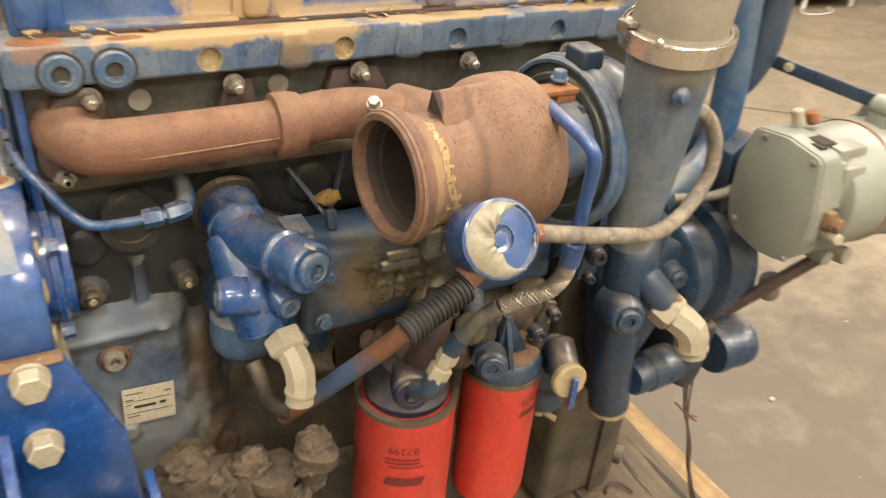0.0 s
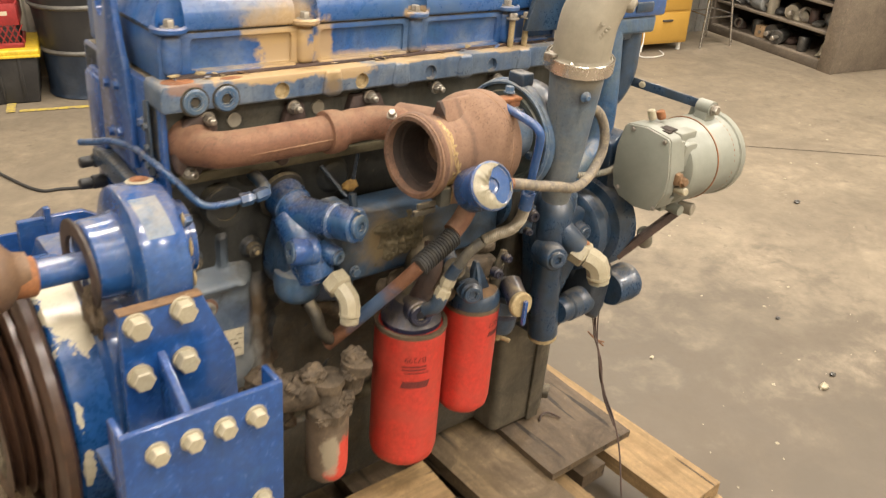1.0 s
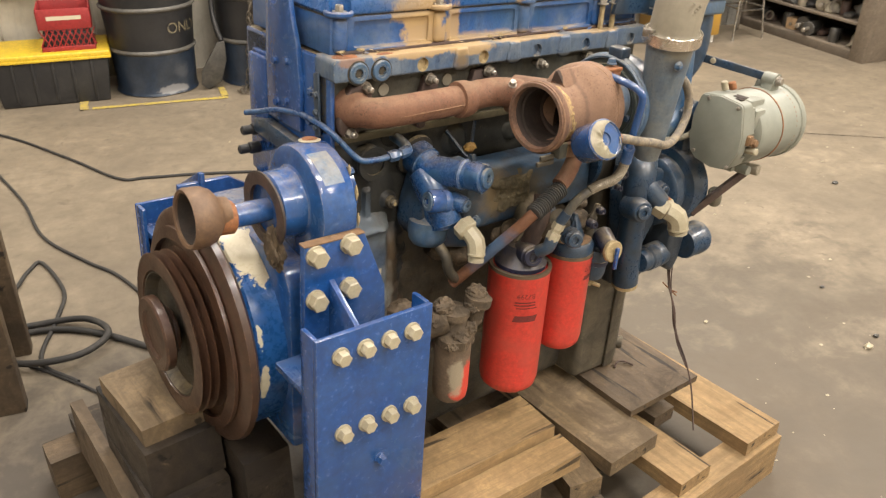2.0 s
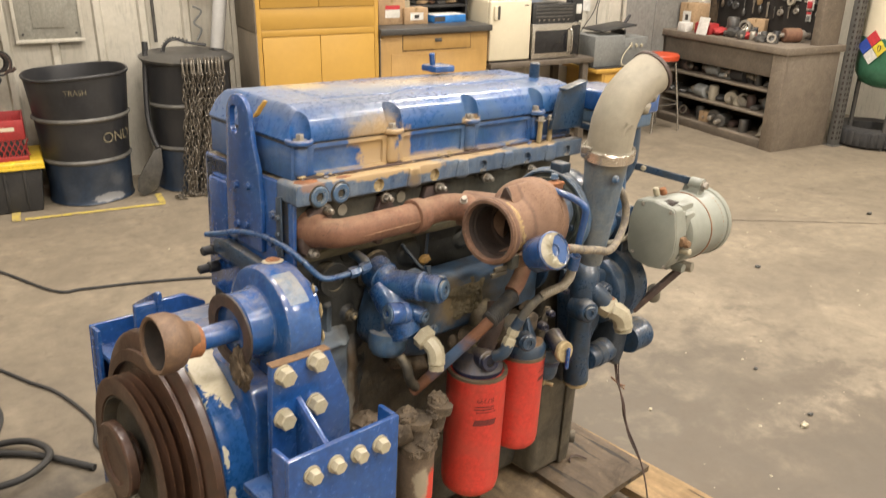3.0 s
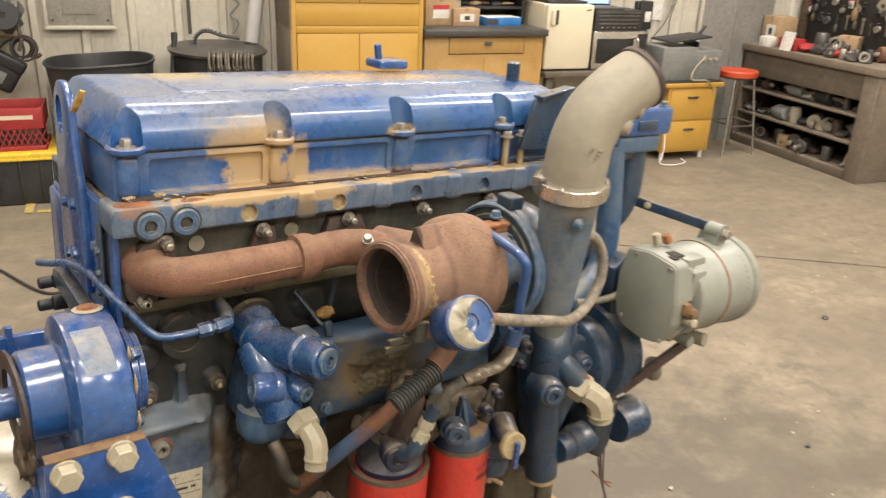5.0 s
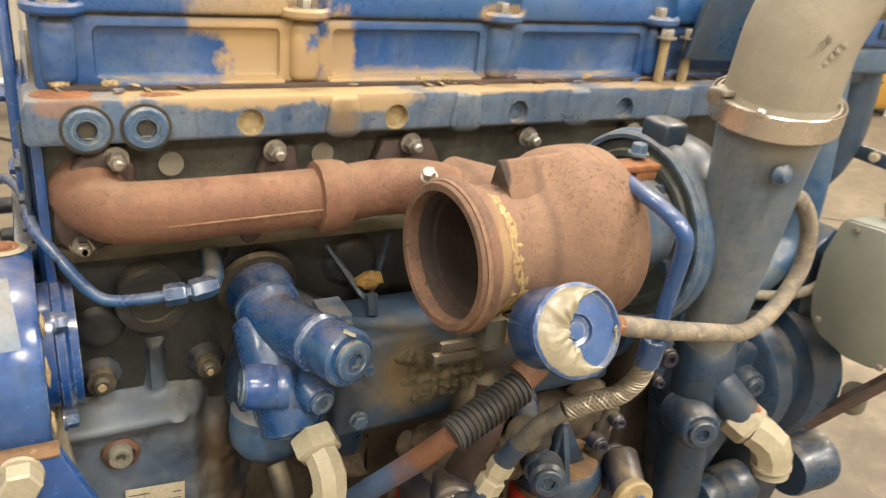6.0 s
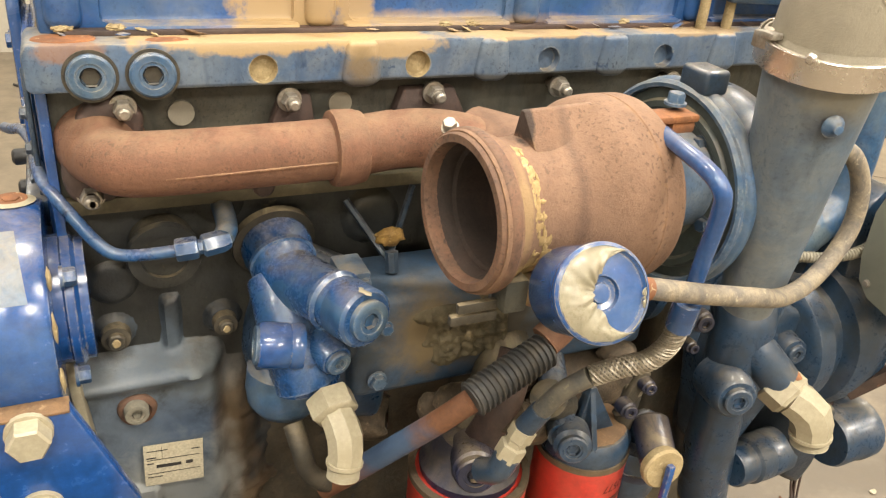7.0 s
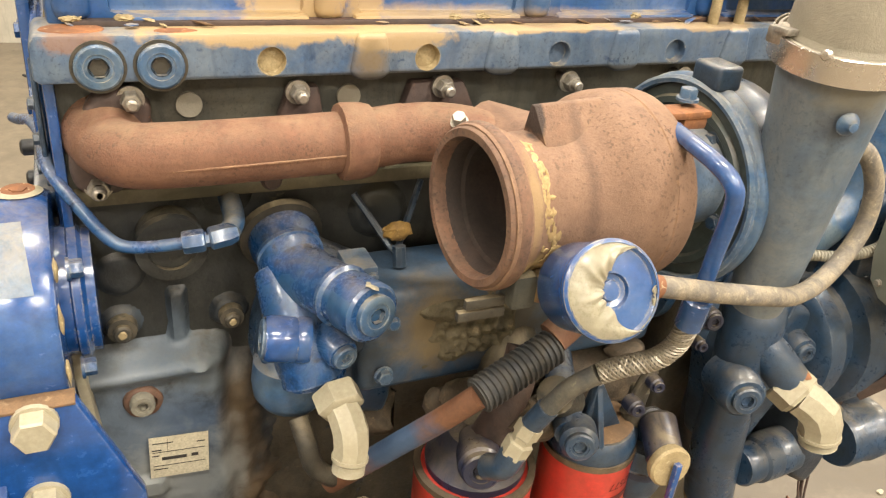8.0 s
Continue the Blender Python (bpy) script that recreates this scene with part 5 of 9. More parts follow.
def plated_elbow(base, into, corner, mouth, hex_r, hex_h, r, threads, label):
    """A hexagon union, a forged eight-sided bend and a threaded mouth."""
    base, into, corner, mouth = Vector(base), Vector(into).normalized(), Vector(corner), Vector(mouth)
    ob = ep("cream_elbow", lathe([(0, 0), (hex_r * 0.92, 0), (hex_r, 0.0025), (hex_r, hex_h - 0.0025), (hex_r * 0.9, hex_h), (r * 1.02, hex_h + 0.002), (0, hex_h + 0.002)], base, into, 6), "cream", label=label)
    start, down = base + into * (hex_h - 0.002), (mouth - corner).normalized()
    a, b = corner - (corner - start).normalized() * r * 0.75, corner + down * r * 0.75
    ep("elbow_body", sweep([start, a, a.lerp(b, 0.5).lerp(corner, 0.45), b, mouth - down * threads], lambda t: r * (0.97 + 0.07 * math.sin(3.14 * t)), 8, 4, smooth=False), "cream", ob, smooth=22)
    ep("elbow_shoulder", lathe([(0, 0), (r * 1.03, 0), (r * 1.03, 0.004), (r * 0.9, 0.006), (0, 0.006)], mouth - down * (threads + 0.004), down, 24), "cream", ob)
    n = int(threads / 0.0026)
    for i in range(n):
        ep("thread", lathe([(r * 0.8, 0), (r * 0.92, 0.0013), (r * 0.8, 0.0026), (r * 0.8, 0)], mouth - down * (threads - 0.0026 * i - 0.002), down, 24), "cream", ob)
    ep("elbow_mouth", lathe([(0, 0), (r * 0.8, 0), (r * 0.8, threads), (r * 0.62, threads), (r * 0.58, threads * 0.4), (0, threads * 0.4)], mouth - down * threads, down, 24, caps=False), "cream", ob)
    return ob


plated_elbow((0.035, -0.112, -0.312), (0.12, -0.87, -0.4), (0.0425, -0.157, -0.335), (0.036, -0.166, -0.376), 0.0255, 0.025, 0.0185, 0.013, "cream plated hex elbow fitting")

# oil line at the left
line = ep("oil_line", sweep([(-0.25, 0.285, -0.142), (-0.24, 0.235, -0.127), (-0.226, 0.19, -0.113), (-0.213, 0.12, -0.104), (-0.21, 0.07, -0.104), (-0.207, 0.04, -0.107), (-0.2, 0.022, -0.115), (-0.184, 0.005, -0.135), (-0.168, -0.008, -0.156), (-0.155, -0.015, -0.168), (-0.14, -0.02, -0.1715), (-0.115, -0.0255, -0.17), (-0.088, -0.0295, -0.167)], 0.0062, 14, 6), "blue_worn", label="blue bent steel oil line")
ep("line_nut", lathe([(0, 0), (0.0105, 0), (0.0115, 0.002), (0.0115, 0.018), (0.0105, 0.021), (0.0075, 0.022), (0.0075, 0.026), (0, 0.026)], (-0.096, -0.029, -0.1675), (1, -0.1, 0.1), 6), "blue_worn", line)
ep("line_union", lathe([(0, 0), (0.0095, 0), (0.0115, 0.002), (0.0115, 0.02), (0.0085, 0.028), (0, 0.029)], (-0.071, -0.031, -0.165), (1, 0.1, 0.12), 6), "blue_worn", line)
ep("line_stub", sweep([(-0.05, -0.026, -0.162), (-0.043, -0.01, -0.158), (-0.041, 0.02, -0.154), (-0.041, 0.05, -0.152)], 0.011, 14, 4), "blue_dusty", line)
ep("stub_seat", lathe([(0, 0), (0.027, 0), (0.026, 0.008), (0.016, 0.014), (0, 0.014)], (-0.041, 0.05, -0.152), (0, -1, 0), 28), "block_side", block)
ep("boss_lip", lathe([(0.022, 0.03), (0.0365, 0.03), (0.038, 0.034), (0.036, 0.04), (0.024, 0.04), (0.022, 0.03)], (-0.103, 0.05, -0.195), (0, -1, 0), 32), "block_side", block)
ep("line_boss", lathe([(0, 0), (0.034, 0), (0.034, 0.03), (0.03, 0.036), (0, 0.036)], (-0.103, 0.05, -0.195), (0, -1, 0), 30), "block_side", block)
M["scab"] = surface("ochre_scab", (0.34, 0.2, 0.05), (0.2, 0.11, 0.035), (0.45, 0.33, 0.14), (0.4, 0.62), (0.6, 0.72), 60, 160, 0.7, 0.9, bump=0.5)
vb = ep("wire_bracket", add(sweep([(0.095, 0.03, -0.16), (0.128, 0.0, -0.212), (0.135, -0.02, -0.22)], 0.004, 6, 3, smooth=False), sweep([(0.135, -0.02, -0.22), (0.142, 0.0, -0.212), (0.175, 0.03, -0.15)], 0.004, 6, 3, smooth=False), rod((0.135, -0.016, -0.207), (0.135, -0.022, -0.23), 0.008, 8)), "blue_dark", label="dark blue v-shaped clip bracket")
ep("rust_scab", blob((0.137, -0.004, -0.195), (0.017, 0.008, 0.011), 0.25, 4, 3), "scab", vb)

# oil cooler behind, with a pale flange
M["cooler"] = surface("cooler_paint", (0.035, 0.075, 0.135), (0.055, 0.065, 0.075), (0.12, 0.10, 0.065), (0.42, 0.64), (0.66, 0.76), 14, 60, 0.38, 0.7, bump=0.25, mottle=0.5,
                      stains=[((0.165, -0.08, -0.285), (0.05, 0.06, 0.05), (0.17, 0.125, 0.065), 0.95), ((0.25, -0.08, -0.3), (0.06, 0.06, 0.05), (0.06, 0.05, 0.035), 0.9)])
M["crust"] = surface("olive_dirt_crust", (0.15, 0.12, 0.065), (0.075, 0.065, 0.042), (0.24, 0.18, 0.1), (0.4, 0.62), (0.62, 0.72), 22, 90, 0.6, 0.85, bump=0.6, bump_scale=200, mottle=0.6)
cooler = ep("oil_cooler", box((0.075, -0.075, -0.36), (0.47, 0.03, -0.232), 0.012, 4), "cooler", label="dark blue oil cooler housing, caked with tan dirt")
def crust(x, z):
    edge = max(abs(x - 0.212) / 0.058, abs(z + 0.29) / 0.045) + 0.5 * noise.noise(Vector((x * 40, 2, z * 40)))
    return -0.0745 - 0.005 * (1 - ramp(0.6, 1.05, edge)) * (1 + 1.1 * noise.fractal(Vector((x, 1, z)) * 110, 0.7, 2.0, 4)) + 0.004 * ramp(0.85, 1.1, edge)


ep("dirt_patch", relief(0.14, 0.285, -0.35, -0.236, 70, 54, -0.06, crust), "crust", cooler, "thick tan and olive dirt crust", 70)
ep("cooler_flange", box((0.062, -0.066, -0.235), (0.094, -0.02, -0.2), 0.003), "blue_pale", cooler)
ep("flange_bolt", hexhead((0.088, -0.066, -0.212), (0, -1, 0), 0.005, 0.005), "blue_pale", cooler)
ep("cooler_flange", lathe([(0, 0), (0.07, 0), (0.07, 0.014), (0, 0.014)], (0.462, -0.03, -0.27), (1, 0, 0), 30), "blue_dark", cooler)
for k in range(9):
    random.seed(k + 90)
    ep("dirt_crust", blob((0.15 + random.uniform(0, 0.2), -0.08 - random.uniform(0, 0.03), -0.33 - random.uniform(0, 0.08)), (random.uniform(0.012, 0.03), 0.015, random.uniform(0.01, 0.022)), 0.12, k * 1.7, 3), "caked", cooler)

# small blue canister with the peeled top
M["cream_peel"] = surface("peeling_cream_coat", (0.5, 0.455, 0.33), (0.42, 0.37, 0.255), (0.3, 0.24, 0.15), (0.42, 0.7), (0.72, 0.8), 30, 110, 0.22, 0.4, bump=0.08, mottle=0.12, tint=0.08, coat=0.3)
M["cream_rim"] = surface("chipped_rim_coat", (0.05, 0.1, 0.22), (0.38, 0.34, 0.23), None, (0.46, 0.54), scale=55, rough=0.4, rough2=0.6, bump=0.2)
CA = Vector((-0.12, -0.86, 0.47)).normalized()
CC = Vector((0.1785, -0.336, -0.082)) - CA * 0.056
can = ep("priming_canister", lathe([(0, -0.008), (0.02, -0.008), (0.032, -0.006), (0.0365, 0), (0.0368, 0.048), (0.0385, 0.05), (0.0395, 0.054), (0.039, 0.058), (0.037, 0.0595), (0.0355, 0.0585), (0.034, 0.0565), (0.02, 0.0575), (0.0135, 0.0575), (0.0125, 0.0535), (0.0085, 0.053), (0.0075, 0.0555), (0, 0.056)], CC, CA, 56), "blue", label="blue priming canister, tan coat peeling off its lid")
lid_u = (Vector((0.77, -0.638, 0)) - CA * CA.dot(Vector((0.77, -0.638, 0)))).normalized()
lid_v = CA.cross(lid_u)


def lid_curl(a0, a1, steps, inner, outer, lift, seed):
    """A strip of the coat that has come loose and curls up towards its inner, torn edge."""
    bm, rows = bmesh.new(), []
    for i in range(steps + 1):
        f = i / steps
        a = math.radians(a0 + (a1 - a0) * f)
        taper = min(1, 6 * f, 6 * (1 - f))
        ri = inner(f) + 0.0028 * noise.noise(Vector((f * 14, seed, 0))) + 0.0012 * noise.noise(Vector((f * 50, seed, 3)))
        ri = outer - (outer - ri) * taper
        row = []
        for k in range(10):
            g = k / 9
            r = outer + (ri - outer) * g
            h = 0.0586 + lift * math.sin(g * 2.6) * (0.4 + 0.6 * taper) * (0.75 + 0.5 * noise.noise(Vector((f * 5, seed, 7)))) + 0.0034 * noise.noise(Vector((math.cos(a) * 4, math.sin(a) * 4, g * 3 + seed))) * g
            row.append(bm.verts.new(CC + lid_u * r * math.cos(a) + lid_v * r * math.sin(a) + CA * h))
        rows.append(row)
    for p0, p1 in zip(rows, rows[1:]):
        for k in range(9):
            bm.faces.new((p0[k], p1[k], p1[k + 1], p0[k + 1]))
    bmesh.ops.solidify(bm, geom=bm.faces[:], thickness=0.0009)
    return bm


ep("peeled_coat", lid_curl(70, 322, 84, lambda f: 0.0262 - 0.0165 * math.sin(math.pi * f) ** 0.6, 0.0376, 0.0075, 1.3), "cream_peel", can, "cracked cream coating", 60)
ep("peeled_coat", lid_curl(352, 382, 12, lambda f: 0.0335, 0.0372, 0.001, 4.1), "cream_peel", can, "", 60)
ep("lid_rim_chip", lathe([(0.0362, 0.0565), (0.0391, 0.0555), (0.0393, 0.0575), (0.0362, 0.0602), (0.0362, 0.0565)], CC, CA, 56, 0.004, 3), "cream_rim", can)
ep("canister_port", box((0.139, -0.264, -0.14), (0.162, -0.238, -0.108), 0.004), "head_side", can)
ep("canister_bracket", add(box((0.103, -0.252, -0.1405), (0.14, -0.246, -0.131), 0.0015), box((0.098, -0.25, -0.153), (0.142, -0.243, -0.1435), 0.0015)), "grime", can)

# hoses
hose = ep("air_hose", sweep([(0.216, -0.326, -0.088), (0.245, -0.331, -0.093), (0.29, -0.328, -0.106), (0.35, -0.325, -0.121), (0.405, -0.31, -0.139), (0.455, -0.293, -0.143), (0.495, -0.28, -0.128), (0.52, -0.272, -0.098), (0.52, -0.268, -0.06), (0.5, -0.265, -0.027), (0.47, -0.262, -0.012)], 0.009, 14, 7), "hose_grey", label="weathered grey rubber hose")
ep("hose_end", rod((0.212, -0.328, -0.086), (0.23, -0.331, -0.09), 0.0095, 12, 0.002), "rust_orange", hose)
feed = ep("oil_feed_tube", sweep([(0.292, -0.235, 0.0), (0.286, -0.265, 0.0), (0.283, -0.3, -0.003), (0.285, -0.32, -0.012), (0.29, -0.322, -0.03), (0.298, -0.31, -0.08), (0.305, -0.298, -0.14)], 0.0076, 14, 7), "blue", label="bright blue bent oil tube")
ep("tube_union", rod((0.304, -0.3, -0.13), (0.307, -0.293, -0.165), 0.0125, 14, 0.002), "blue", feed)
M["braid_steel"] = surface("braid_steel", (0.34, 0.3, 0.235), (0.22, 0.19, 0.14), None, (0.45, 0.7), scale=40, rough=0.42, rough2=0.55, metal=0.5, bump=0.0, mottle=0.2)
M["hose_dark"] = surface("dusty_dark_hose", (0.085, 0.083, 0.075), (0.17, 0.15, 0.11), (0.3, 0.26, 0.18), (0.42, 0.64), (0.62, 0.72), 40, 110, 0.4, 0.7, bump=0.3, mottle=0.5)
BR = [(0.307, -0.293, -0.163), (0.303, -0.29, -0.185), (0.288, -0.285, -0.203), (0.262, -0.277, -0.211), (0.24, -0.268, -0.222), (0.222, -0.255, -0.245), (0.21, -0.243, -0.275), (0.2, -0.235, -0.3)]
braid = ep("braided_hose", sweep(BR[:5], 0.0088, 14, 8), "hose_dark", label="steel braided hose, dusty")
ep("hose_sleeve", sweep(BR[4:7], 0.0096, 14, 6), "hose_dark", braid)
ep("hose_ferrule", sweep(BR[6:], 0.0115, 12, 4), "blue_dark", braid)
pathb = [Vector(q) for q in glide([Vector(q) for q in BR[:5]], 30)]
weave = []
for turn in (-1, 1):
    for k in range(8):
        strand = []
        for i, q in enumerate(pathb[:-1]):
            d = (pathb[i + 1] - q).normalized()
            n = d.cross(Vector((0.2, 1, 0.1))).normalized()
            a = turn * i * 0.17 + k * math.pi / 4
            strand.append(q + (n * math.cos(a) + d.cross(n) * math.sin(a)) * (0.0092 + 0.0003 * turn))
        weave.append(sweep(strand, 0.00125, 4, 1, smooth=False))
ep("braid_weave", add(*weave), "braid_steel", braid, "woven steel braid")
ep("brass_nut", lathe([(0, 0), (0.0135, 0), (0.0135, 0.014), (0.011, 0.016), (0.011, 0.022), (0.0145, 0.023), (0.0145, 0.04), (0, 0.04)], (0.2, -0.235, -0.3), (-0.33, 0.1, -0.9), 6), "cream", braid, "brassy hex union")
ep("lower_union", sweep([(0.188, -0.231, -0.335), (0.18, -0.228, -0.355), (0.172, -0.21, -0.37)], 0.014, 12, 4), "blue_dark", braid)
drain = ep("drain_pipe", sweep([(0.31, -0.16, -0.19), (0.27, -0.175, -0.225), (0.245, -0.18, -0.242)], 0.018, 16, 5), "rust", label="rusty oil drain pipe with a ribbed rubber sleeve")
CV = [Vector((0.248, -0.181, -0.252)), Vector((0.155, -0.2, -0.282))]
ep("ribbed_sleeve", sweep([CV[0], CV[0].lerp(CV[1], 0.5), CV[1]], 0.0165, 16, 3), "rubber", drain)
for k in range(15):
    q = CV[0].lerp(CV[1], (k + 0.5) / 15)
    ep("sleeve_rib", lathe([(0.0155, -0.002), (0.0195, -0.001), (0.0195, 0.001), (0.0155, 0.002), (0.0155, -0.002)], q, CV[1] - CV[0], 20), "rubber", drain)
M["drain_blue"] = surface("drain_pipe_paint", (0.16, 0.07, 0.035), (0.12, 0.055, 0.03), (0.07, 0.04, 0.025), (0.44, 0.62), (0.62, 0.75), 22, 90, 0.5, 0.85, bump=0.25,
                          stains=[((0.092, -0.148, -0.372), (0.055, 0.07, 0.05), (0.035, 0.07, 0.13), 0.95)])
ep("lower_drain", sweep([(0.158, -0.2, -0.281), (0.13, -0.176, -0.325), (0.1, -0.148, -0.371), (0.071, -0.12, -0.417), (0.04, -0.09, -0.465)], 0.0128, 16, 5), "drain_blue", drain)
ep("curved_pipe", sweep([(0.006, -0.08, -0.37), (0.01, -0.1, -0.39), (0.017, -0.103, -0.42), (0.036, -0.1, -0.445), (0.06, -0.09, -0.46)], 0.0115, 14, 6), "grime", label="grimy curved pipe")

# spin-on filters and their bases
def spin_on(x, y, top, r, h, number, label):
    can_ob = ep("oil_filter", lathe([(0, 0), (r * 0.45, 0), (r * 0.5, 0.004), (r * 0.8, 0.005), (r * 0.95, 0.016), (r, 0.034), (r, h - 0.012), (r * 1.012, h - 0.01), (r * 1.012, h - 0.002), (r * 0.97, h), (0, h)], (x, y, top - h), (0, 0, 1), 48), "red", label=label)
    ep("rim", lathe([(r * 0.9, h - 0.004), (r * 1.02, h - 0.004), (r * 1.02, h + 0.004), (r * 0.9, h + 0.004), (r * 0.9, h - 0.004)], (x, y, top - h), (0, 0, 1), 40), "wood_dark", can_ob)
    return can_ob


def curved_print(parent, x, y, r, ang0, ang1, z0, z1, slant=0.0):
    bm = bmesh.new()
    lo, hi = [], []
    for i in range(9):
        for row, z, s in ((lo, z0, 0), (hi, z1, slant)):
            a = math.radians(ang0 + (ang1 - ang0) * i / 8 + s)
            row.append(bm.verts.new((x + r * math.cos(a), y + r * math.sin(a), z)))
    for i in range(8):
        bm.faces.new((lo[i], lo[i + 1], hi[i + 1], hi[i]))
    return ep("printed_mark", bm, "redprint", parent, smooth=0)


def curved_text(parent, text, x, y, r, mid, z, size):
    """Lettering bent round the can; it reads upside down, as the can hangs."""
    cu = bpy.data.curves.new("tmp", "FONT")
    cu.body, cu.size, cu.align_x, cu.align_y = text, size, "CENTER", "CENTER"
    ob = new("tmp", cu)
    me = bpy.data.meshes.new_from_object(ob.evaluated_get(bpy.context.evaluated_depsgraph_get()))
    bpy.data.objects.remove(ob)
    bpy.data.curves.remove(cu)
    bm = bmesh.new()
    bm.from_mesh(me)
    bpy.data.meshes.remove(me)
    for v in bm.verts:
        a = math.radians(mid) - v.co.x / r
        v.co = Vector((x + r * math.cos(a), y + r * math.sin(a), z - v.co.y))
    return ep("lettering", bm, "redprint", parent, smooth=0)


f1 = spin_on(0.2, -0.135, -0.44, 0.07, 0.322, "B7299", "long red spin-on oil filter with dark print")
curved_text(f1, "B7299", 0.2, -0.135, 0.0704, 243, -0.487, 0.017)
curved_print(f1, 0.2, -0.135, 0.0704, 222, 262, -0.505, -0.5015)
curved_print(f1, 0.2, -0.135, 0.0704, 222, 262, -0.512, -0.5085)
curved_print(f1, 0.2, -0.135, 0.0704, 226, 266, -0.519, -0.5165)
curved_print(f1, 0.2, -0.135, 0.0704, 221, 266, -0.553, -0.537, 4)
f2 = spin_on(0.358, -0.135, -0.445, 0.0575, 0.258, "577", "shorter red spin-on fuel filter with dark print")
curved_text(f2, "B7577", 0.358, -0.135, 0.0579, 290, -0.475, 0.016)
curved_print(f2, 0.358, -0.135, 0.0579, 268, 305, -0.503, -0.492, 4)
M["navy"] = surface("oily_navy_paint", (0.02, 0.024, 0.055), (0.012, 0.014, 0.025), (0.09, 0.075, 0.05), (0.42, 0.64), (0.68, 0.78), 18, 60, 0.22, 0.5, bump=0.18, mottle=0.5, dust=0.5)
fb1 = ep("filter_base", lathe([(0, 0), (0.058, 0), (0.059, 0.01), (0.05, 0.022), (0.036, 0.05), (0, 0.052)], (0.2, -0.135, -0.438), (0, 0, 1), 36), "navy", label="dark blue filter head")
ep("base_plug", add(plug((0.177, -0.19, -0.392), (-0.35, -0.93, 0.15), 0.0215, 0.01), rod((0.195, -0.14, -0.402), (0.1765, -0.191, -0.392), 0.0245, 24, 0.004)), "navy", fb1)
ep("base_arm", sweep([(0.21, -0.13, -0.4), (0.24, -0.1, -0.36), (0.28, -0.05, -0.32)], 0.03, 12, 4), "grime", fb1)
ep("base_arm", sweep([(0.2, -0.15, -0.39), (0.22, -0.16, -0.33), (0.24, -0.14, -0.28)], 0.02, 10, 4), "rust_dark", fb1)
fb2 = ep("filter_base", lathe([(0, 0), (0.056, 0), (0.057, 0.02), (0.05, 0.03), (0.02, 0.034), (0, 0.034)], (0.358, -0.135, -0.443), (0, 0, 1), 36), "blue_dark", label="dark blue fuel filter head with dust on top")
ep("base_rib", add(prism([(0.325, -0.415), (0.335, -0.34), (0.343, -0.34), (0.385, -0.415)], "y", -0.16, -0.152, 0.002), prism([(-0.185, -0.415), (-0.158, -0.34), (-0.148, -0.34), (-0.13, -0.415)], "x", 0.335, 0.343, 0.002)), "blue_dark", fb2)
ep("base_plug", add(rod((0.3, -0.18, -0.375), (0.283, -0.212, -0.37), 0.0215, 20, 0.004), plug((0.284, -0.21, -0.37), (-0.4, -0.9, 0.1), 0.017, 0.008)), "blue_dark", fb2)
ep("base_body", box((0.30, -0.12, -0.42), (0.44, -0.02, -0.37), 0.015, 3), "caked", fb2)
ep("base_pipe", sweep([(0.285, -0.19, -0.372), (0.31, -0.13, -0.37), (0.34, -0.06, -0.36)], 0.018, 12, 4), "blue_dark", fb2)
for bx, by, bz, r in ((0.381, -0.18, -0.369, 0.013), (0.403, -0.18, -0.34, 0.011), (0.46, -0.18, -0.26, 0.016), (0.453, -0.18, -0.293, 0.009)):
    ep("clip_bolt", add(rod((bx, by + 0.018, bz), (bx, by, bz), r * 0.85, 14, 0.002), plug((bx, by, bz), (-0.2, -1, 0.1), r * 0.66, 0.005)), "navy", fb2)
ep("clip_bar", prism([(0.372, -0.385), (0.39, -0.39), (0.414, -0.33), (0.398, -0.325)], "y", -0.168, -0.158, 0.003), "grime", fb2)
ep("clip_post", rod((0.402, -0.155, -0.36), (0.40, -0.15, -0.43), 0.012, 12, 0.002), "grime", fb2)
ep("clip_bar", prism([(0.44, -0.3), (0.472, -0.3), (0.478, -0.245), (0.45, -0.24)], "y", -0.168, -0.155, 0.004), "blue_dark", fb2)
ep("dusty_top", lathe([(0, 0.002), (0.045, 0.0), (0.05, -0.004), (0, -0.006)], (0.358, -0.135, -0.407), (0, 0, 1), 26, 0.1, 4), "tan_brown", fb2)
ep("rear_elbow", sweep([(0.27, -0.17, -0.33), (0.3, -0.15, -0.36), (0.325, -0.12, -0.39)], 0.022, 14, 5), "grime", fb2)
ep("rear_elbow", sweep([(0.22, -0.17, -0.34), (0.25, -0.16, -0.365), (0.28, -0.14, -0.4)], 0.02, 14, 5), "caked", fb2)
for k in range(8):
    random.seed(k + 40)
    ep("dirt_crust", blob((random.uniform(0.2, 0.46), random.uniform(-0.1, -0.05), random.uniform(-0.42, -0.32)), (random.uniform(0.012, 0.03), 0.02, random.uniform(0.01, 0.024)), 0.12, k * 1.3, 3), "caked", fb2)

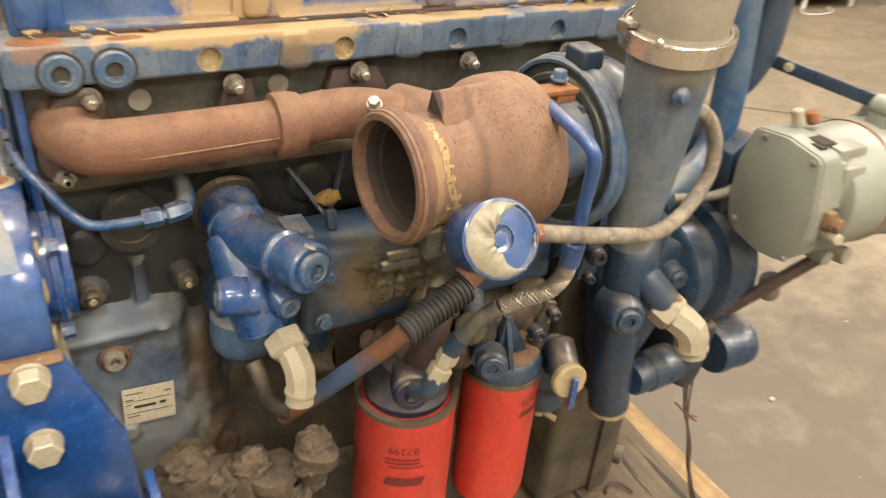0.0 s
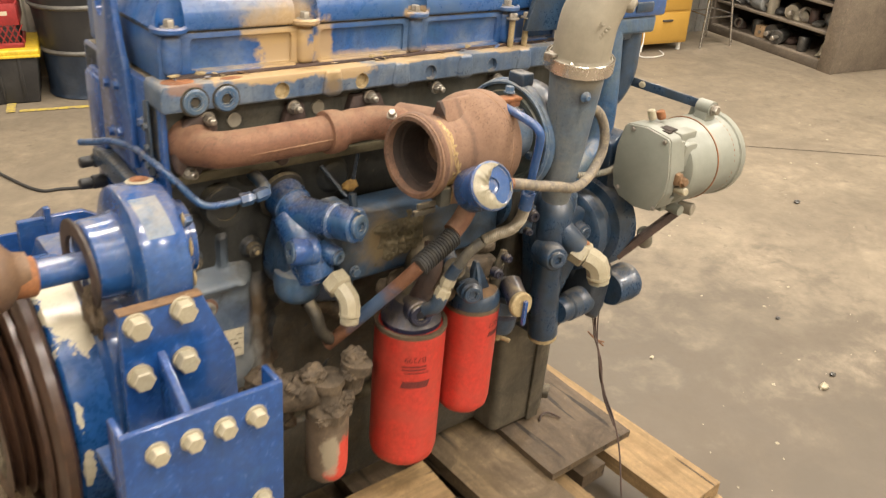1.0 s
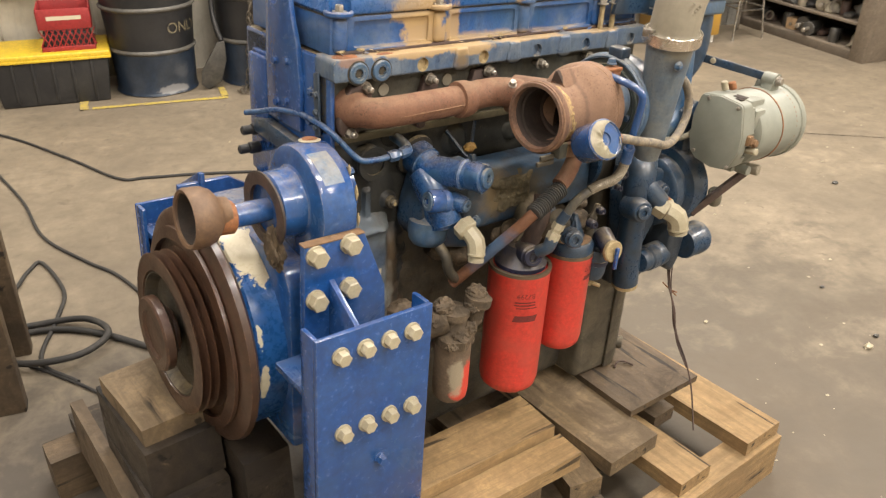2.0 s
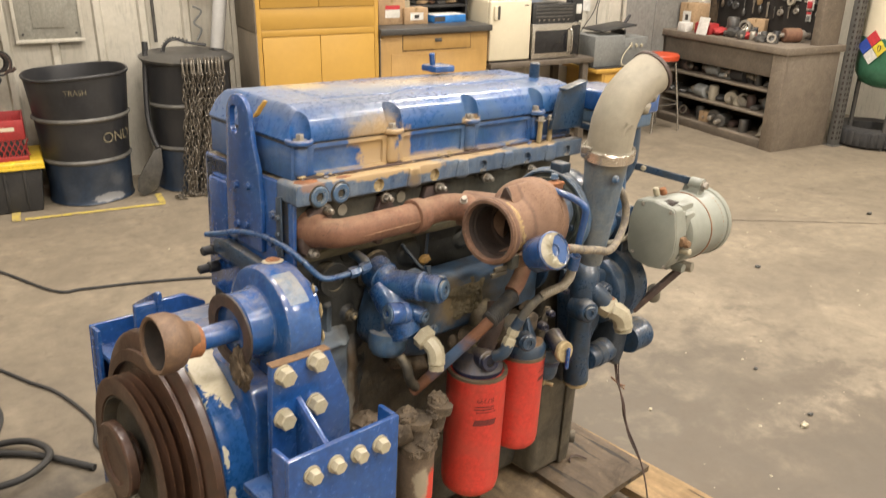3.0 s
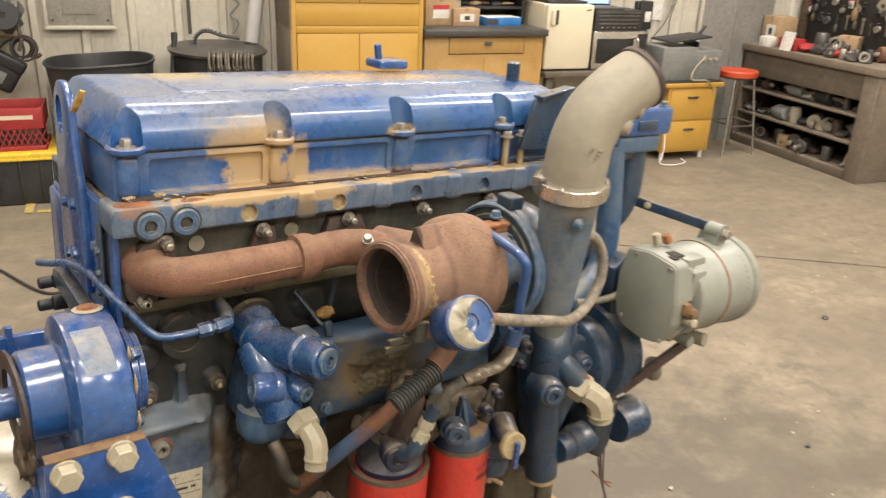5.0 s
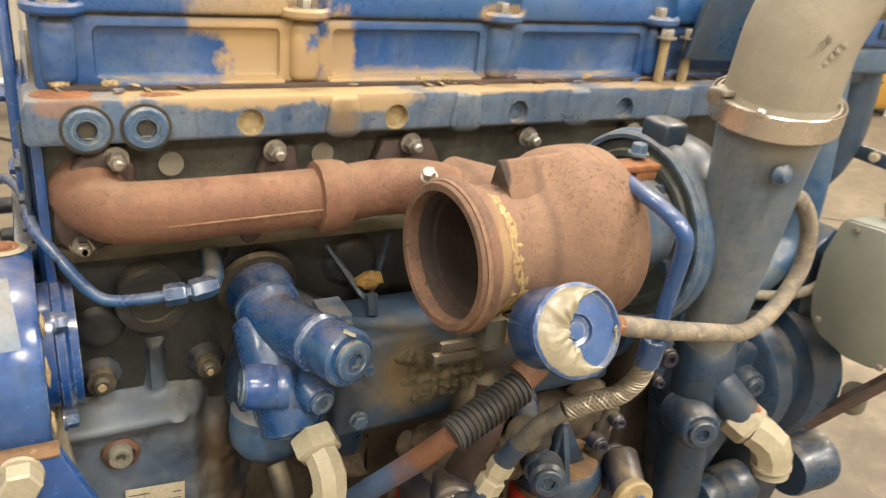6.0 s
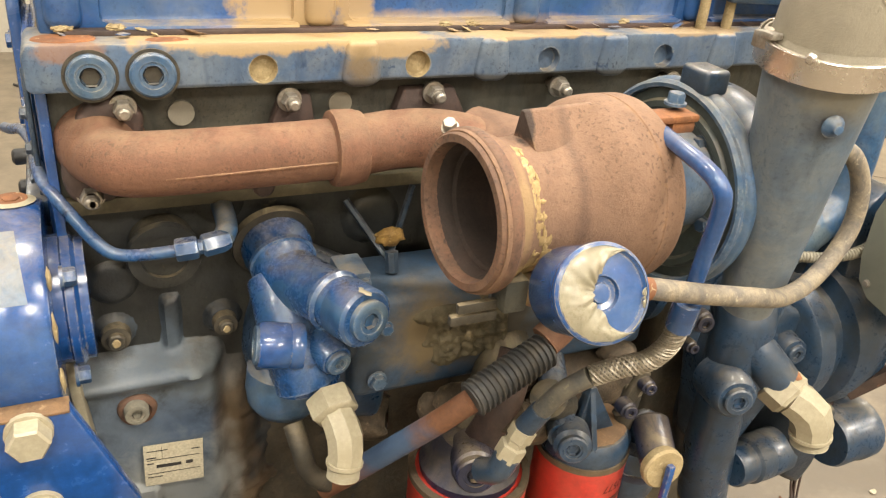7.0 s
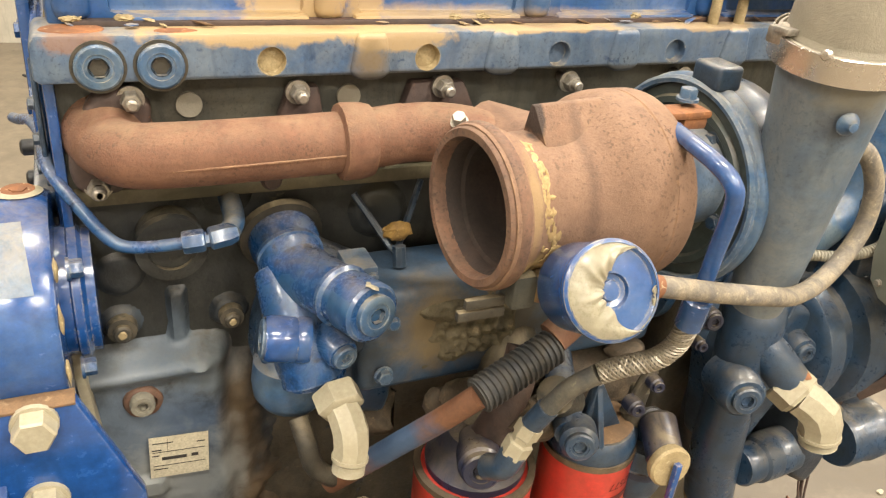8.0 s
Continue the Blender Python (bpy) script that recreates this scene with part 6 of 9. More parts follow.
# small grimy filter
gf = ep("fuel_strainer", lathe([(0, 0), (0.03, 0), (0.038, 0.01), (0.04, 0.03), (0.04, 0.15), (0, 0.15)], (0.005, -0.15, -0.715), (0, 0, 1), 32), surface("grimy_red_can", (0.15, 0.105, 0.07), (0.10, 0.075, 0.05), (0.2, 0.15, 0.1), (0.4, 0.7), (0.6, 0.7), 14, 70, 0.6, 0.85, bump=0.3, stains=[((0.022, -0.188, -0.655), (0.02, 0.03, 0.05), (0.5, 0.05, 0.03), 1.0, 2), ((0.0, -0.188, -0.685), (0.02, 0.03, 0.018), (0.5, 0.05, 0.03), 1.0, 2), ((-0.01, -0.188, -0.64), (0.016, 0.03, 0.05), (0.3, 0.255, 0.18), 0.8, 2)]), label="small strainer can, red paint under grime")
ep("pump_head", lathe([(0, 0), (0.043, 0), (0.044, 0.02), (0.03, 0.035), (0.026, 0.06), (0.034, 0.065), (0.034, 0.08), (0, 0.085)], (0.005, -0.15, -0.57), (0, 0, 1), 26, 0.25, 3), "caked", gf)
ep("pump_body", sweep([(-0.11, -0.07, -0.53), (-0.06, -0.11, -0.525), (-0.01, -0.14, -0.51)], 0.036, 16, 6), "caked", gf)
ep("pump_port", lathe([(0, 0), (0.02, 0), (0.02, 0.04), (0.029, 0.045), (0.029, 0.065), (0, 0.07)], (0.055, -0.15, -0.535), (0.1, -0.1, 1), 16, 0.2, 5), "caked", gf)
for k, (bx, by, bz, s) in enumerate(((0.0, -0.165, -0.545, 0.026), (-0.045, -0.13, -0.505, 0.03), (0.045, -0.16, -0.49, 0.02), (0.03, -0.17, -0.535, 0.018), (-0.09, -0.09, -0.5, 0.034), (-0.02, -0.14, -0.48, 0.024), (0.06, -0.15, -0.465, 0.022), (-0.1, -0.06, -0.56, 0.04), (-0.06, -0.05, -0.62, 0.045), (-0.11, -0.04, -0.66, 0.045), (0.03, -0.15, -0.56, 0.016), (-0.02, -0.175, -0.56, 0.016))):
    ep("caked_lump", blob((bx, by, bz), (s, s * 0.9, s * 0.75), 0.3, k * 3.1, 4), "caked", gf, "dirt-caked transfer pump")

for pts in (((0.06, 0.02, -0.42), (0.1, 0.0, -0.44), (0.14, -0.01, -0.45)),):
    ridge = sweep(pts, lambda t: 0.026 + 0.006 * math.sin(9 * t), 18, 12)
    for v in ridge.verts:
        v.co += noise.noise_vector(v.co * 32) * 0.012
    ep("caked_lump", ridge, "caked", gf)

# water pump side, dark blue cluster
wp = ep("water_pump", lathe([(0, 0), (0.088, 0), (0.096, 0.006), (0.098, 0.03), (0.088, 0.036), (0.086, 0.06), (0.106, 0.066), (0.112, 0.075), (0.112, 0.12), (0.104, 0.13), (0, 0.132)], (0.64, -0.11, -0.36), (1, 0.08, 0), 48), "blue_dark", label="dark blue water pump housing")
ep("pump_pipe", sweep([(0.548, -0.15, -0.262), (0.538, -0.168, -0.278), (0.53, -0.172, -0.31), (0.53, -0.172, -0.36), (0.54, -0.168, -0.42), (0.553, -0.16, -0.49), (0.57, -0.152, -0.55), (0.579, -0.149, -0.588)], lambda t: 0.037 - 0.006 * ramp(0.1, 0.45, t) + 0.003 * ramp(0.5, 0.8, t), 28, 7), "blue_dark", wp)
ep("pipe_collar", lathe([(0, 0), (0.03, 0), (0.033, 0.003), (0.033, 0.016), (0.029, 0.02), (0, 0.02)], (0.579, -0.149, -0.585), (0.15, 0.05, -1), 28), "tan_dust", wp)
ep("pump_dome", lathe([(0, 0), (0.04, 0), (0.042, 0.004), (0.041, 0.02), (0.034, 0.036), (0.018, 0.044), (0, 0.046)], (0.566, -0.135, -0.272), (-0.55, -0.65, 0.3), 30), "blue_dark", wp)
ep("dome_flange", lathe([(0, 0), (0.05, 0), (0.052, 0.003), (0.052, 0.01), (0, 0.012)], (0.58, -0.118, -0.276), (-0.55, -0.65, 0.3), 30), "blue_dark", wp)
for k, aa in enumerate((0.4, 1.5, 5.6)):
    ep("flange_bolt", hexhead(Vector((0.573, -0.126, -0.273)) + basis((-0.55, -0.65, 0.3)) @ Vector((0.045 * math.cos(aa), 0.045 * math.sin(aa), 0)), (-0.55, -0.65, 0.3), 0.008, 0.01), "blue_dark", wp)
ep("pump_web", prism([(0.51, -0.34), (0.54, -0.27), (0.64, -0.33), (0.64, -0.43), (0.6, -0.5), (0.54, -0.5)], "y", -0.165, -0.1, 0.014, 4), "blue_dark", wp)
ep("outlet_pipe", sweep([(0.528, -0.17, -0.29), (0.545, -0.192, -0.308), (0.571, -0.214, -0.341)], 0.0245, 22, 5), "blue_dark", wp)
ep("pump_lug", add(lathe([(0, 0), (0.032, 0), (0.03, 0.03), (0.027, 0.05), (0.023, 0.054), (0, 0.054)], (0.515, -0.172, -0.352), (-0.3, -0.94, 0.08), 30), plug((0.4985, -0.2228, -0.3477), (-0.3, -0.94, 0.08), 0.0175, 0.008)), "blue_dark", wp)
M["pump_dark"] = surface("oily_dark_housing", (0.016, 0.026, 0.042), (0.022, 0.024, 0.024), (0.08, 0.07, 0.045), (0.4, 0.64), (0.68, 0.78), 13, 60, 0.3, 0.62, bump=0.25, mottle=0.6, haze=((0.05, 0.062, 0.075), 0.4), dust=0.45, streak=0.4, pits=0.5)
ep("pump_back", prism([(0.56, -0.24), (0.66, -0.2), (0.78, -0.22), (0.85, -0.34), (0.845, -0.5), (0.8, -0.585), (0.7, -0.655), (0.6, -0.64), (0.56, -0.5)], "y", -0.1, 0.12, 0.022, 4), "pump_dark", wp, "dark oily pump back housing")
for bx, bz in ((0.62, -0.44), (0.66, -0.56), (0.72, -0.4), (0.78, -0.5), (0.6, -0.58)):
    ep("back_bolt", hexhead((bx, -0.1, bz), (0, -1, 0), 0.011, 0.013), "pump_dark", wp)
ep("back_rib", sweep([(0.6, -0.103, -0.38), (0.68, -0.112, -0.46), (0.74, -0.106, -0.56)], 0.016, 12, 5), "pump_dark", wp)
ep("pump_ear", add(prism([(0.56, -0.3), (0.6, -0.275), (0.67, -0.3), (0.665, -0.36), (0.61, -0.37), (0.58, -0.34)], "y", -0.16, -0.13, 0.01, 3), lathe([(0, 0), (0.021, 0), (0.019, 0.024), (0, 0.026)], (0.628, -0.158, -0.336), (-0.1, -1, 0), 24), plug((0.6265, -0.181, -0.336), (-0.1, -1, 0), 0.0135, 0.007)), "blue_dark", wp)
ep("lower_cylinder", lathe([(0, 0), (0.026, 0), (0.029, 0.004), (0.029, 0.03), (0.033, 0.034), (0.034, 0.06), (0.031, 0.062), (0.034, 0.066), (0.034, 0.1), (0, 0.102)], (0.592, -0.17, -0.528), (1, 0.12, -0.04), 32), "blue_dark", wp)
ep("lower_bracket", prism([(0.68, -0.56), (0.72, -0.585), (0.74, -0.55), (0.75, -0.45), (0.69, -0.44)], "y", -0.19, -0.1, 0.012, 3), "pump_dark", wp)
ep("pump_drum", lathe([(0, 0), (0.04, 0), (0.043, 0.006), (0.043, 0.045), (0.046, 0.049), (0.046, 0.07), (0.04, 0.076), (0, 0.08)], (0.752, -0.18, -0.512), (1, 0.05, 0.03), 36), "blue_dark", wp)
ep("tie_rod", sweep([(0.66, -0.12, -0.44), (0.72, -0.15, -0.45), (0.774, -0.15, -0.472)], 0.011, 12, 3), "rust_dark", wp)
ep("support_body", prism([(0.5, -0.14), (0.66, -0.14), (0.70, -0.5), (0.68, -0.63), (0.53, -0.6), (0.5, -0.5)], "y", -0.075, 0.05, 0.018, 3), "grime", wp)
CON = [(0.78, -0.16, -0.12), (0.745, -0.165, -0.165), (0.71, -0.17, -0.2), (0.66, -0.165, -0.21), (0.61, -0.15, -0.21)]
ep("spiral_conduit", sweep(CON, 0.006, 12, 6), "dust_grey", wp)
cpath = glide(CON, 12)
for q0, q1 in zip(cpath, cpath[1:]):
    ep("conduit_ring", lathe([(0.0055, -0.0014), (0.0074, 0), (0.0055, 0.0014), (0.0055, -0.0014)], q0, q1 - q0, 12), "dust_grey", wp)
el2 = plated_elbow((0.568, -0.207, -0.345), (0.35, -0.75, -0.35), (0.599, -0.252, -0.367), (0.604, -0.258, -0.414), 0.0285, 0.03, 0.0245, 0.012, "cream plated hex elbow fitting, rust on one flat")
ep("rusty_flat", lathe([(0, 0), (0.0095, 0), (0.008, 0.0009), (0, 0.001)], (0.578, -0.2255, -0.3255), (0.1, -0.35, 0.93), 18, 0.25, 3), "rust_orange", el2)
# filler with the tan cap
fill = ep("oil_filler", rod((0.43, -0.165, -0.405), (0.412, -0.215, -0.428), 0.0225, 22, 0.004), "navy", label="oil filler with a tan cap and blue lever")
ep("filler_cap", lathe([(0, 0), (0.0255, 0), (0.0265, 0.003), (0.0265, 0.01), (0.024, 0.013), (0.01, 0.0125), (0, 0.0125)], (0.412, -0.215, -0.428), (-0.1, -0.99, 0.1), 30, 0.02, 2), "tan_dust", fill, "tan filler cap")
ep("lever", box((0.4065, -0.239, -0.468), (0.4155, -0.231, -0.413), 0.002), "blue", fill, "blue lever")
ep("filler_neck", rod((0.43, -0.165, -0.41), (0.44, -0.12, -0.5), 0.02, 16, 0.004), "blue_dark", fill)
ep("filler_body", lathe([(0, 0), (0.018, 0.0), (0.03, 0.008), (0.034, 0.022), (0.034, 0.075), (0.03, 0.085), (0, 0.088)], (0.425, -0.155, -0.53), (0.02, -0.05, 1), 30), "blue_dark", fill)
ep("body_band", lathe([(0.033, 0), (0.0365, 0.002), (0.0365, 0.012), (0.033, 0.014), (0.033, 0)], (0.426, -0.157, -0.485), (0.02, -0.05, 1), 30), "navy", fill)
ep("drain_cock", add(rod((0.425, -0.155, -0.53), (0.425, -0.155, -0.552), 0.009, 12, 0.002), rod((0.425, -0.15, -0.545), (0.44, -0.18, -0.548), 0.005, 10, 0.001)), "tan_dust", fill)
wire = ep("loose_wires", sweep([(0.745, -0.16, -0.57), (0.742, -0.17, -0.61), (0.735, -0.18, -0.635), (0.74, -0.2, -0.68), (0.742, -0.22, -0.75), (0.75, -0.27, -0.83), (0.745, -0.31, -0.9), (0.72, -0.36, -1.0)], 0.0024, 6, 6), "rust_dark", label="twisted thin brown wires hanging down")
for k in range(3):
    ep("wire_strand", sweep([(0.73 + 0.012 * k, -0.165, -0.55), (0.73 + 0.01 * k, -0.17, -0.59), (0.737 + 0.004 * k, -0.182, -0.64), (0.743 - 0.004 * k, -0.21, -0.7), (0.74 + 0.004 * k, -0.235, -0.78), (0.748, -0.28, -0.85)], 0.0018, 6, 5), "rust_dark", wire)
ep("wire_twist", add(*[sweep([(0.72, -0.17, -0.625), (0.738, -0.183, -0.645), (0.765, -0.19, -0.66 - 0.01 * k)], 0.002, 6, 3) for k in range(2)]), "rust", wire)

# front drive: upper drum, shaft and yoke
DY, DZ = 0.02, -0.245
drum = ep("drive_housing", lathe([(0, 0), (0.1, 0), (0.112, 0.004), (0.115, 0.01), (0.115, 0.07), (0.112, 0.075), (0, 0.078)], (-0.285, DY, DZ), (1, 0, 0), 52), "blue", label="glossy blue round drive housing")
ep("front_boss", lathe([(0, 0), (0.062, 0), (0.066, 0.004), (0.068, 0.05), (0.075, 0.055), (0, 0.055)], (-0.338, DY, DZ + 0.005), (1, 0, 0), 40), "blue", drum)
ep("rear_boss", lathe([(0, 0), (0.066, 0), (0.066, 0.012), (0.07, 0.014), (0.07, 0.022), (0.064, 0.026), (0.064, 0.034), (0, 0.034)], (-0.212, DY + 0.0, DZ + 0.012), (1, 0, 0), 44), "blue", drum)
for k in range(4):
    aa = 0.8 + k * 1.57
    ep("boss_bolt", hexhead((-0.2, DY + 0.08 * math.cos(aa), DZ + 0.012 + 0.08 * math.sin(aa)), (1, 0, 0), 0.009, 0.014), "blue_worn", drum)
for k, aa in enumerate((2.35, 2.75, 3.2, 3.6)):
    ep("edge_chip", blob((-0.2075, DY + 0.1135 * math.cos(aa), DZ + 0.1135 * math.sin(aa)), (0.0022, 0.005, 0.012 + 0.004 * (k % 2)), 0.5, k * 2.1, 2), "tan_dust", drum, "tan paint chip")
ep("top_bolt", add(rod((-0.235, DY + 0.02, DZ + 0.11), (-0.235, DY + 0.02, DZ + 0.117), 0.015, 20), hexhead((-0.235, DY + 0.02, DZ + 0.1165), (0, 0, 1), 0.008, 0.002)), "rust_orange", drum)
ep("bolt_patch", lathe([(0.015, 0), (0.022, 0.001), (0.015, 0.003), (0.015, 0)], (-0.235, DY + 0.02, DZ + 0.1135), (0, 0.1, 1), 20), "cream", drum)
# pale patch on the drum's curve, a reflection put in as colour
lab = bmesh.new()
row = []
for i in range(7):
    a = math.radians(108 + i * 6.2)
    row.append([lab.verts.new((x, DY + 0.1154 * math.cos(a), DZ + 0.1154 * math.sin(a))) for x in (-0.274 + 0.001 * i, -0.232 + 0.001 * i)])
for p, q in zip(row, row[1:]):
    lab.faces.new((p[0], p[1], q[1], q[0]))
ep("painted_sheen", lab, "blue_pale", drum, "pale patch painting the sheen on the drum")
ep("rusty_ring", lathe([(0.05, 0), (0.072, 0), (0.074, 0.003), (0.072, 0.007), (0.05, 0.007), (0.05, 0)], (-0.348, DY, DZ), (1, 0.05, 0.03), 40), "rust_dark", drum)
ep("ring_edge", lathe([(0.0705, 0.0), (0.0755, 0.001), (0.0755, 0.005), (0.0705, 0.007), (0.0705, 0.0)], (-0.348, DY, DZ), (1, 0.05, 0.03), 40), "yoke", drum)
shaft = ep("drive_shaft", rod((-0.46, DY, DZ), (-0.33, DY, DZ), 0.023, 24, 0.003), "blue", drum, "blue stub shaft")
YO = Vector((-0.482, DY, DZ + 0.014))
yoke = ep("shaft_yoke", lathe([(0.0, 0.03), (0.036, 0.028), (0.0445, 0.016), (0.0475, -0.016), (0.0535, -0.018), (0.0565, -0.012), (0.056, 0.014), (0.05, 0.03), (0.038, 0.04), (0.032, 0.046), (0.03, 0.062), (0, 0.062)], YO, (1, 0, -0.06), 44, 0.02, 4), "yoke_rust", label="rusty hollow shaft yoke")
# near-black lining, darker than the yoke's outer face
ep("yoke_bore", lathe([(0, 0.0285), (0.036, 0.0265), (0.0438, 0.0155), (0.0468, -0.012), (0.0455, -0.012), (0.0425, 0.014), (0.035, 0.025), (0, 0.027)], YO, (1, 0, -0.06), 40), "opening_dark", yoke, "dark inside of the yoke")
ep("yoke_collar", rod((-0.448, DY, DZ + 0.004), (-0.41, DY, DZ), 0.0315, 24, 0.003), "rust_orange", yoke)
ep("dirt_lump", blob((-0.342, DY - 0.03, DZ - 0.07), (0.012, 0.03, 0.04), 0.5, 2, 4), "caked", drum, "oily dirt below the shaft")

# pulley and damper on the crank axis
KY, KZ = 0.2, -0.57
pul = ep("crank_damper", lathe([(0, 0), (0.19, 0), (0.25, 0.004), (0.261, 0.011), (0.263, 0.024), (0.255, 0.031), (0, 0.031)], (-0.437, KY, KZ), (1, 0, 0), 64), "pulley", label="large rusty crankshaft damper")
prof = [(0, 0.034), (0.128, 0.034), (0.14, 0.002), (0.165, 0.0)]
for k in range(3):
    prof += [(0.178, 0.004 + k * 0.018), (0.155, 0.012 + k * 0.018)]
prof += [(0.18, 0.058), (0.18, 0.064), (0, 0.064)]
ep("belt_pulley", lathe(prof, (-0.496, KY, KZ), (1, 0, 0), 64), "pulley", pul, "grooved rusty belt pulley")
# dark floor set into the dished front, darker than the rim
ep("dish_floor", lathe([(0, 0.0), (0.126, 0.0), (0.13, -0.012), (0.137, -0.028), (0.134, -0.028), (0.124, -0.004), (0, -0.004)], (-0.463, KY, KZ), (1, 0, 0), 48), "grime", pul, "black recess in the pulley's front")
ep("pulley_step", lathe([(0.2, 0), (0.225, 0.004), (0.225, 0.012), (0.2, 0.016), (0.2, 0)], (-0.45, KY, KZ), (1, 0, 0), 64), "pulley", pul)
ep("hub_shaft", rod((-0.515, KY, KZ + 0.01), (-0.48, KY, KZ + 0.01), 0.05, 32, 0.003), "pulley", pul)
ep("hub_flange", lathe([(0, 0.006), (0.05, 0.006), (0.055, 0), (0.078, 0), (0.082, 0.004), (0.082, 0.02), (0.07, 0.028), (0, 0.03)], (-0.525, KY, KZ + 0.01), (1, 0, 0), 44), "pulley", pul)
M["shell"] = surface("shell_paint", (0.012, 0.072, 0.235), (0.022, 0.085, 0.2), (0.1, 0.13, 0.17), (0.5, 0.8), (0.7, 0.76), 6, 24, 0.22, 0.4, bump=0.05,
                     stains=[((-0.355, 0.06, -0.36), (0.06, 0.12, 0.045), (0.5, 0.445, 0.32), 1.0, 1), ((-0.388, -0.045, -0.6), (0.01, 0.05, 0.04), (0.48, 0.44, 0.33), 1.0, 1), ((-0.388, 0.0, -0.5), (0.009, 0.05, 0.03), (0.48, 0.44, 0.33), 1.0, 1)])
shell = ep("front_shell", lathe([(0, 0), (0.235, 0), (0.24, 0.006), (0.24, 0.076), (0, 0.076)], (-0.4, KY, KZ), (1, 0, 0), 64), "shell", label="blue front housing ring, cream paint chipped")
ep("front_body", prism([(-0.05, -0.78), (0.44, -0.78), (0.44, -0.42), (0.36, -0.34), (0.06, -0.34), (-0.03, -0.36), (-0.05, -0.4)], "x", -0.335, -0.2, 0.01), "blue", shell)


# front supports: bolted plate, gusset and channel, one each side
def support(mirror):
    def f(y):
        return 2 * KY - y if mirror else y

    def bx(a, b, bev=0.003):
        ya, yb = sorted((f(a[1]), f(b[1])))
        return box((a[0], ya, a[2]), (b[0], yb, b[2]), bev)

    out = -1 if not mirror else 1
    top, shoulder = (-0.272, -0.376) if not mirror else (-0.37, -0.46)
    coat = 'blue_deep'
    sup = ep("front_support", prism([(-0.335, top), (-0.205, top), (-0.155, -0.4), (-0.15, -0.52), (-0.34, -0.52)], "y", *sorted((f(-0.113), f(-0.095))), 0.003), "blue_deep", label="blue bolted front support bracket")
    for px, pz in ((-0.312, -0.293), (-0.24, -0.286), (-0.314, -0.385), (-0.242, -0.378)) if not mirror else ():
        ep("plate_bolt", hexhead((px, f(-0.113), pz), (0, out, 0), 0.0185, 0.024, 1.1), "cream", sup, "cream painted bolt")
    if not mirror:
        ep("paint_edge", bx((-0.335, -0.1145, -0.2735), (-0.205, -0.092, -0.2705), 0.0008), "tan_brown", sup)
    ep("gusset", prism([(f(-0.085), -0.345), (f(-0.1), -0.345), (f(-0.245), -0.43), (f(-0.245), -0.52), (f(-0.085), -0.52)], "x", -0.284, -0.272, 0.002), coat, sup)
    ep("shelf", bx((-0.385, -0.245, -0.535), (-0.15, -0.08, -0.52), 0.002), coat, sup)
    ep("channel_web", bx((-0.394, -0.255, -0.93), (-0.143, -0.243, shoulder), 0.003), coat, sup)
    for x0 in (-0.394, -0.153):
        ep("channel_flange", bx((x0, -0.244, -0.93), (x0 + 0.01, -0.2, shoulder), 0.002), coat, sup)
    for i in range(4):
        for pz, r in ((-0.419, 0.0145), (-0.591, 0.0145)) if not mirror else ():
            cx = (-0.346 if pz > -0.5 else -0.34) + i * 0.0515
            ep("channel_bolt", hexhead((cx, f(-0.255), pz), (0, out, 0), r, 0.02, 1.2), "cream", sup, "cream painted bolt")
    ep("small_bolt", hexhead((-0.255, f(-0.255), -0.693), (0, out, 0), 0.011, 0.018, 1.2), coat, sup)
    return sup


support(False)
support(True)

# ---- timber under the engine ----
def timber(name, a, b, material, label, turn=0.0, group="", bev=0.004, cat="board"):
    """A length of timber with slightly uneven faces."""
    bm = box((-(b[0] - a[0]) / 2, -(b[1] - a[1]) / 2, 0), ((b[0] - a[0]) / 2, (b[1] - a[1]) / 2, b[2] - a[2]), 0)
    bmesh.ops.subdivide_edges(bm, edges=bm.edges[:], cuts=5, use_grid_fill=True)
    s = (a[0] + a[1]) * 7
    for v in bm.verts:
        k = noise.noise_vector(v.co * 9 + Vector((s, 0, 0)))
        v.co += Vector((k.x, k.y, k.z * 0.5 if v.co.z > 0.001 else 0)) * 0.003
    if b[0] - a[0] > b[1] - a[1]:
        material += "_x"
    return solo(name, bm, material, pose((a[0] + b[0]) / 2, (a[1] + b[1]) / 2, a[2], 0, 0, turn), label, cat, group, smooth=25)


timber("timber_runner", (-0.75, -0.45, 0.0), (1.01, -0.36, 0.145), "wood", "pale rough pine runner on the floor", 0, "pallet timbers")
timber("timber_runner", (-0.75, 0.18, 0.0), (1.0, 0.28, 0.145), "wood_dark", "oily pine runner on the floor", 0, "pallet timbers")
timber("timber_runner", (-0.75, 0.72, 0.0), (1.0, 0.82, 0.145), "wood_dark", "oily pine runner on the floor", 0, "pallet timbers")
for x0, x1, mat, lab, y0 in ((0.845, 1.005, "wood", "pale pine plank with a stained end", -0.435), (0.56, 0.69, "wood", "pale pine plank under the engine", -0.42), (0.72, 0.81, "wood_dark", "dark oily plank under the engine", -0.2),
                             (0.2, 0.36, "wood_dark", "dark oily plank under the engine", -0.4), (-0.02, 0.14, "wood_grey", "grey oily plank under the engine", -0.42), (-0.42, -0.16, "wood_black", "blackened plank under the engine", -0.34), (-0.66, -0.5, "wood_black", "blackened plank under the engine", -0.2)):
    timber("timber_plank", (x0, y0, 0.145), (x1, 0.85, 0.19), mat, lab, 0, "pallet timbers")
timber("timber_plank", (0.386, -0.312, 0.238), (0.572, 0.6, 0.285), "wood_grey", "grey oily plank under the plywood", 0, "pallet timbers")
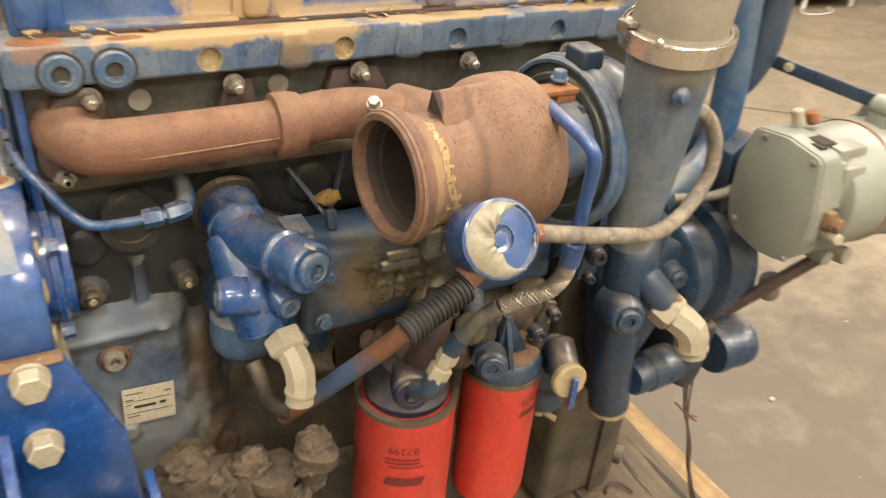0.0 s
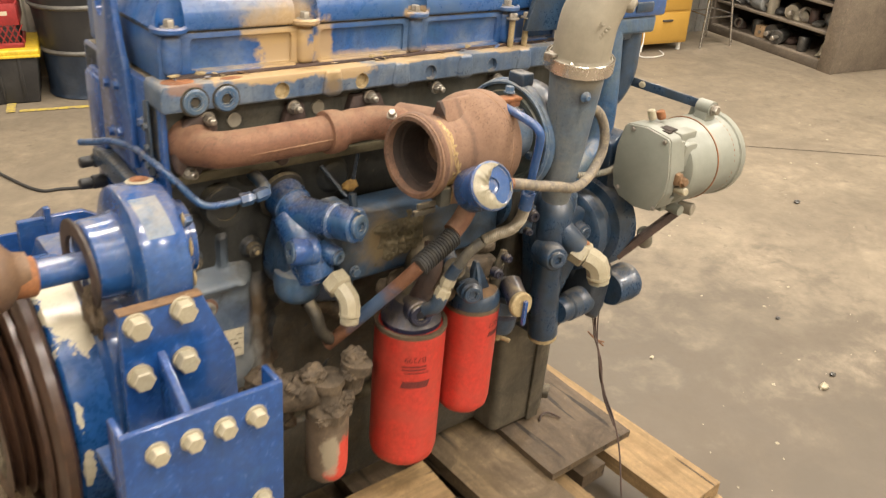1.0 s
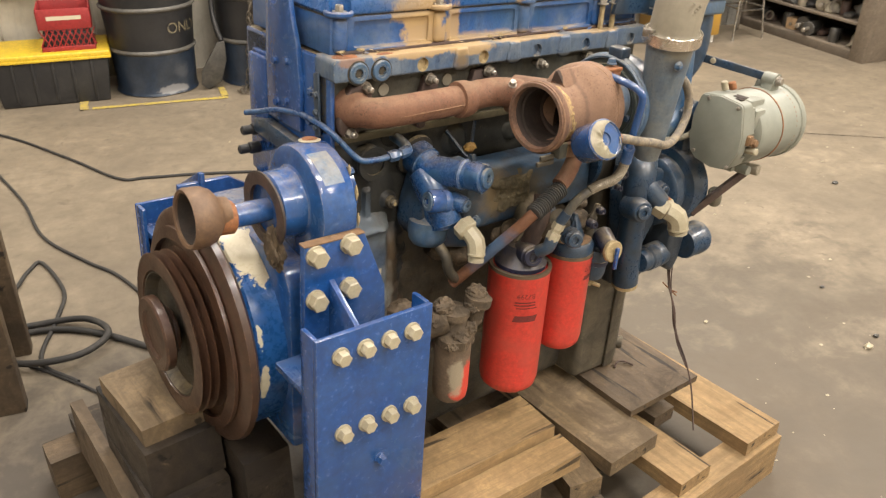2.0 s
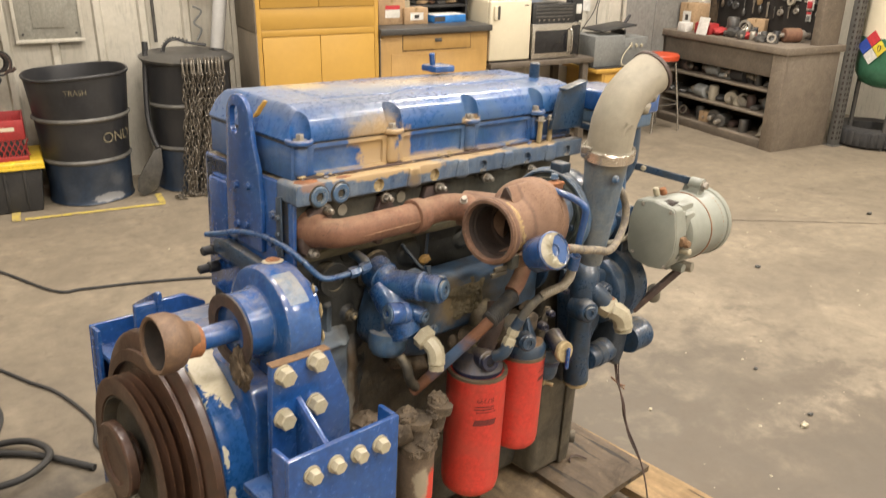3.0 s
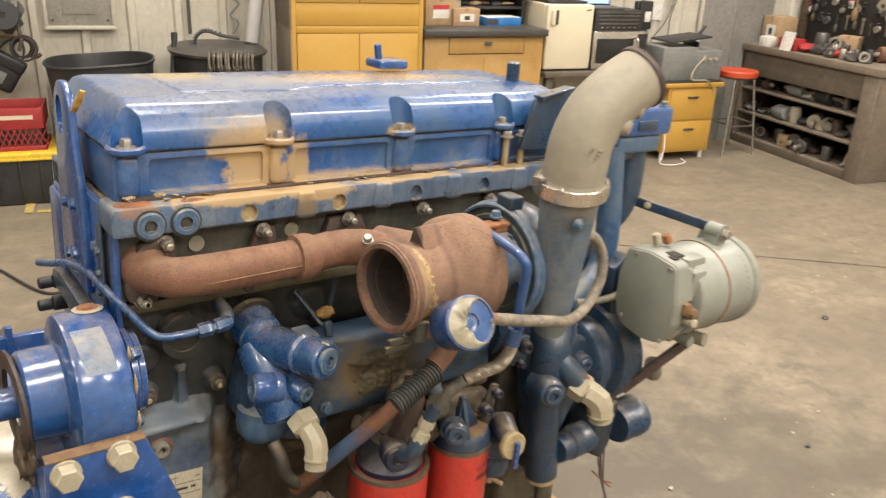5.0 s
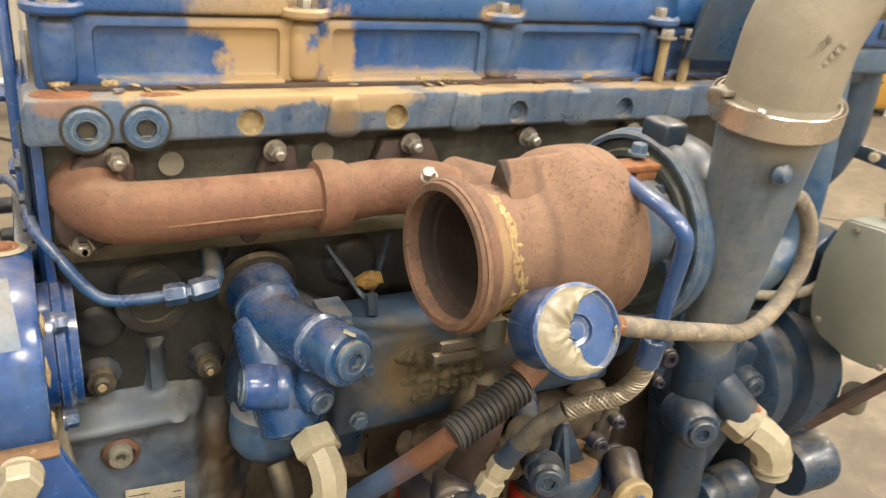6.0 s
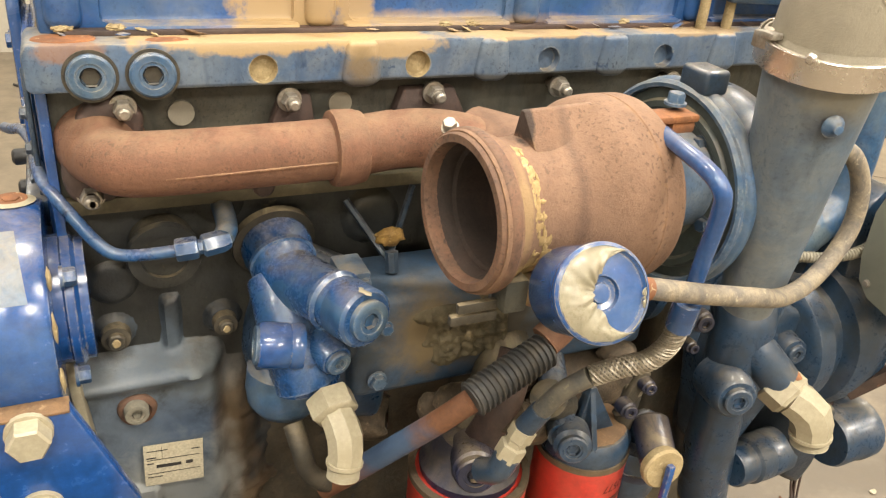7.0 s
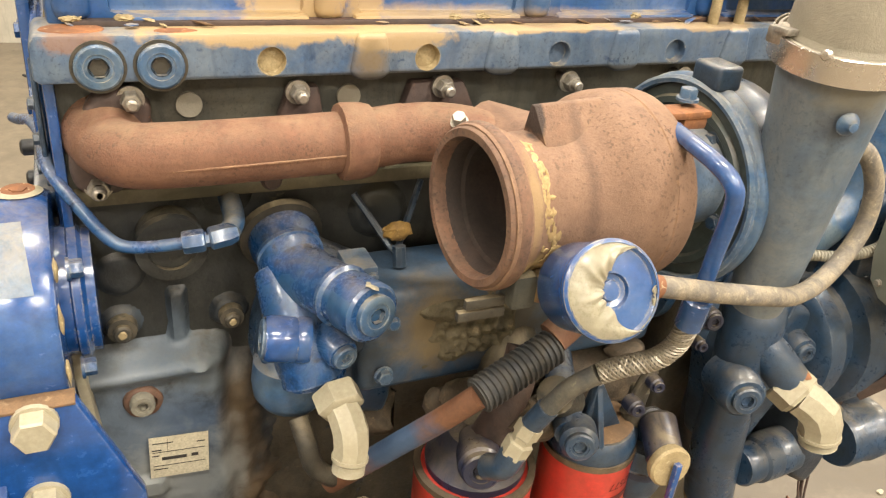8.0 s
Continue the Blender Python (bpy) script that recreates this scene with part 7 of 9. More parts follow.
timber("spacer_block", (0.395, -0.24, 0.19), (0.56, -0.12, 0.238), "wood_dark", "dark wooden spacer under the grey plank", 0, "spacer blocks", cat="block")
timber("spacer_block", (0.395, 0.3, 0.19), (0.56, 0.42, 0.238), "wood_dark", "dark wooden spacer under the grey plank", 0, "spacer blocks", cat="block")
timber("spacer_block", (0.7, -0.12, 0.19), (0.8, 0.1, 0.285), "wood_dark", "dark wooden spacer under the plywood", 0, "spacer blocks", cat="block")
timber("split_chunk", (0.285, -0.3, 0.19), (0.382, -0.14, 0.252), "wood_grey", "split brown timber chunk between the planks", -14, "", cat="block")
timber("plywood_sheet", (0.572, -0.225, 0.285), (0.858, 0.12, 0.305), "wood_dark", "square of oily plywood with a bent nail", -2, "")
timber("spacer_block", (-0.02, -0.21, 0.19), (0.14, -0.06, 0.38), "wood_dark", "dark wooden spacer under the crosswise plank", 0, "spacer blocks", cat="block")
timber("spacer_block", (-0.02, -0.3, 0.19), (0.14, -0.22, 0.345), "wood_dark", "dark wooden spacer under the crosswise plank", 0, "spacer blocks", cat="block")
timber("packing_plank", (-0.16, -0.216, 0.38), (0.252, -0.075, 0.425), "wood", "worn pale plank lying crosswise", -3, "packing planks")
timber("packing_plank", (-0.14, -0.3, 0.345), (0.262, -0.218, 0.392), "wood", "split pale plank lying crosswise", -3, "packing planks")
timber("packing_plank", (-0.14, -0.4, 0.19), (0.23, -0.31, 0.235), "wood_grey", "weathered plank lying crosswise below", -2, "packing planks")
timber("edge_board", (-0.675, 0.2, 0.19), (-0.643, 0.66, 0.365), "wood_dark", "board standing on edge, its top edge pale", 0, "")
timber("packing_block", (-0.645, 0.1, 0.19), (-0.47, 0.43, 0.42), "wood_black", "blackened timber block under the pulley, its shaded sides painted dark", 0, "packing blocks", cat="block")
timber("packing_block", (-0.64, 0.13, 0.42), (-0.47, 0.43, 0.552), "wood_black", "blackened timber block under the pulley, its shaded sides painted dark", 2, "packing blocks", cat="block")
# thin pale board gives the black block a top that looks lit
timber("packing_block", (-0.632, 0.155, 0.552), (-0.48, 0.4, 0.597), "wood_grey", "thin pale board painting the lit top of the block under the pulley hub", 3, "packing blocks", cat="block")
# added block: keeps the space below the housing dark and hides what lies behind
timber("packing_block", (-0.455, 0.04, 0.19), (-0.345, 0.38, 0.49), "wood_black", "added black block filling the dark space under the front housing", 0, "packing blocks", cat="block")
timber("packing_plank", (-0.64, -0.06, 0.19), (-0.49, 0.095, 0.3), "wood_dark", "oily brown timber offcut beside the blocks", -6, "packing planks", cat="block")

# ---- the shop behind ----
def rthing(name, u, v, z, label, category, group="", turn=0.0):
    return thing(name, ROOM @ pose(u, v, z, 0, 0, turn), label, category, group)


M["card"] = surface("cardboard", (0.40, 0.27, 0.15), (0.34, 0.22, 0.12), None, (0.45, 0.75), scale=6, rough=0.75, rough2=0.85, bump=0.05)
M["white"] = surface("yellowed_white_enamel", (0.6, 0.54, 0.4), (0.56, 0.5, 0.365), None, (0.45, 0.75), scale=4, rough=0.35, rough2=0.5, bump=0.01, mottle=0.06, tint=0.03)
M["sheet"] = surface("white_paper", (0.7, 0.68, 0.62), None, None, scale=8, rough=0.7, rough2=0.8, bump=0.0)
M["blue_card"] = surface("blue_card", (0.03, 0.2, 0.55), None, None, scale=8, rough=0.5, rough2=0.6, bump=0.0)
M["redpl"] = surface("red_plastic", (0.36, 0.03, 0.03), (0.28, 0.03, 0.03), (0.42, 0.2, 0.16), (0.45, 0.75), (0.68, 0.78), 6, 25, 0.45, 0.6)
M["lid"] = surface("yellow_lid", (0.72, 0.5, 0.03), (0.6, 0.4, 0.04), (0.3, 0.22, 0.08), (0.45, 0.75), (0.68, 0.78), 7, 22, 0.4, 0.6)
M["tape"] = surface("floor_tape", (0.55, 0.42, 0.07), (0.36, 0.28, 0.11), (0.26, 0.2, 0.13), (0.4, 0.7), (0.52, 0.62), 14, 40, 0.6, 0.8, bump=0.02)
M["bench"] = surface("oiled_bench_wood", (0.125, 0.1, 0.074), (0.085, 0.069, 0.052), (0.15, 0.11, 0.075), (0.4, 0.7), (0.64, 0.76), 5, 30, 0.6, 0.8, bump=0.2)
# bench_lit: the bench wood again, paler, with light and haze put into the colour
M["bench_lit"] = surface("bench_wood_lit", (0.185, 0.15, 0.112), (0.14, 0.112, 0.084), (0.22, 0.17, 0.12), (0.4, 0.7), (0.6, 0.74), 6, 30, 0.6, 0.8, bump=0.2)
M["gunmetal"] = surface("gunmetal", (0.09, 0.088, 0.083), (0.15, 0.14, 0.125), (0.3, 0.27, 0.22), (0.4, 0.7), (0.66, 0.76), 12, 60, 0.35, 0.55, metal=0.5, bump=0.1)
M["chrome"] = surface("chrome", (0.6, 0.58, 0.54), (0.45, 0.42, 0.38), None, (0.5, 0.8), scale=10, rough=0.18, rough2=0.35, metal=0.95, bump=0.0)
M["seat"] = surface("orange_vinyl", (0.55, 0.075, 0.025), (0.45, 0.06, 0.025), None, (0.45, 0.75), scale=8, rough=0.4, rough2=0.55)
M["green"] = surface("green_tank_paint", (0.03, 0.13, 0.07), (0.05, 0.15, 0.09), None, (0.45, 0.75), scale=6, rough=0.4, rough2=0.55)
M["orange"] = surface("orange_cord", (0.5, 0.14, 0.05), (0.4, 0.11, 0.05), None, (0.45, 0.75), scale=20, rough=0.5, rough2=0.6)
M["grey"] = surface("grey_case", (0.2, 0.205, 0.195), (0.16, 0.16, 0.15), (0.3, 0.28, 0.24), (0.45, 0.75), (0.7, 0.8), 7, 30, 0.45, 0.6)
M["tint"] = surface("dark_glass", (0.02, 0.02, 0.022), None, None, scale=4, rough=0.1, rough2=0.15, bump=0.0)
M["chain"] = surface("worn_chain", (0.2, 0.175, 0.14), (0.09, 0.077, 0.062), (0.44, 0.4, 0.33), (0.4, 0.65), (0.6, 0.72), 40, 120, 0.35, 0.6, metal=0.6)
M["rack"] = surface("dark_rack_paint", (0.095, 0.092, 0.082), (0.07, 0.067, 0.06), (0.16, 0.14, 0.11), (0.42, 0.7), (0.7, 0.8), 8, 40, 0.5, 0.7, bump=0.05, mottle=0.25)
M["tyre"] = surface("old_tyre_rubber", (0.028, 0.027, 0.026), (0.05, 0.046, 0.04), None, (0.45, 0.75), scale=9, rough=0.7, rough2=0.85, bump=0.2)
M["sign_red"] = surface("sign_red", (0.55, 0.04, 0.05), rough=0.5, bump=0.0)
M["sign_blue"] = surface("sign_blue", (0.03, 0.07, 0.35), rough=0.5, bump=0.0)
M["sign_yellow"] = surface("sign_yellow", (0.75, 0.6, 0.05), rough=0.5, bump=0.0)
M["pale_plastic"] = surface("pale_glossy_plastic", (0.5, 0.49, 0.47), (0.44, 0.43, 0.41), None, (0.45, 0.75), scale=6, rough=0.22, rough2=0.32, bump=0.0, mottle=0.0, tint=0.02)
M["panel_grey"] = surface("dull_panel_paint", (0.29, 0.28, 0.235), (0.25, 0.235, 0.195), (0.16, 0.14, 0.11), (0.42, 0.72), (0.74, 0.8), 5, 30, 0.45, 0.6, bump=0.03, mottle=0.15, streak=0.3)
M["grey_steel"] = surface("grey_wall_steel", (0.24, 0.235, 0.215), (0.2, 0.19, 0.17), (0.12, 0.11, 0.1), (0.42, 0.72), (0.72, 0.8), 3, 20, 0.5, 0.7, bump=0.03, mottle=0.2, streak=0.4)
M["worktop"] = surface("black_laminate_worktop", (0.05, 0.048, 0.045), (0.07, 0.065, 0.058), (0.12, 0.11, 0.09), (0.42, 0.7), (0.72, 0.8), 6, 30, 0.35, 0.5, bump=0.03, mottle=0.2)
M["ochre"] = surface("ochre_varnished_wood", (0.41, 0.245, 0.075), (0.36, 0.21, 0.065), (0.24, 0.14, 0.05), (0.42, 0.74), (0.76, 0.82), 4, 14, 0.4, 0.55, bump=0.04, mottle=0.12, tint=0.06, streak=0.15)
M["dull_ply"] = surface("dull_brown_ply", (0.2, 0.165, 0.12), (0.16, 0.13, 0.095), (0.1, 0.08, 0.06), (0.42, 0.72), (0.74, 0.8), 5, 20, 0.55, 0.7, bump=0.05, mottle=0.2, streak=0.4)
M["board_black"] = surface("blackened_board", (0.022, 0.019, 0.017), (0.035, 0.029, 0.025), (0.07, 0.06, 0.05), (0.42, 0.7), (0.72, 0.8), 6, 30, 0.6, 0.8, bump=0.15)
screen, stree, sb = nodes_of("lit_screen")
sb.inputs["Base Color"].default_value = (0.2, 0.3, 0.5, 1)
sb.inputs["Emission Color"].default_value = (0.55, 0.72, 1.0, 1)
sb.inputs["Emission Strength"].default_value = 0.75
M["screen"] = screen


def tall_cabinet():
    c = rthing("tall_cabinet", 0.885, 4.32, 0, "tall yellow painted wooden cabinet with its doors shut", "cabinet")
    part("body", box((0, 0.02, 0.0), (0.935, 0.565, 2.05), 0.002), "yellow", c)
    for a, b in (((0.0, 0.0), (0.032, 2.05)), ((0.903, 0.0), (0.935, 2.05))):
        part("stile", box((a[0], 0.0, a[1]), (b[0], 0.02, b[1]), 0.002), "yellow", c)
    for z0, z1 in ((0.0, 0.046), (1.066, 1.112), (1.1145, 1.262)):
        part("rail", box((0.0325, 0.001, z0), (0.9025, 0.02, z1), 0.0015), "yellow", c)
    for x0, x1, z0, z1 in ((0.036, 0.4665, 0.05, 1.062), (0.4705, 0.899, 0.05, 1.062), (0.036, 0.4665, 1.266, 2.04), (0.4705, 0.899, 1.266, 2.04)):
        part("door", box((x0, -0.004, z0), (x1, 0.02, z1), 0.0015), "yellow", c)
    part("side_panel", box((-0.008, 0.0, 0), (0.0, 0.56, 1.09), 0.001), "dull_ply", c, "dull brown bare side panel")
    part("side_panel", box((-0.011, 0.0, 1.094), (0.0, 0.56, 2.05), 0.001), "dull_ply", c)
    for x in (0.44, 0.49):
        part("handle", rod((x, -0.014, 1.62), (x, -0.014, 1.7), 0.005, 8), "gunmetal", c)


def low_bench():
    c = rthing("work_cabinet", 1.84, 4.3, 0, "low yellow wooden cabinet with a black worktop", "cabinet")
    part("body", box((0.0, 0.03, 0.0), (0.95, 0.58, 1.04), 0.002), "ochre", c, "golden yellow body")
    part("worktop", box((-0.015, -0.02, 1.04), (0.97, 0.6, 1.09), 0.008), "worktop", c, "black worn worktop")
    part("side_panel", box((-0.004, 0.02, 0), (0.0, 0.58, 1.04), 0.001), "dull_ply", c)
    # dark sheet behind the drawer draws the shadow line round it
    part("drawer_gap", box((0.185, 0.0285, 0.908), (0.795, 0.0315, 1.034), 0.0), "opening_dark", c, "dark sheet painting the shade in the gap round the drawer", 0)
    d = part("drawer", box((0.19, 0.024, 0.915), (0.79, 0.04, 1.03), 0.002), "ochre", c)
    part("pull", sweep([(0.47, 0.024, 0.985), (0.475, -0.002, 0.982), (0.515, -0.002, 0.982), (0.52, 0.024, 0.985)], 0.005, 8, 3), "gunmetal", d)
    part("pull_plate", box((0.465, 0.021, 0.972), (0.525, 0.025, 1.0), 0.001), "gunmetal", d)
    for x0, x1 in ((0.09, 0.47), (0.474, 0.87)):
        part("door", box((x0, 0.025, 0.06), (x1, 0.035, 0.885), 0.0015), "ochre", c)


def carton(u, v, z, sx, sy, sz, label, turn=0.0, sticker=None):
    c = rthing("cardboard_box", u, v, z, label, "box", "", turn)
    part("carton", box((0, 0, 0), (sx, sy, sz), 0.003), "card", c)
    part("tape_strip", box((sx * 0.45, -0.0006, sz * 0.8), (sx * 0.55, sy + 0.0006, sz + 0.0006), 0.0), "wood", c)
    if sticker:
        part("sticker", box((sx * 0.25, -0.0015, sz * 0.25), (sx * 0.8, -0.0005, sz * 0.7), 0.0), "sheet", c, "white shipping label", 0)
        if sticker == "red":
            part("sticker_band", box((sx * 0.25, -0.002, sz * 0.55), (sx * 0.8, -0.0005, sz * 0.7), 0.0), "sign_red", c, "red label band", 0)
        else:
            part("sticker_print", box((sx * 0.42, -0.002, sz * 0.35), (sx * 0.62, -0.0005, sz * 0.58), 0.0), "ink", c, smooth=0)
    return c


tall_cabinet()
low_bench()
carton(1.92, 4.55, 1.09, 0.23, 0.3, 0.21, "brown cardboard box with a red and white label", 0, "red")
carton(2.13, 4.52, 1.09, 0.21, 0.3, 0.125, "small brown cardboard box with a white label", 0, "plain")
solo("tape_roll", lathe([(0.026, 0), (0.05, 0), (0.05, 0.05), (0.026, 0.05), (0.026, 0)], (0, 0, 0), (0, 0, 1), 28), "cream", ROOM @ pose(2.17, 4.62, 1.2155), "cream roll of packing tape on a box", "tape")
bb = rthing("parts_box", 2.4, 4.52, 1.09, "flat blue and white cardboard parts box", "box", "", 4)
part("tray", box((0, 0, 0), (0.3, 0.22, 0.06), 0.003), "blue_card", bb)
part("top_card", box((0.002, 0.002, 0.06), (0.298, 0.218, 0.0625), 0.001), "sheet", bb, "white lid")
part("dark_mark", box((0.0, -0.001, 0.01), (0.1, 0.0005, 0.05), 0.0), "ink", bb, smooth=0)

sh = rthing("wall_shelf", 1.86, 4.66, 1.2, "black shelf unit with white trays on top", "shelf")
for z in (0.0, 0.14):
    part("shelf_board", box((0, 0, z), (0.92, 0.2, z + 0.02), 0.003), "black", sh)
part("upright", box((0.0, 0, -0.11), (0.02, 0.2, 0.15), 0.002), "black", sh)
part("upright", box((0.9, 0, -0.11), (0.92, 0.2, 0.15), 0.002), "black", sh)
part("backing", box((0, 0.19, -0.11), (0.92, 0.2, 0.3), 0.002), "black", sh)
solo("paper_tray", box((0, 0, 0), (0.3, 0.16, 0.05), 0.006), "sheet", ROOM @ pose(1.88, 4.67, 1.36), "white plastic paper tray on the shelf", "tray")
solo("file_box", box((0, 0, 0), (0.45, 0.16, 0.04), 0.004), "white", ROOM @ pose(2.3, 4.67, 1.36), "pale card file box on the shelf", "box")
bt = rthing("spray_bottle", 2.24, 4.73, 1.36, "blue plastic bottle on the shelf", "bottle")
part("flask", lathe([(0, 0), (0.03, 0), (0.032, 0.01), (0.03, 0.09), (0.014, 0.12), (0, 0.12)], (0, 0, 0), (0, 0, 1), 20), "blue_card", bt)
part("cap", rod((0, 0, 0.12), (0, 0, 0.15), 0.014, 14, 0.002), "sheet", bt)
for k in range(9):
    solo("shelf_clutter", blob((0, 0, 0.012), (0.03 + 0.012 * (k % 3), 0.03, 0.014 + 0.004 * (k % 2)), 0.4, k * 2.2, 2), ("rust", "gunmetal", "card")[k % 3], ROOM @ pose(1.95 + 0.09 * k, 4.76, 1.222), "small oily parts lying on the shelf", "parts", "shelf parts")

tb = rthing("side_table", 2.83, 4.32, 0, "dark table carrying a fridge and a microwave", "table")
part("top", box((0, 0, 0.72), (1.06, 0.56, 0.765), 0.006), "bench", tb)
for x, y in ((0.03, 0.03), (0.97, 0.03), (0.03, 0.48), (0.97, 0.48)):
    part("leg", box((x, y, 0), (x + 0.06, y + 0.06, 0.72), 0.004), "bench", tb)

fr = rthing("mini_fridge", 2.83, 4.36, 0.765, "yellowed white mini fridge, door shut", "fridge")
part("cabinet", box((0, 0.05, 0.012), (0.4, 0.48, 0.5), 0.012, 3), "white", fr)
fd = part("door", box((0, 0, 0.015), (0.4, 0.046, 0.497), 0.012, 3), "white", fr)
part("handle", box((0.03, -0.024, 0.35), (0.06, 0.002, 0.46), 0.006, 3), "white", fd)
part("handle_slot", box((0.058, -0.0035, 0.352), (0.094, 0.001, 0.458), 0.001), "gunmetal", fd, "dark finger recess", 0)
part("badge", box((0.33, -0.002, 0.455), (0.37, 0.001, 0.465), 0.0005), "chrome", fd)
part("foot_strip", box((0.01, 0.02, 0.0), (0.39, 0.46, 0.014), 0.001), "black", fr)
part("top_tray", box((0.03, 0.06, 0.5), (0.37, 0.4, 0.52), 0.006), "black", fr, "black tray on top")

mw = rthing("microwave", 3.25, 4.36, 0.765, "steel microwave oven with a dark window", "microwave")
part("case", box((0, 0.03, 0.008), (0.5, 0.4, 0.3), 0.006), "gunmetal", mw)
part("front", box((0, 0.0, 0.008), (0.5, 0.032, 0.3), 0.006), "chrome", mw, "brushed steel front")
part("window", box((0.03, -0.003, 0.055), (0.365, 0.002, 0.245), 0.002), "tint", mw)
part("panel", box((0.405, -0.003, 0.03), (0.49, 0.002, 0.28), 0.002), "tint", mw)
part("door_handle", sweep([(0.385, 0.0, 0.05), (0.385, -0.035, 0.07), (0.385, -0.04, 0.15), (0.385, -0.035, 0.235), (0.385, 0.0, 0.255)], 0.009, 10, 4), "chrome", mw)

st = rthing("stereo", 3.27, 4.4, 1.066, "black stacked car-radio style stereo on the microwave", "stereo")
part("case", box((0, 0, 0), (0.44, 0.3, 0.155), 0.004), "black", st)
for z in (0.045, 0.075, 0.105, 0.13):
    part("front_strip", box((0.03, -0.003, z), (0.41, 0.0015, z + 0.014), 0.001), "gunmetal", st)
for k in range(7):
    part("button", box((0.06 + k * 0.05, -0.006, 0.02), (0.075 + k * 0.05, 0.0, 0.03), 0.001), "steel", st)
lp = rthing("laptop", 3.2, 4.42, 1.222, "open laptop showing a blue and white page", "laptop")
part("base", box((0, 0, 0), (0.34, 0.23, 0.018), 0.003), "gunmetal", lp)
lid = part("lid", moved(box((0, 0, 0), (0.34, 0.012, 0.24), 0.003), Matrix.Translation((0, 0.22, 0.016)) @ Matrix.Rotation(radians(-14), 4, "X")), "black", lp)
tilt = Matrix.Translation((0, 0.22, 0.016)) @ Matrix.Rotation(radians(-14), 4, "X")
part("display", moved(box((0.012, -0.0025, 0.014), (0.328, -0.0005, 0.228), 0.0), tilt), "screen", lid, "lit pale blue page", 0)
part("dark_tile", moved(box((0.03, -0.004, 0.06), (0.14, -0.002, 0.17), 0.0), tilt), "sign_blue", lid, smooth=0)
for k in range(4):
    part("text_bar", moved(box((0.16, -0.004, 0.07 + 0.028 * k), (0.2 + 0.02 * (k % 2), -0.002, 0.08 + 0.028 * k), 0.0), tilt), "ink", lid, smooth=0)
tv = rthing("monitor_shelf", 2.76, 4.62, 1.3, "black monitor standing behind the fridge", "monitor")
part("screen_box", box((0, 0, 0.0), (0.46, 0.1, 0.34), 0.01), "black", tv)
part("glass", box((0.03, -0.002, 0.04), (0.43, 0.001, 0.31), 0.002), "tint", tv)
part("stand", box((0.1, 0.0, -0.535), (0.36, 0.12, 0.0), 0.004), "black", tv)
ph = rthing("desk_phone", 3.7, 4.48, 1.066, "black desk phone standing on end", "phone")
part("base", box((0, 0, 0), (0.15, 0.06, 0.22), 0.01), "black", ph)
part("handset", box((0.01, -0.03, 0.05), (0.05, 0.0, 0.23), 0.012, 3), "black", ph)
part("key_pad", box((0.075, -0.004, 0.06), (0.13, 0.001, 0.14), 0.001), "sheet", ph, "pale keypad")
part("pillar", box((0.03, 0.01, -0.301), (0.12, 0.05, 0.0), 0.002), "black", ph)
solo("wall_sheet", box((0, 0, 0), (0.16, 0.003, 0.3), 0.0), "sheet", ROOM @ pose(4.06, 4.868, 1.1), "white paper sheet on the wall", "paper", smooth=0)
gp = rthing("grey_wall_sheet", 4.64, 4.85, 0, "dull grey steel sheet covering the wall beside the bench", "wall sheet")
part("sheet", box((0, 0, 0), (0.78, 0.02, 2.6), 0.003), "grey_steel", gp)
part("edge_trim", box((-0.03, -0.006, 0), (-0.002, 0.022, 2.6), 0.002), "wall", gp, "white edge trim")
part("fold", box((0.36, -0.012, 0), (0.4, 0.0, 2.6), 0.003), "grey_steel", gp)
sk = rthing("wall_socket", 4.3, 4.86, 1.38, "dark wall socket box with hanging cords", "socket")
part("housing", box((-0.04, -0.03, 0), (0.04, 0.014, 0.09), 0.005), "black", sk)
part("cord", sweep([(0.0, -0.02, 0), (-0.01, -0.03, -0.12), (-0.06, -0.03, -0.28), (-0.16, -0.04, -0.4), (-0.25, -0.06, -0.5)], 0.005, 6, 5), "gunmetal", sk)
part("cord", sweep([(0.02, -0.02, 0), (0.02, -0.03, -0.1), (-0.02, -0.03, -0.25), (-0.03, -0.04, -0.42)], 0.005, 6, 5), "gunmetal", sk)

dk = rthing("steel_desk", 3.9, 4.28, 0, "yellow steel desk with a drawer pedestal", "desk")
part("desktop", box((0, 0, 0.62), (0.62, 0.6, 0.655), 0.006), "yellow", dk)
part("mat", box((0.01, 0.02, 0.655), (0.6, 0.58, 0.665), 0.002), "black", dk, "black desk mat")
ped = part("pedestal", box((0.08, 0.02, 0.07), (0.56, 0.56, 0.62), 0.005), "yellow", dk)
for z0, z1 in ((0.09, 0.33), (0.35, 0.6)):
    part("drawer_front", box((0.1, 0.008, z0), (0.54, 0.022, z1), 0.004), "yellow", ped)
    part("pull", box((0.27, -0.006, z1 - 0.07), (0.37, 0.01, z1 - 0.055), 0.002), "gunmetal", ped)
for x in (0.12, 0.52):
    part("foot", rod((x, 0.06, 0.0), (x, 0.06, 0.075), 0.018, 12), "sheet", dk)
part("foot", rod((0.3, 0.5, 0.0), (0.3, 0.5, 0.075), 0.018, 12), "gunmetal", dk)
part("cable", sweep([(0.08, 0.0, 0.3), (0.05, -0.06, 0.12), (0.0, -0.1, 0.02), (0.1, -0.14, 0.008), (0.25, -0.1, 0.008), (0.3, 0.02, 0.01)], 0.006, 6, 5), "sheet", dk)
ch = rthing("grey_charger", 3.92, 4.36, 0.665, "grey metal tester case with an open dark lid", "tester")
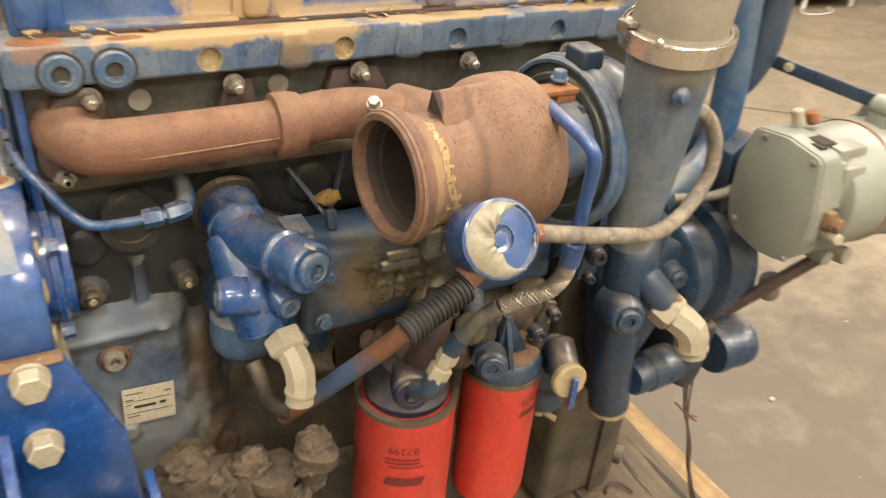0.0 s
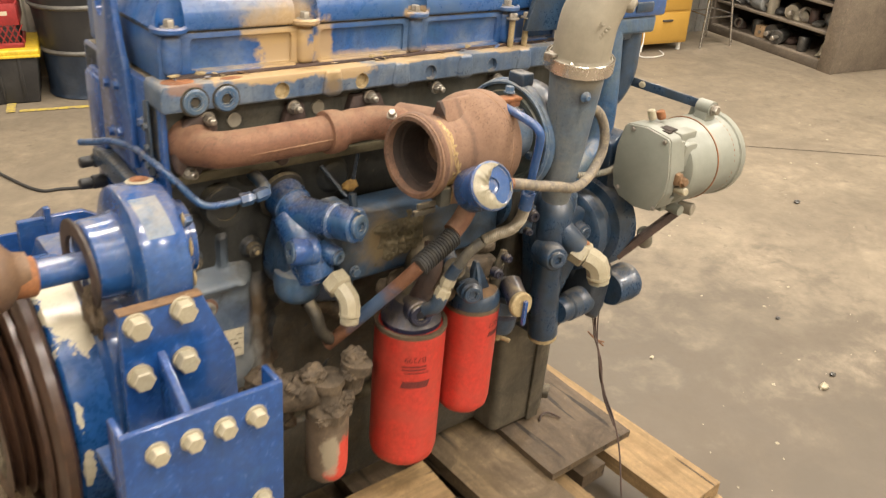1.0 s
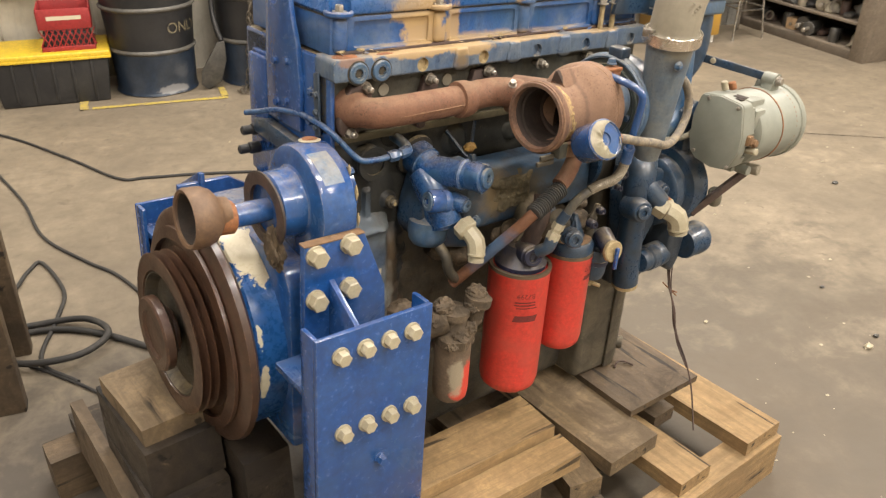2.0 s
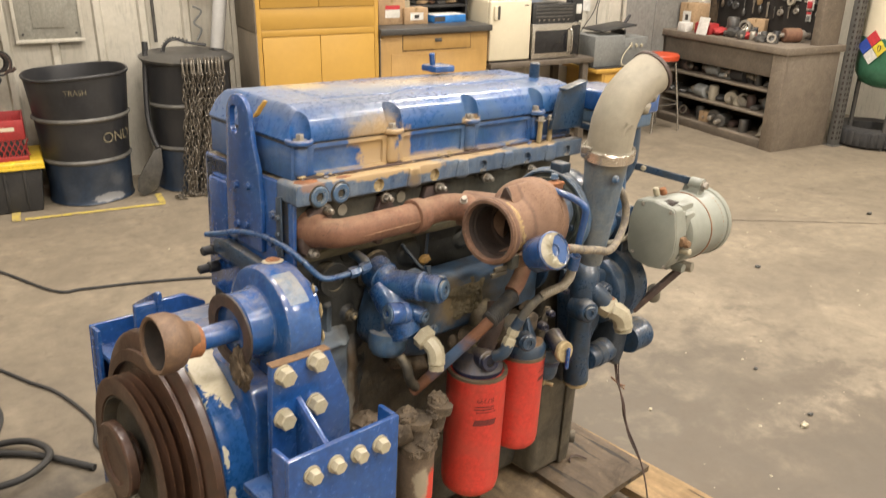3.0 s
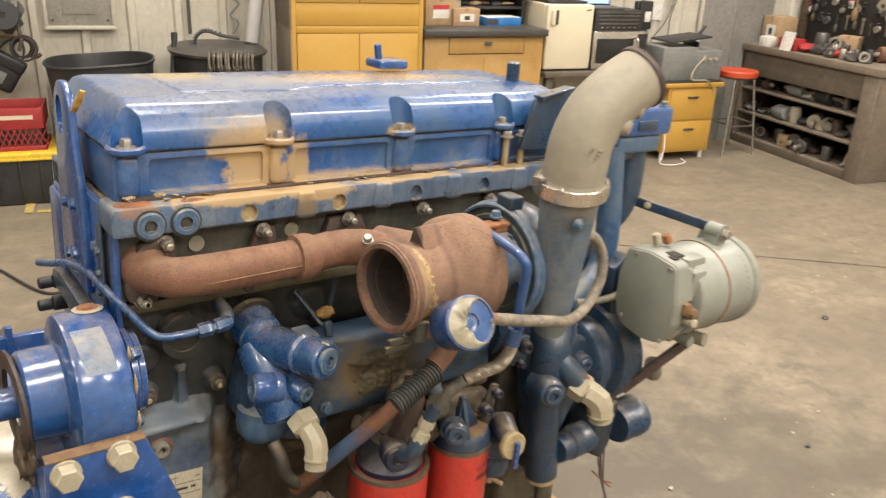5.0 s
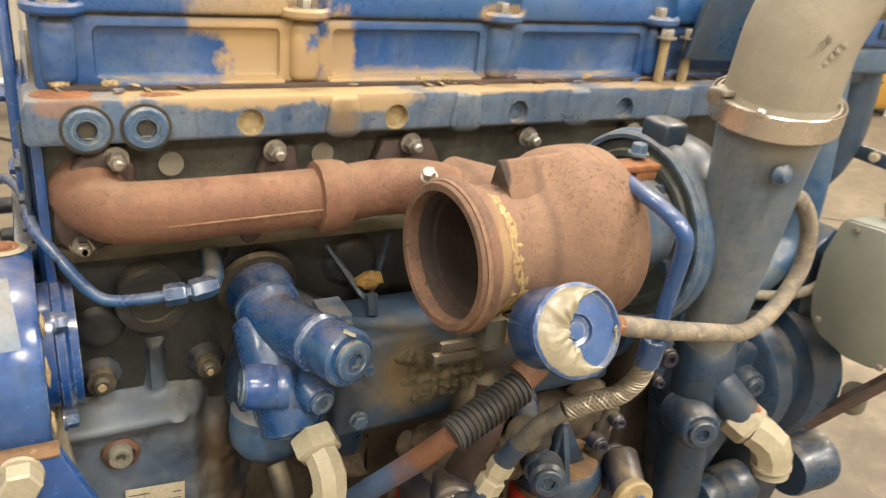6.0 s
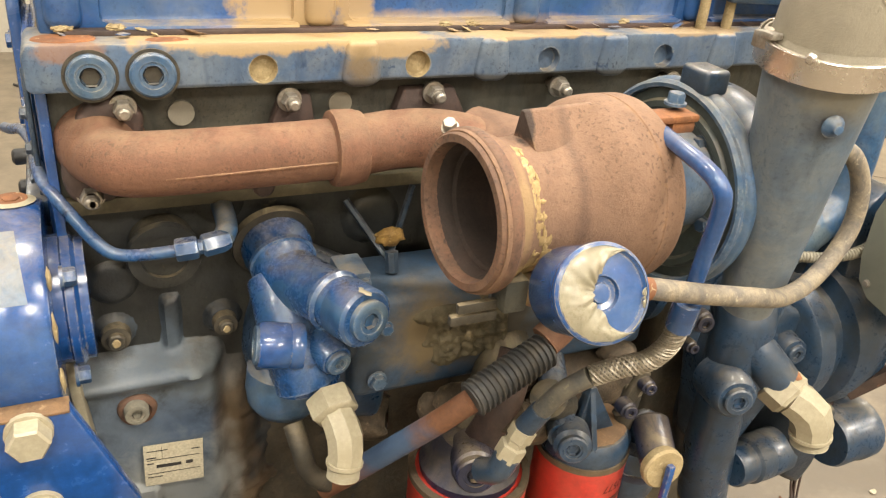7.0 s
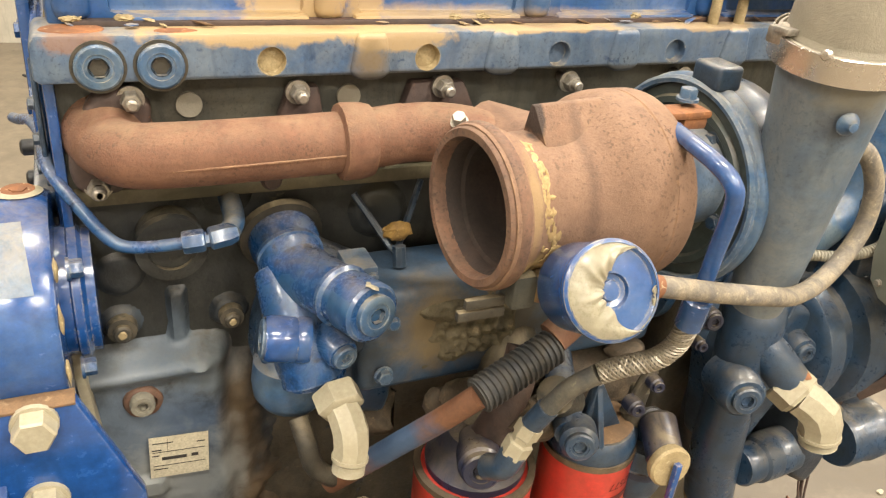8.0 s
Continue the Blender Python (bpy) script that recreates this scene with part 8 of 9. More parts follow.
part("case", box((0, 0, 0), (0.34, 0.34, 0.27), 0.008), "grey", ch)
part("case", box((0.35, 0.02, 0), (0.62, 0.34, 0.24), 0.008), "grey", ch)
part("lid", moved(box((0, 0, 0), (0.4, 0.3, 0.015), 0.004), Matrix.Translation((0.08, 0.02, 0.3)) @ Matrix.Rotation(radians(-6), 4, "Y")), "black", ch)
part("lid_prop", box((0.4, 0.1, 0.23), (0.42, 0.3, 0.3), 0.003), "black", ch)
part("grip", sweep([(0.42, 0.2, 0.29), (0.46, 0.2, 0.33), (0.5, 0.2, 0.38), (0.53, 0.2, 0.42)], 0.014, 10, 4), "black", ch)
part("lead", sweep([(0.4, -0.01, 0.2), (0.36, -0.06, 0.19), (0.28, -0.06, 0.1), (0.26, -0.08, 0.02), (0.4, -0.1, 0.01), (0.5, -0.07, -0.1), (0.46, -0.06, -0.3)], 0.006, 6, 5), "cream", ch, "cream tester lead")
for k in range(3):
    part("knob", rod((0.42 + 0.06 * k, 0.02, 0.17), (0.42 + 0.06 * k, 0.0, 0.17), 0.014, 12, 0.002), "cream", ch)
sl = rthing("shop_stool", 4.8, 4.47, 0, "metal stool with an orange vinyl seat", "stool")
part("cushion", lathe([(0, 0), (0.165, 0), (0.172, 0.006), (0.174, 0.044), (0.166, 0.053), (0, 0.055)], (0, 0, 0.672), (0, 0, 1), 36), "seat", sl)
part("seat_pan", lathe([(0, 0), (0.15, 0), (0.168, 0.01), (0.168, 0.014), (0, 0.014)], (0, 0, 0.658), (0, 0, 1), 32), "gunmetal", sl)
for sx, sy in ((-1, -1), (1, -1), (-1, 1), (1, 1)):
    part("leg", sweep([(sx * 0.1, sy * 0.1, 0.665), (sx * 0.14, sy * 0.14, 0.3), (sx * 0.17, sy * 0.17, 0.0)], 0.011, 10, 3), "chrome", sl)
for k, (a, b) in enumerate((((-1, -1), (1, -1)), ((1, -1), (1, 1)), ((1, 1), (-1, 1)), ((-1, 1), (-1, -1)))):
    z = 0.26 + 0.02 * (k % 2)
    part("foot_rail", rod((a[0] * 0.145, a[1] * 0.145, z), (b[0] * 0.145, b[1] * 0.145, z), 0.008, 10), "chrome", sl)

# dark timber bench with shelves and the tool board
wb = rthing("timber_workbench", 5.16, 3.33, 0, "dark oil-soaked timber workbench with open shelves", "workbench")
# faces that catch light take the paler bench_lit copy, the others the dark one
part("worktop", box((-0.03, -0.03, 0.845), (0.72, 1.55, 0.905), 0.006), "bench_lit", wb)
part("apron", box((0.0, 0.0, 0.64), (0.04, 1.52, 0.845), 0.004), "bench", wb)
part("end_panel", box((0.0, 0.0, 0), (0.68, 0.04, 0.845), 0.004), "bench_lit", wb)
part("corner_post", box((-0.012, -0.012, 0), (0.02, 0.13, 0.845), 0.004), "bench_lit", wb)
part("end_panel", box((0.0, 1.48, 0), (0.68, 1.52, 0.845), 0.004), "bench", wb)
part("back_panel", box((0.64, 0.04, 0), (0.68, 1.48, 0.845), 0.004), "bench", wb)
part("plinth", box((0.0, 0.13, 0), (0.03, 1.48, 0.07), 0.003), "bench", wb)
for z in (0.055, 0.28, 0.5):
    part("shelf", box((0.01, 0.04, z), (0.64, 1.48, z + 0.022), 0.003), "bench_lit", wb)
board = rthing("tool_board", 5.74, 3.36, 0.905, "dark tool board between two timber posts", "tool board")
part("panel", box((0.05, 0.02, 0), (0.08, 1.5, 1.3), 0.003), "board_black", board)
part("post", box((-0.2, -0.02, 0), (0.06, 0.06, 1.3), 0.006), "bench_lit", board)
part("post", box((0.0, 1.43, 0), (0.06, 1.5, 1.3), 0.006), "wood_dark", board)


def hung_tool(kind, v, z, size, mat, label):
    hang = rthing("hanging_tool", 5.778, v, z, label, "tool", "tools on the board")
    if kind == "disc":
        part("disc", lathe([(0.018, 0), (0.05, 0), (0.055, 0.006), (0.05, 0.014), (0.018, 0.014), (0.018, 0)], (0, 0, 0), (-1, 0, 0), 20), mat, hang)
        for k in range(8):
            a = math.pi * k / 4
            part("tooth", box((-0.012, 0.05 * math.cos(a) - 0.008, 0.05 * math.sin(a) - 0.008), (-0.002, 0.05 * math.cos(a) + 0.008, 0.05 * math.sin(a) + 0.008), 0.002, 1), mat, hang)
    elif kind == "mallet":
        part("shank", rod((-0.012, 0, -0.02), (-0.012, 0, 0.12), 0.008, 8, 0.002), mat, hang)
        part("grip", lathe([(0, 0), (0.016, 0.006), (0.026, 0.03), (0.022, 0.07), (0.009, 0.1), (0, 0.1)], (-0.012, 0, -0.09), (0, 0, 1), 12), mat, hang)
    elif kind == "pack":
        part("card", box((-0.012, -0.035, -0.06), (0, 0.035, 0.06), 0.002), "sheet", hang)
        part("band", box((-0.0135, -0.035, 0.025), (-0.0115, 0.035, 0.058), 0.0), "sign_red", hang, "red band", 0)
        part("blister", box((-0.026, -0.022, -0.045), (-0.012, 0.022, 0.01), 0.006, 2), mat, hang)
    elif kind == "wheel":
        part("wheel", lathe([(0.012, 0), (0.036, 0), (0.04, 0.01), (0.032, 0.016), (0.04, 0.022), (0.036, 0.03), (0.012, 0.03), (0.012, 0)], (0, 0, 0), (-1, 0, 0.1), 20), mat, hang)
    elif kind == "loop":
        part("belt", lathe([(0.04, -0.006), (0.046, -0.006), (0.046, 0.006), (0.04, 0.006), (0.04, -0.006)], (-0.012, 0, -0.02), (-1, 0.2, 0.05), 24), mat, hang)
    else:
        part("bar", box((-0.012, -0.012, -0.09), (0, 0.012, 0.08), 0.003), mat, hang)
        part("jaw", box((-0.014, -0.024, 0.06), (-0.002, 0.02, 0.09), 0.004), mat, hang)
    for ob in hang.children:
        ob.matrix_basis = Matrix.Scale(size, 4) @ ob.matrix_basis
    part("hook", rod((-0.022, 0, 0.06 * size), (0.014, 0, 0.065 * size), 0.003, 6), "steel", hang)


TOOL_LABEL = {"disc": "toothed steel disc hung on the board", "mallet": "wooden spoon-shaped mallet hung on the board", "pack": "red and white packaged part hung on the board", "wheel": "dark pulley wheel hung on the board", "loop": "black rubber belt hung on the board", "wrench": "dark worn wrench hung on the board"}
for kind, v, z, size, mat in (("pack", 3.672, 1.233, 1.1, "sign_red"), ("mallet", 4.252, 1.262, 1.15, "wood"), ("disc", 3.99, 1.306, 1.1, "alu"), ("wheel", 3.882, 1.229, 1.1, "alu"), ("pack", 4.8, 1.22, 0.8, "grey")):
    hung_tool(kind, v, z, size, mat, TOOL_LABEL[kind])
random.seed(7)
for k in range(60):
    kind = random.choice(["disc", "wheel", "wheel", "wrench", "wrench", "loop", "pack", "mallet"])
    mat = {"pack": "grey", "mallet": random.choice(["wood_dark", "gunmetal"]), "loop": "black"}.get(kind) or random.choice(["gunmetal", "gunmetal", "black", "rust_dark", "steel"])
    col, row = k % 15, k // 15
    hung_tool(kind, 3.52 + 0.091 * col + random.uniform(-0.03, 0.03), 1.14 + 0.13 * row + random.uniform(-0.035, 0.035), random.uniform(0.55, 0.95), mat, TOOL_LABEL[kind] if kind != "mallet" else "dark handled tool hung on the board")


def bench_item(kind, u, v, z, s, mat, label, turn=0.0):
    ob = rthing(kind, u, v, z, label, kind.split("_")[-1], "parts on the bench", turn)
    if kind == "armature_part":
        part("core", rod((-0.06 * s, 0, 0.05 * s), (0.06 * s, 0, 0.05 * s), 0.05 * s, 24, 0.006), mat, ob)
        part("shaft", rod((-0.13 * s, 0, 0.05 * s), (0.14 * s, 0, 0.05 * s), 0.016 * s, 12, 0.003), "steel", ob)
        part("end_ring", rod((0.065 * s, 0, 0.05 * s), (0.09 * s, 0, 0.05 * s), 0.036 * s, 20, 0.003), "steel", ob)
    elif kind == "gear_part":
        part("body", lathe([(0, 0), (0.05 * s, 0), (0.055 * s, 0.012 * s), (0.04 * s, 0.05 * s), (0.02 * s, 0.07 * s), (0, 0.07 * s)], (0, 0, 0), (0, 0, 1), 22), mat, ob)
        part("rim", lathe([(0.03 * s, 0), (0.045 * s, 0), (0.045 * s, 0.012 * s), (0.03 * s, 0.012 * s), (0.03 * s, 0)], (-0.04 * s, 0, 0.05 * s), (-1, 0, 0.3), 20), "steel", ob)
    elif kind == "can_part":
        part("can", lathe([(0, 0), (0.035 * s, 0), (0.037 * s, 0.004), (0.037 * s, 0.1 * s), (0.03 * s, 0.11 * s), (0, 0.11 * s)], (0, 0, 0), (0, 0, 1), 22), mat, ob)
    else:
        part("lump", blob((0, 0, 0.028 * s), (0.07 * s, 0.06 * s, 0.035 * s), 0.35, u * 9 + v * 5, 2), mat, ob)
        part("pin", rod((-0.05 * s, 0.02 * s, 0.03 * s), (0.08 * s, -0.03 * s, 0.05 * s), 0.008 * s, 8), "steel", ob)


for row in (("armature_part", 5.5, 3.6, 0.905, 1.25, "rust", "old electric motor armature on the bench", -22), ("gear_part", 5.3, 3.62, 0.905, 0.9, "gunmetal", "dark gear hub on the bench", 20),
            ("loose_part", 5.26, 3.72, 0.905, 1.0, "gunmetal", "oily loose fittings on the bench", 40), ("loose_part", 5.3, 3.9, 0.905, 1.1, "redpl", "red plastic clip on the bench", 70),
            ("gear_part", 5.52, 4.12, 0.905, 1.5, "chrome", "bright bearing hub on the bench", 10), ("loose_part", 5.3, 4.08, 0.905, 1.3, "gunmetal", "pile of oily fittings on the bench", 0),
            ("can_part", 5.4, 4.2, 0.905, 1.5, "gunmetal", "dark can with a red band on the bench", 0), ("loose_part", 5.28, 4.24, 0.905, 1.2, "redpl", "red rag bundle on the bench", 30)):
    bench_item(*row)
carton(5.78, 4.12, 0.905, 0.17, 0.12, 0.14, "small brown carton on the bench", 115, None)
carton(5.3, 4.82, 0.905, 0.2, 0.2, 0.25, "tall brown carton with a white sheet on the bench", -90, "plain")
solo("paper_sheet", moved(box((0, 0, 0), (0.003, 0.13, 0.16), 0.0), Matrix.Rotation(radians(12), 4, "Y")), "sheet", ROOM @ pose(5.13, 4.26, 0.906), "white printed sheet leaning on the bench", "paper", smooth=0)
solo("red_box", box((0, 0, 0), (0.12, 0.2, 0.1), 0.008), "redpl", ROOM @ pose(5.18, 4.27, 0.905), "red plastic box on the bench", "box")
solo("white_pack", box((0, 0, 0), (0.1, 0.11, 0.085), 0.006), "sheet", ROOM @ pose(5.14, 4.55, 0.905), "white carton on the bench", "box")
for k in range(36):
    z = (0.077, 0.302, 0.522)[k % 3]
    random.seed(k + 40)
    vv = 3.52 + 0.035 * k + random.uniform(-0.03, 0.03)
    kind = ("loose_part", "armature_part", "gear_part", "can_part")[random.randrange(4)]
    bench_item(kind, 5.2 + random.uniform(0.04, 0.16), min(vv, 4.75), z, random.uniform(0.7, 1.4), random.choice(["gunmetal", "gunmetal", "rust_dark", "grey", "black", "alu"]), random.choice(["greasy machine part on the shelf", "old metal part lying on the shelf", "dusty steel fitting on the shelf"]), random.uniform(0, 90))
for k in range(34):
    random.seed(k + 300)
    kind = random.choice(["loose_part", "loose_part", "gear_part", "armature_part", "can_part"])
    bench_item(kind, 5.22 + random.uniform(0.02, 0.4), 3.66 + 0.0165 * k, 0.905, random.uniform(0.45, 0.9), random.choice(["gunmetal", "steel", "chrome", "black", "gunmetal", "black", "alu"]), random.choice(["greasy machine part on the bench", "bright steel fitting on the bench", "small dark part in the bench clutter"]), random.uniform(0, 180))
carton(5.22, 4.3, 0.077, 0.1, 0.1, 0.1, "small orange-brown carton on the bottom shelf", -80, None)

rk = rthing("pallet_rack_post", 5.86, 3.24, 0, "perforated dark steel rack upright", "rack post")
part("upright", box((0, 0, 0), (0.09, 0.07, 2.3), 0.003), "rack", rk)
part("base_foot", box((-0.02, -0.02, 0), (0.11, 0.09, 0.008), 0.001), "rack", rk)
for k in range(44):
    # slots are dark patches on the steel, with the shade of holes painted
    part("slot", box((-0.0015, 0.012, 0.06 + 0.05 * k), (0.001, 0.03, 0.085 + 0.05 * k), 0.0), "opening_dark", rk, smooth=0)
    part("slot", box((0.02, -0.0015, 0.06 + 0.05 * k), (0.036, 0.001, 0.085 + 0.05 * k), 0.0), "opening_dark", rk, smooth=0)
    part("slot", box((0.056, -0.0015, 0.06 + 0.05 * k), (0.072, 0.001, 0.085 + 0.05 * k), 0.0), "opening_dark", rk, smooth=0)
tk = rthing("gas_tank", 6.22, 3.12, 0, "white and green gas tank with a hazard diamond", "tank")
part("shell", lathe([(0, 0.53), (0.1, 0.54), (0.2, 0.58), (0.25, 0.66), (0.26, 0.75), (0.26, 0.98), (0, 0.98)], (0, 0, 0), (0, 0, 1), 36), "green", tk, "green lower shell")
part("band", lathe([(0, 0.98), (0.2605, 0.98), (0.2605, 1.33), (0, 1.33)], (0, 0, 0), (0, 0, 1), 36), "white", tk, "off-white upper shell")
part("collar", lathe([(0, 1.33), (0.26, 1.33), (0.26, 1.6), (0.2, 1.72), (0, 1.75)], (0, 0, 0), (0, 0, 1), 36), "green", tk)
for k in range(3):
    a = 2.1 * k
    part("leg", rod((0.2 * math.cos(a), 0.2 * math.sin(a), 0), (0.2 * math.cos(a), 0.2 * math.sin(a), 0.6), 0.02, 10), "gunmetal", tk)
dia = rthing("hazard_diamond", 5.955, 3.12, 0.9, "four-colour hazard diamond sign on the tank", "sign", "", -4)
for (y, z), mat in (((0, 0.075), "sign_red"), ((0.075, 0), "sign_blue"), ((-0.075, 0), "sign_yellow"), ((0, -0.075), "sheet")):
    part("quarter", prism([(y, z + 0.07), (y + 0.07, z), (y, z - 0.07), (y - 0.07, z)], "x", -0.003, 0.003), mat, dia, smooth=0)
letters("0", 0.08, Matrix.Translation((-0.0045, -0.075, 0)) @ Matrix.Rotation(radians(-90), 4, "Z") @ Matrix.Rotation(radians(90), 4, "X"), 0.0005, "ink", dia, "numeral")
ty = rthing("old_tyre", 6.3, 3.2, 0, "old black tyre lying on the floor", "tyre")
part("carcass", lathe([(0.2, 0.02), (0.27, 0.0), (0.33, 0.015), (0.345, 0.06), (0.345, 0.12), (0.33, 0.165), (0.27, 0.18), (0.2, 0.16), (0.19, 0.09), (0.2, 0.02)], (0, 0, 0), (0, 0, 1), 48), "tyre", ty)
for k in range(36):
    a = 2 * math.pi * k / 36
    part("tread_block", moved(box((0.338, -0.02, 0.03), (0.352, 0.02, 0.15), 0.003), Matrix.Rotation(a, 4, "Z")), "tyre", ty)

# left: drums, chains, shovel, tote, crate, panel
def steel_drum(u, v, label, lower, lid, top, foot, flare, dent):
    d = rthing("steel_drum", u, v, 0, label, "drum", "steel drums")
    low_rib, high_rib = top * 0.345, top * 0.672

    def radius(z):
        return foot + flare * (z / top) ** 1.6

    def knocked(bm):
        """Dents and a slightly oval, uneven rim."""
        for q in bm.verts:
            a = math.atan2(q.co.y, q.co.x)
            k = 0.012 * noise.noise(Vector((1.4 * math.cos(a), 1.4 * math.sin(a), 2.2 * q.co.z + u * 7)))
            for da, dz, amp, wa, wz in dent:
                k += amp * math.exp(-((a - da) / wa) ** 2 - ((q.co.z - dz) / wz) ** 2)
            q.co.z += (0.011 * math.cos(a) + 0.006 * math.sin(3 * a + u)) * (max(q.co.z, 0.0) / top) ** 6
            q.co.x *= 1 - k
            q.co.y *= 1 - k
        return bm

    def wall(z0, z1, n):
        return [(radius(z), z) for z in (z0 + (z1 - z0) * i / n for i in range(n + 1))]

    rim = radius(top)
    inner = [(rim - 0.01, top - 0.03), (0, top - 0.03)] if lid else [(radius(top * 0.8) - 0.014, top * 0.8), (radius(top * 0.4) - 0.014, top * 0.4), (foot - 0.016, 0.06), (0, 0.05)]
    upper = wall(low_rib - 0.004, top - 0.02, 30) + [(rim + 0.008, top - 0.014), (rim + 0.011, top - 0.004), (rim + 0.006, top + 0.004), (rim - 0.004, top + 0.003), (rim - 0.008, top - 0.012)] + inner
    part("shell", knocked(lathe(upper, (0, 0, 0), (0, 0, 1), 64)), "drum", d)
    base = [(0, 0.004), (foot - 0.004, 0.0), (foot + 0.008, 0.006), (foot + 0.003, 0.02)] + wall(0.03, low_rib, 14)
    part("painted_base", knocked(lathe(base, (0, 0, 0), (0, 0, 1), 64)), lower, d, "dark blue lower third")
    for zr in (low_rib, high_rib):
        rr = radius(zr)
        part("rib", knocked(lathe([(rr - 0.004, zr - 0.02), (rr + 0.007, zr - 0.011), (rr + 0.015, zr - 0.004), (rr + 0.015, zr + 0.004), (rr + 0.007, zr + 0.011), (rr - 0.004, zr + 0.02), (rr - 0.006, zr), (rr - 0.004, zr - 0.02)], (0, 0, 0), (0, 0, 1), 64)), "drum_rib", d)
    return d


d1 = steel_drum(-0.328, 4.525, "open black and blue steel drum, dented and scuffed", "drum_blue", False, 0.88, 0.272, 0.058, [(-1.2, 0.08, 0.1, 0.35, 0.1), (-2.0, 0.14, 0.06, 0.3, 0.1), (-1.0, 0.86, 0.03, 0.5, 0.1)])


def drum_word(text, size, mid, z, r, material):
    cu = bpy.data.curves.new("tmp", "FONT")
    cu.body, cu.size, cu.align_x, cu.align_y = text, size, "CENTER", "CENTER"
    ob = new("tmp", cu)
    me = bpy.data.meshes.new_from_object(ob.evaluated_get(bpy.context.evaluated_depsgraph_get()))
    bpy.data.objects.remove(ob)
    bpy.data.curves.remove(cu)
    bm = bmesh.new()
    bm.from_mesh(me)
    bpy.data.meshes.remove(me)
    for q in bm.verts:
        a = math.radians(mid) + q.co.x / r
        q.co = Vector((r * math.cos(a), r * math.sin(a), z + q.co.y))
    return part("lettering", bm, material, d1, "worn stencilled word", 0)


M["stencil"] = surface("worn_stencil", (0.22, 0.19, 0.12), (0.05, 0.05, 0.05), None, (0.52, 0.62), scale=40, rough=0.5, rough2=0.6, bump=0.0)
drum_word("TRASH", 0.047, -96, 0.785, 0.3285, "stencil")
drum_word("ONLY", 0.1, -46, 0.462, 0.302, "stencil")
d2 = steel_drum(0.42, 4.54, "black steel drum with a dented lid", "drum_blue", True, 0.93, 0.287, 0.01, [(-1.6, 0.2, 0.03, 0.4, 0.2)])
part("lid", lathe([(0, 0), (0.3, 0), (0.325, -0.012), (0.33, 0.004), (0.3, 0.02), (0, 0.024)], (0, 0, 0.935), (0.02, -0.03, 1), 44), "gunmetal", d2, "loose worn drum lid")

cb = rthing("hanging_chains", 0.42, 4.21, 0, "bundle of worn steel chains hung over the drum", "chain")
link = lathe([(0.0125, -0.0042), (0.0165, -0.003), (0.0175, 0), (0.0165, 0.003), (0.0125, 0.0042), (0.011, 0), (0.0125, -0.0042)], (0, 0, 0), (0, 0, 1), 10)
moved(link, Matrix.Diagonal((1, 1.6, 1.1, 1)))
link_me = bpy.data.meshes.new("link")
link.to_mesh(link_me)
link.free()
link_me.materials.append(M["chain"])
link_me.polygons.foreach_set("use_smooth", [True] * len(link_me.polygons))
random.seed(3)
for s in range(12):
    x0 = -0.09 + 0.0245 * s + random.uniform(-0.006, 0.006)
    x1 = -0.14 + 0.012 * s + random.uniform(-0.025, 0.025)
    y0, n = random.uniform(-0.04, 0.0), 22 + (s % 3)
    for i in range(n):
        t = i / (n - 1)
        ob = new("link", link_me)
        ob.parent = cb
        ob.matrix_basis = Matrix.Translation((x0 + (x1 - x0) * t + 0.006 * math.sin(i * 1.3 + s), y0 - 0.02 * math.sin(t * 3.1), 0.86 - 0.84 * t)) @ pose(0, 0, 0, 90 + random.uniform(-12, 12), 0, 90 * (i % 2) + random.uniform(-15, 15)) @ Matrix.Diagonal((0.9, 1.0, 1.0, 1))
    part("end_hook", sweep([(x0 + 0.01, 0.06, 0.945), (x0 + 0.006, 0.02, 0.957), (x0, -0.02, 0.935), (x0 - 0.004, y0 - 0.012, 0.87)], 0.0085, 8, 4), "chain", cb, "worn hook")
    part("hook_eye", lathe([(0.008, -0.005), (0.016, -0.004), (0.018, 0), (0.016, 0.004), (0.008, 0.005), (0.008, -0.005)], (x0 - 0.004, y0 - 0.016, 0.858), (1, 0.5, 0), 12), "chain", cb)


def link_ring(m):
    return moved(lathe([(0.0125, -0.0042), (0.0165, -0.003), (0.0175, 0), (0.0165, 0.003), (0.0125, 0.0042), (0.011, 0), (0.0125, -0.0042)], (0, 0, 0), (0, 0, 1), 8), m @ Matrix.Diagonal((0.9, 1.6, 1.1, 1)))


random.seed(8)
back = []
for s in range(8):
    x0, x1, n = -0.06 + 0.03 * s, -0.15 + 0.019 * s + random.uniform(-0.02, 0.02), 24
    for i in range(n):
        t = i / (n - 1)
        back.append(link_ring(Matrix.Translation((x0 + (x1 - x0) * t + 0.006 * math.sin(i * 1.1 + s), 0.018 + 0.012 * math.sin(t * 3 + s), 0.85 - 0.83 * t)) @ pose(0, 0, 0, 90 + random.uniform(-20, 20), 0, 90 * (i % 2) + random.uniform(-25, 25))))
for k in range(46):
    back.append(link_ring(Matrix.Translation((random.uniform(-0.24, 0.06), random.uniform(-0.08, 0.05), 0.008 + 0.02 * random.random())) @ pose(0, 0, 0, random.uniform(-30, 30), random.uniform(-30, 30), random.uniform(0, 180))))
tagged(part("chain_tangle", add(*back), "chain", cb, "tangle of chain behind and on the floor"), kind="stuff")
sg = rthing("toothed_bar", 0.33, 4.62, 0.965, "black toothed bar lying on the drum lid", "bar")
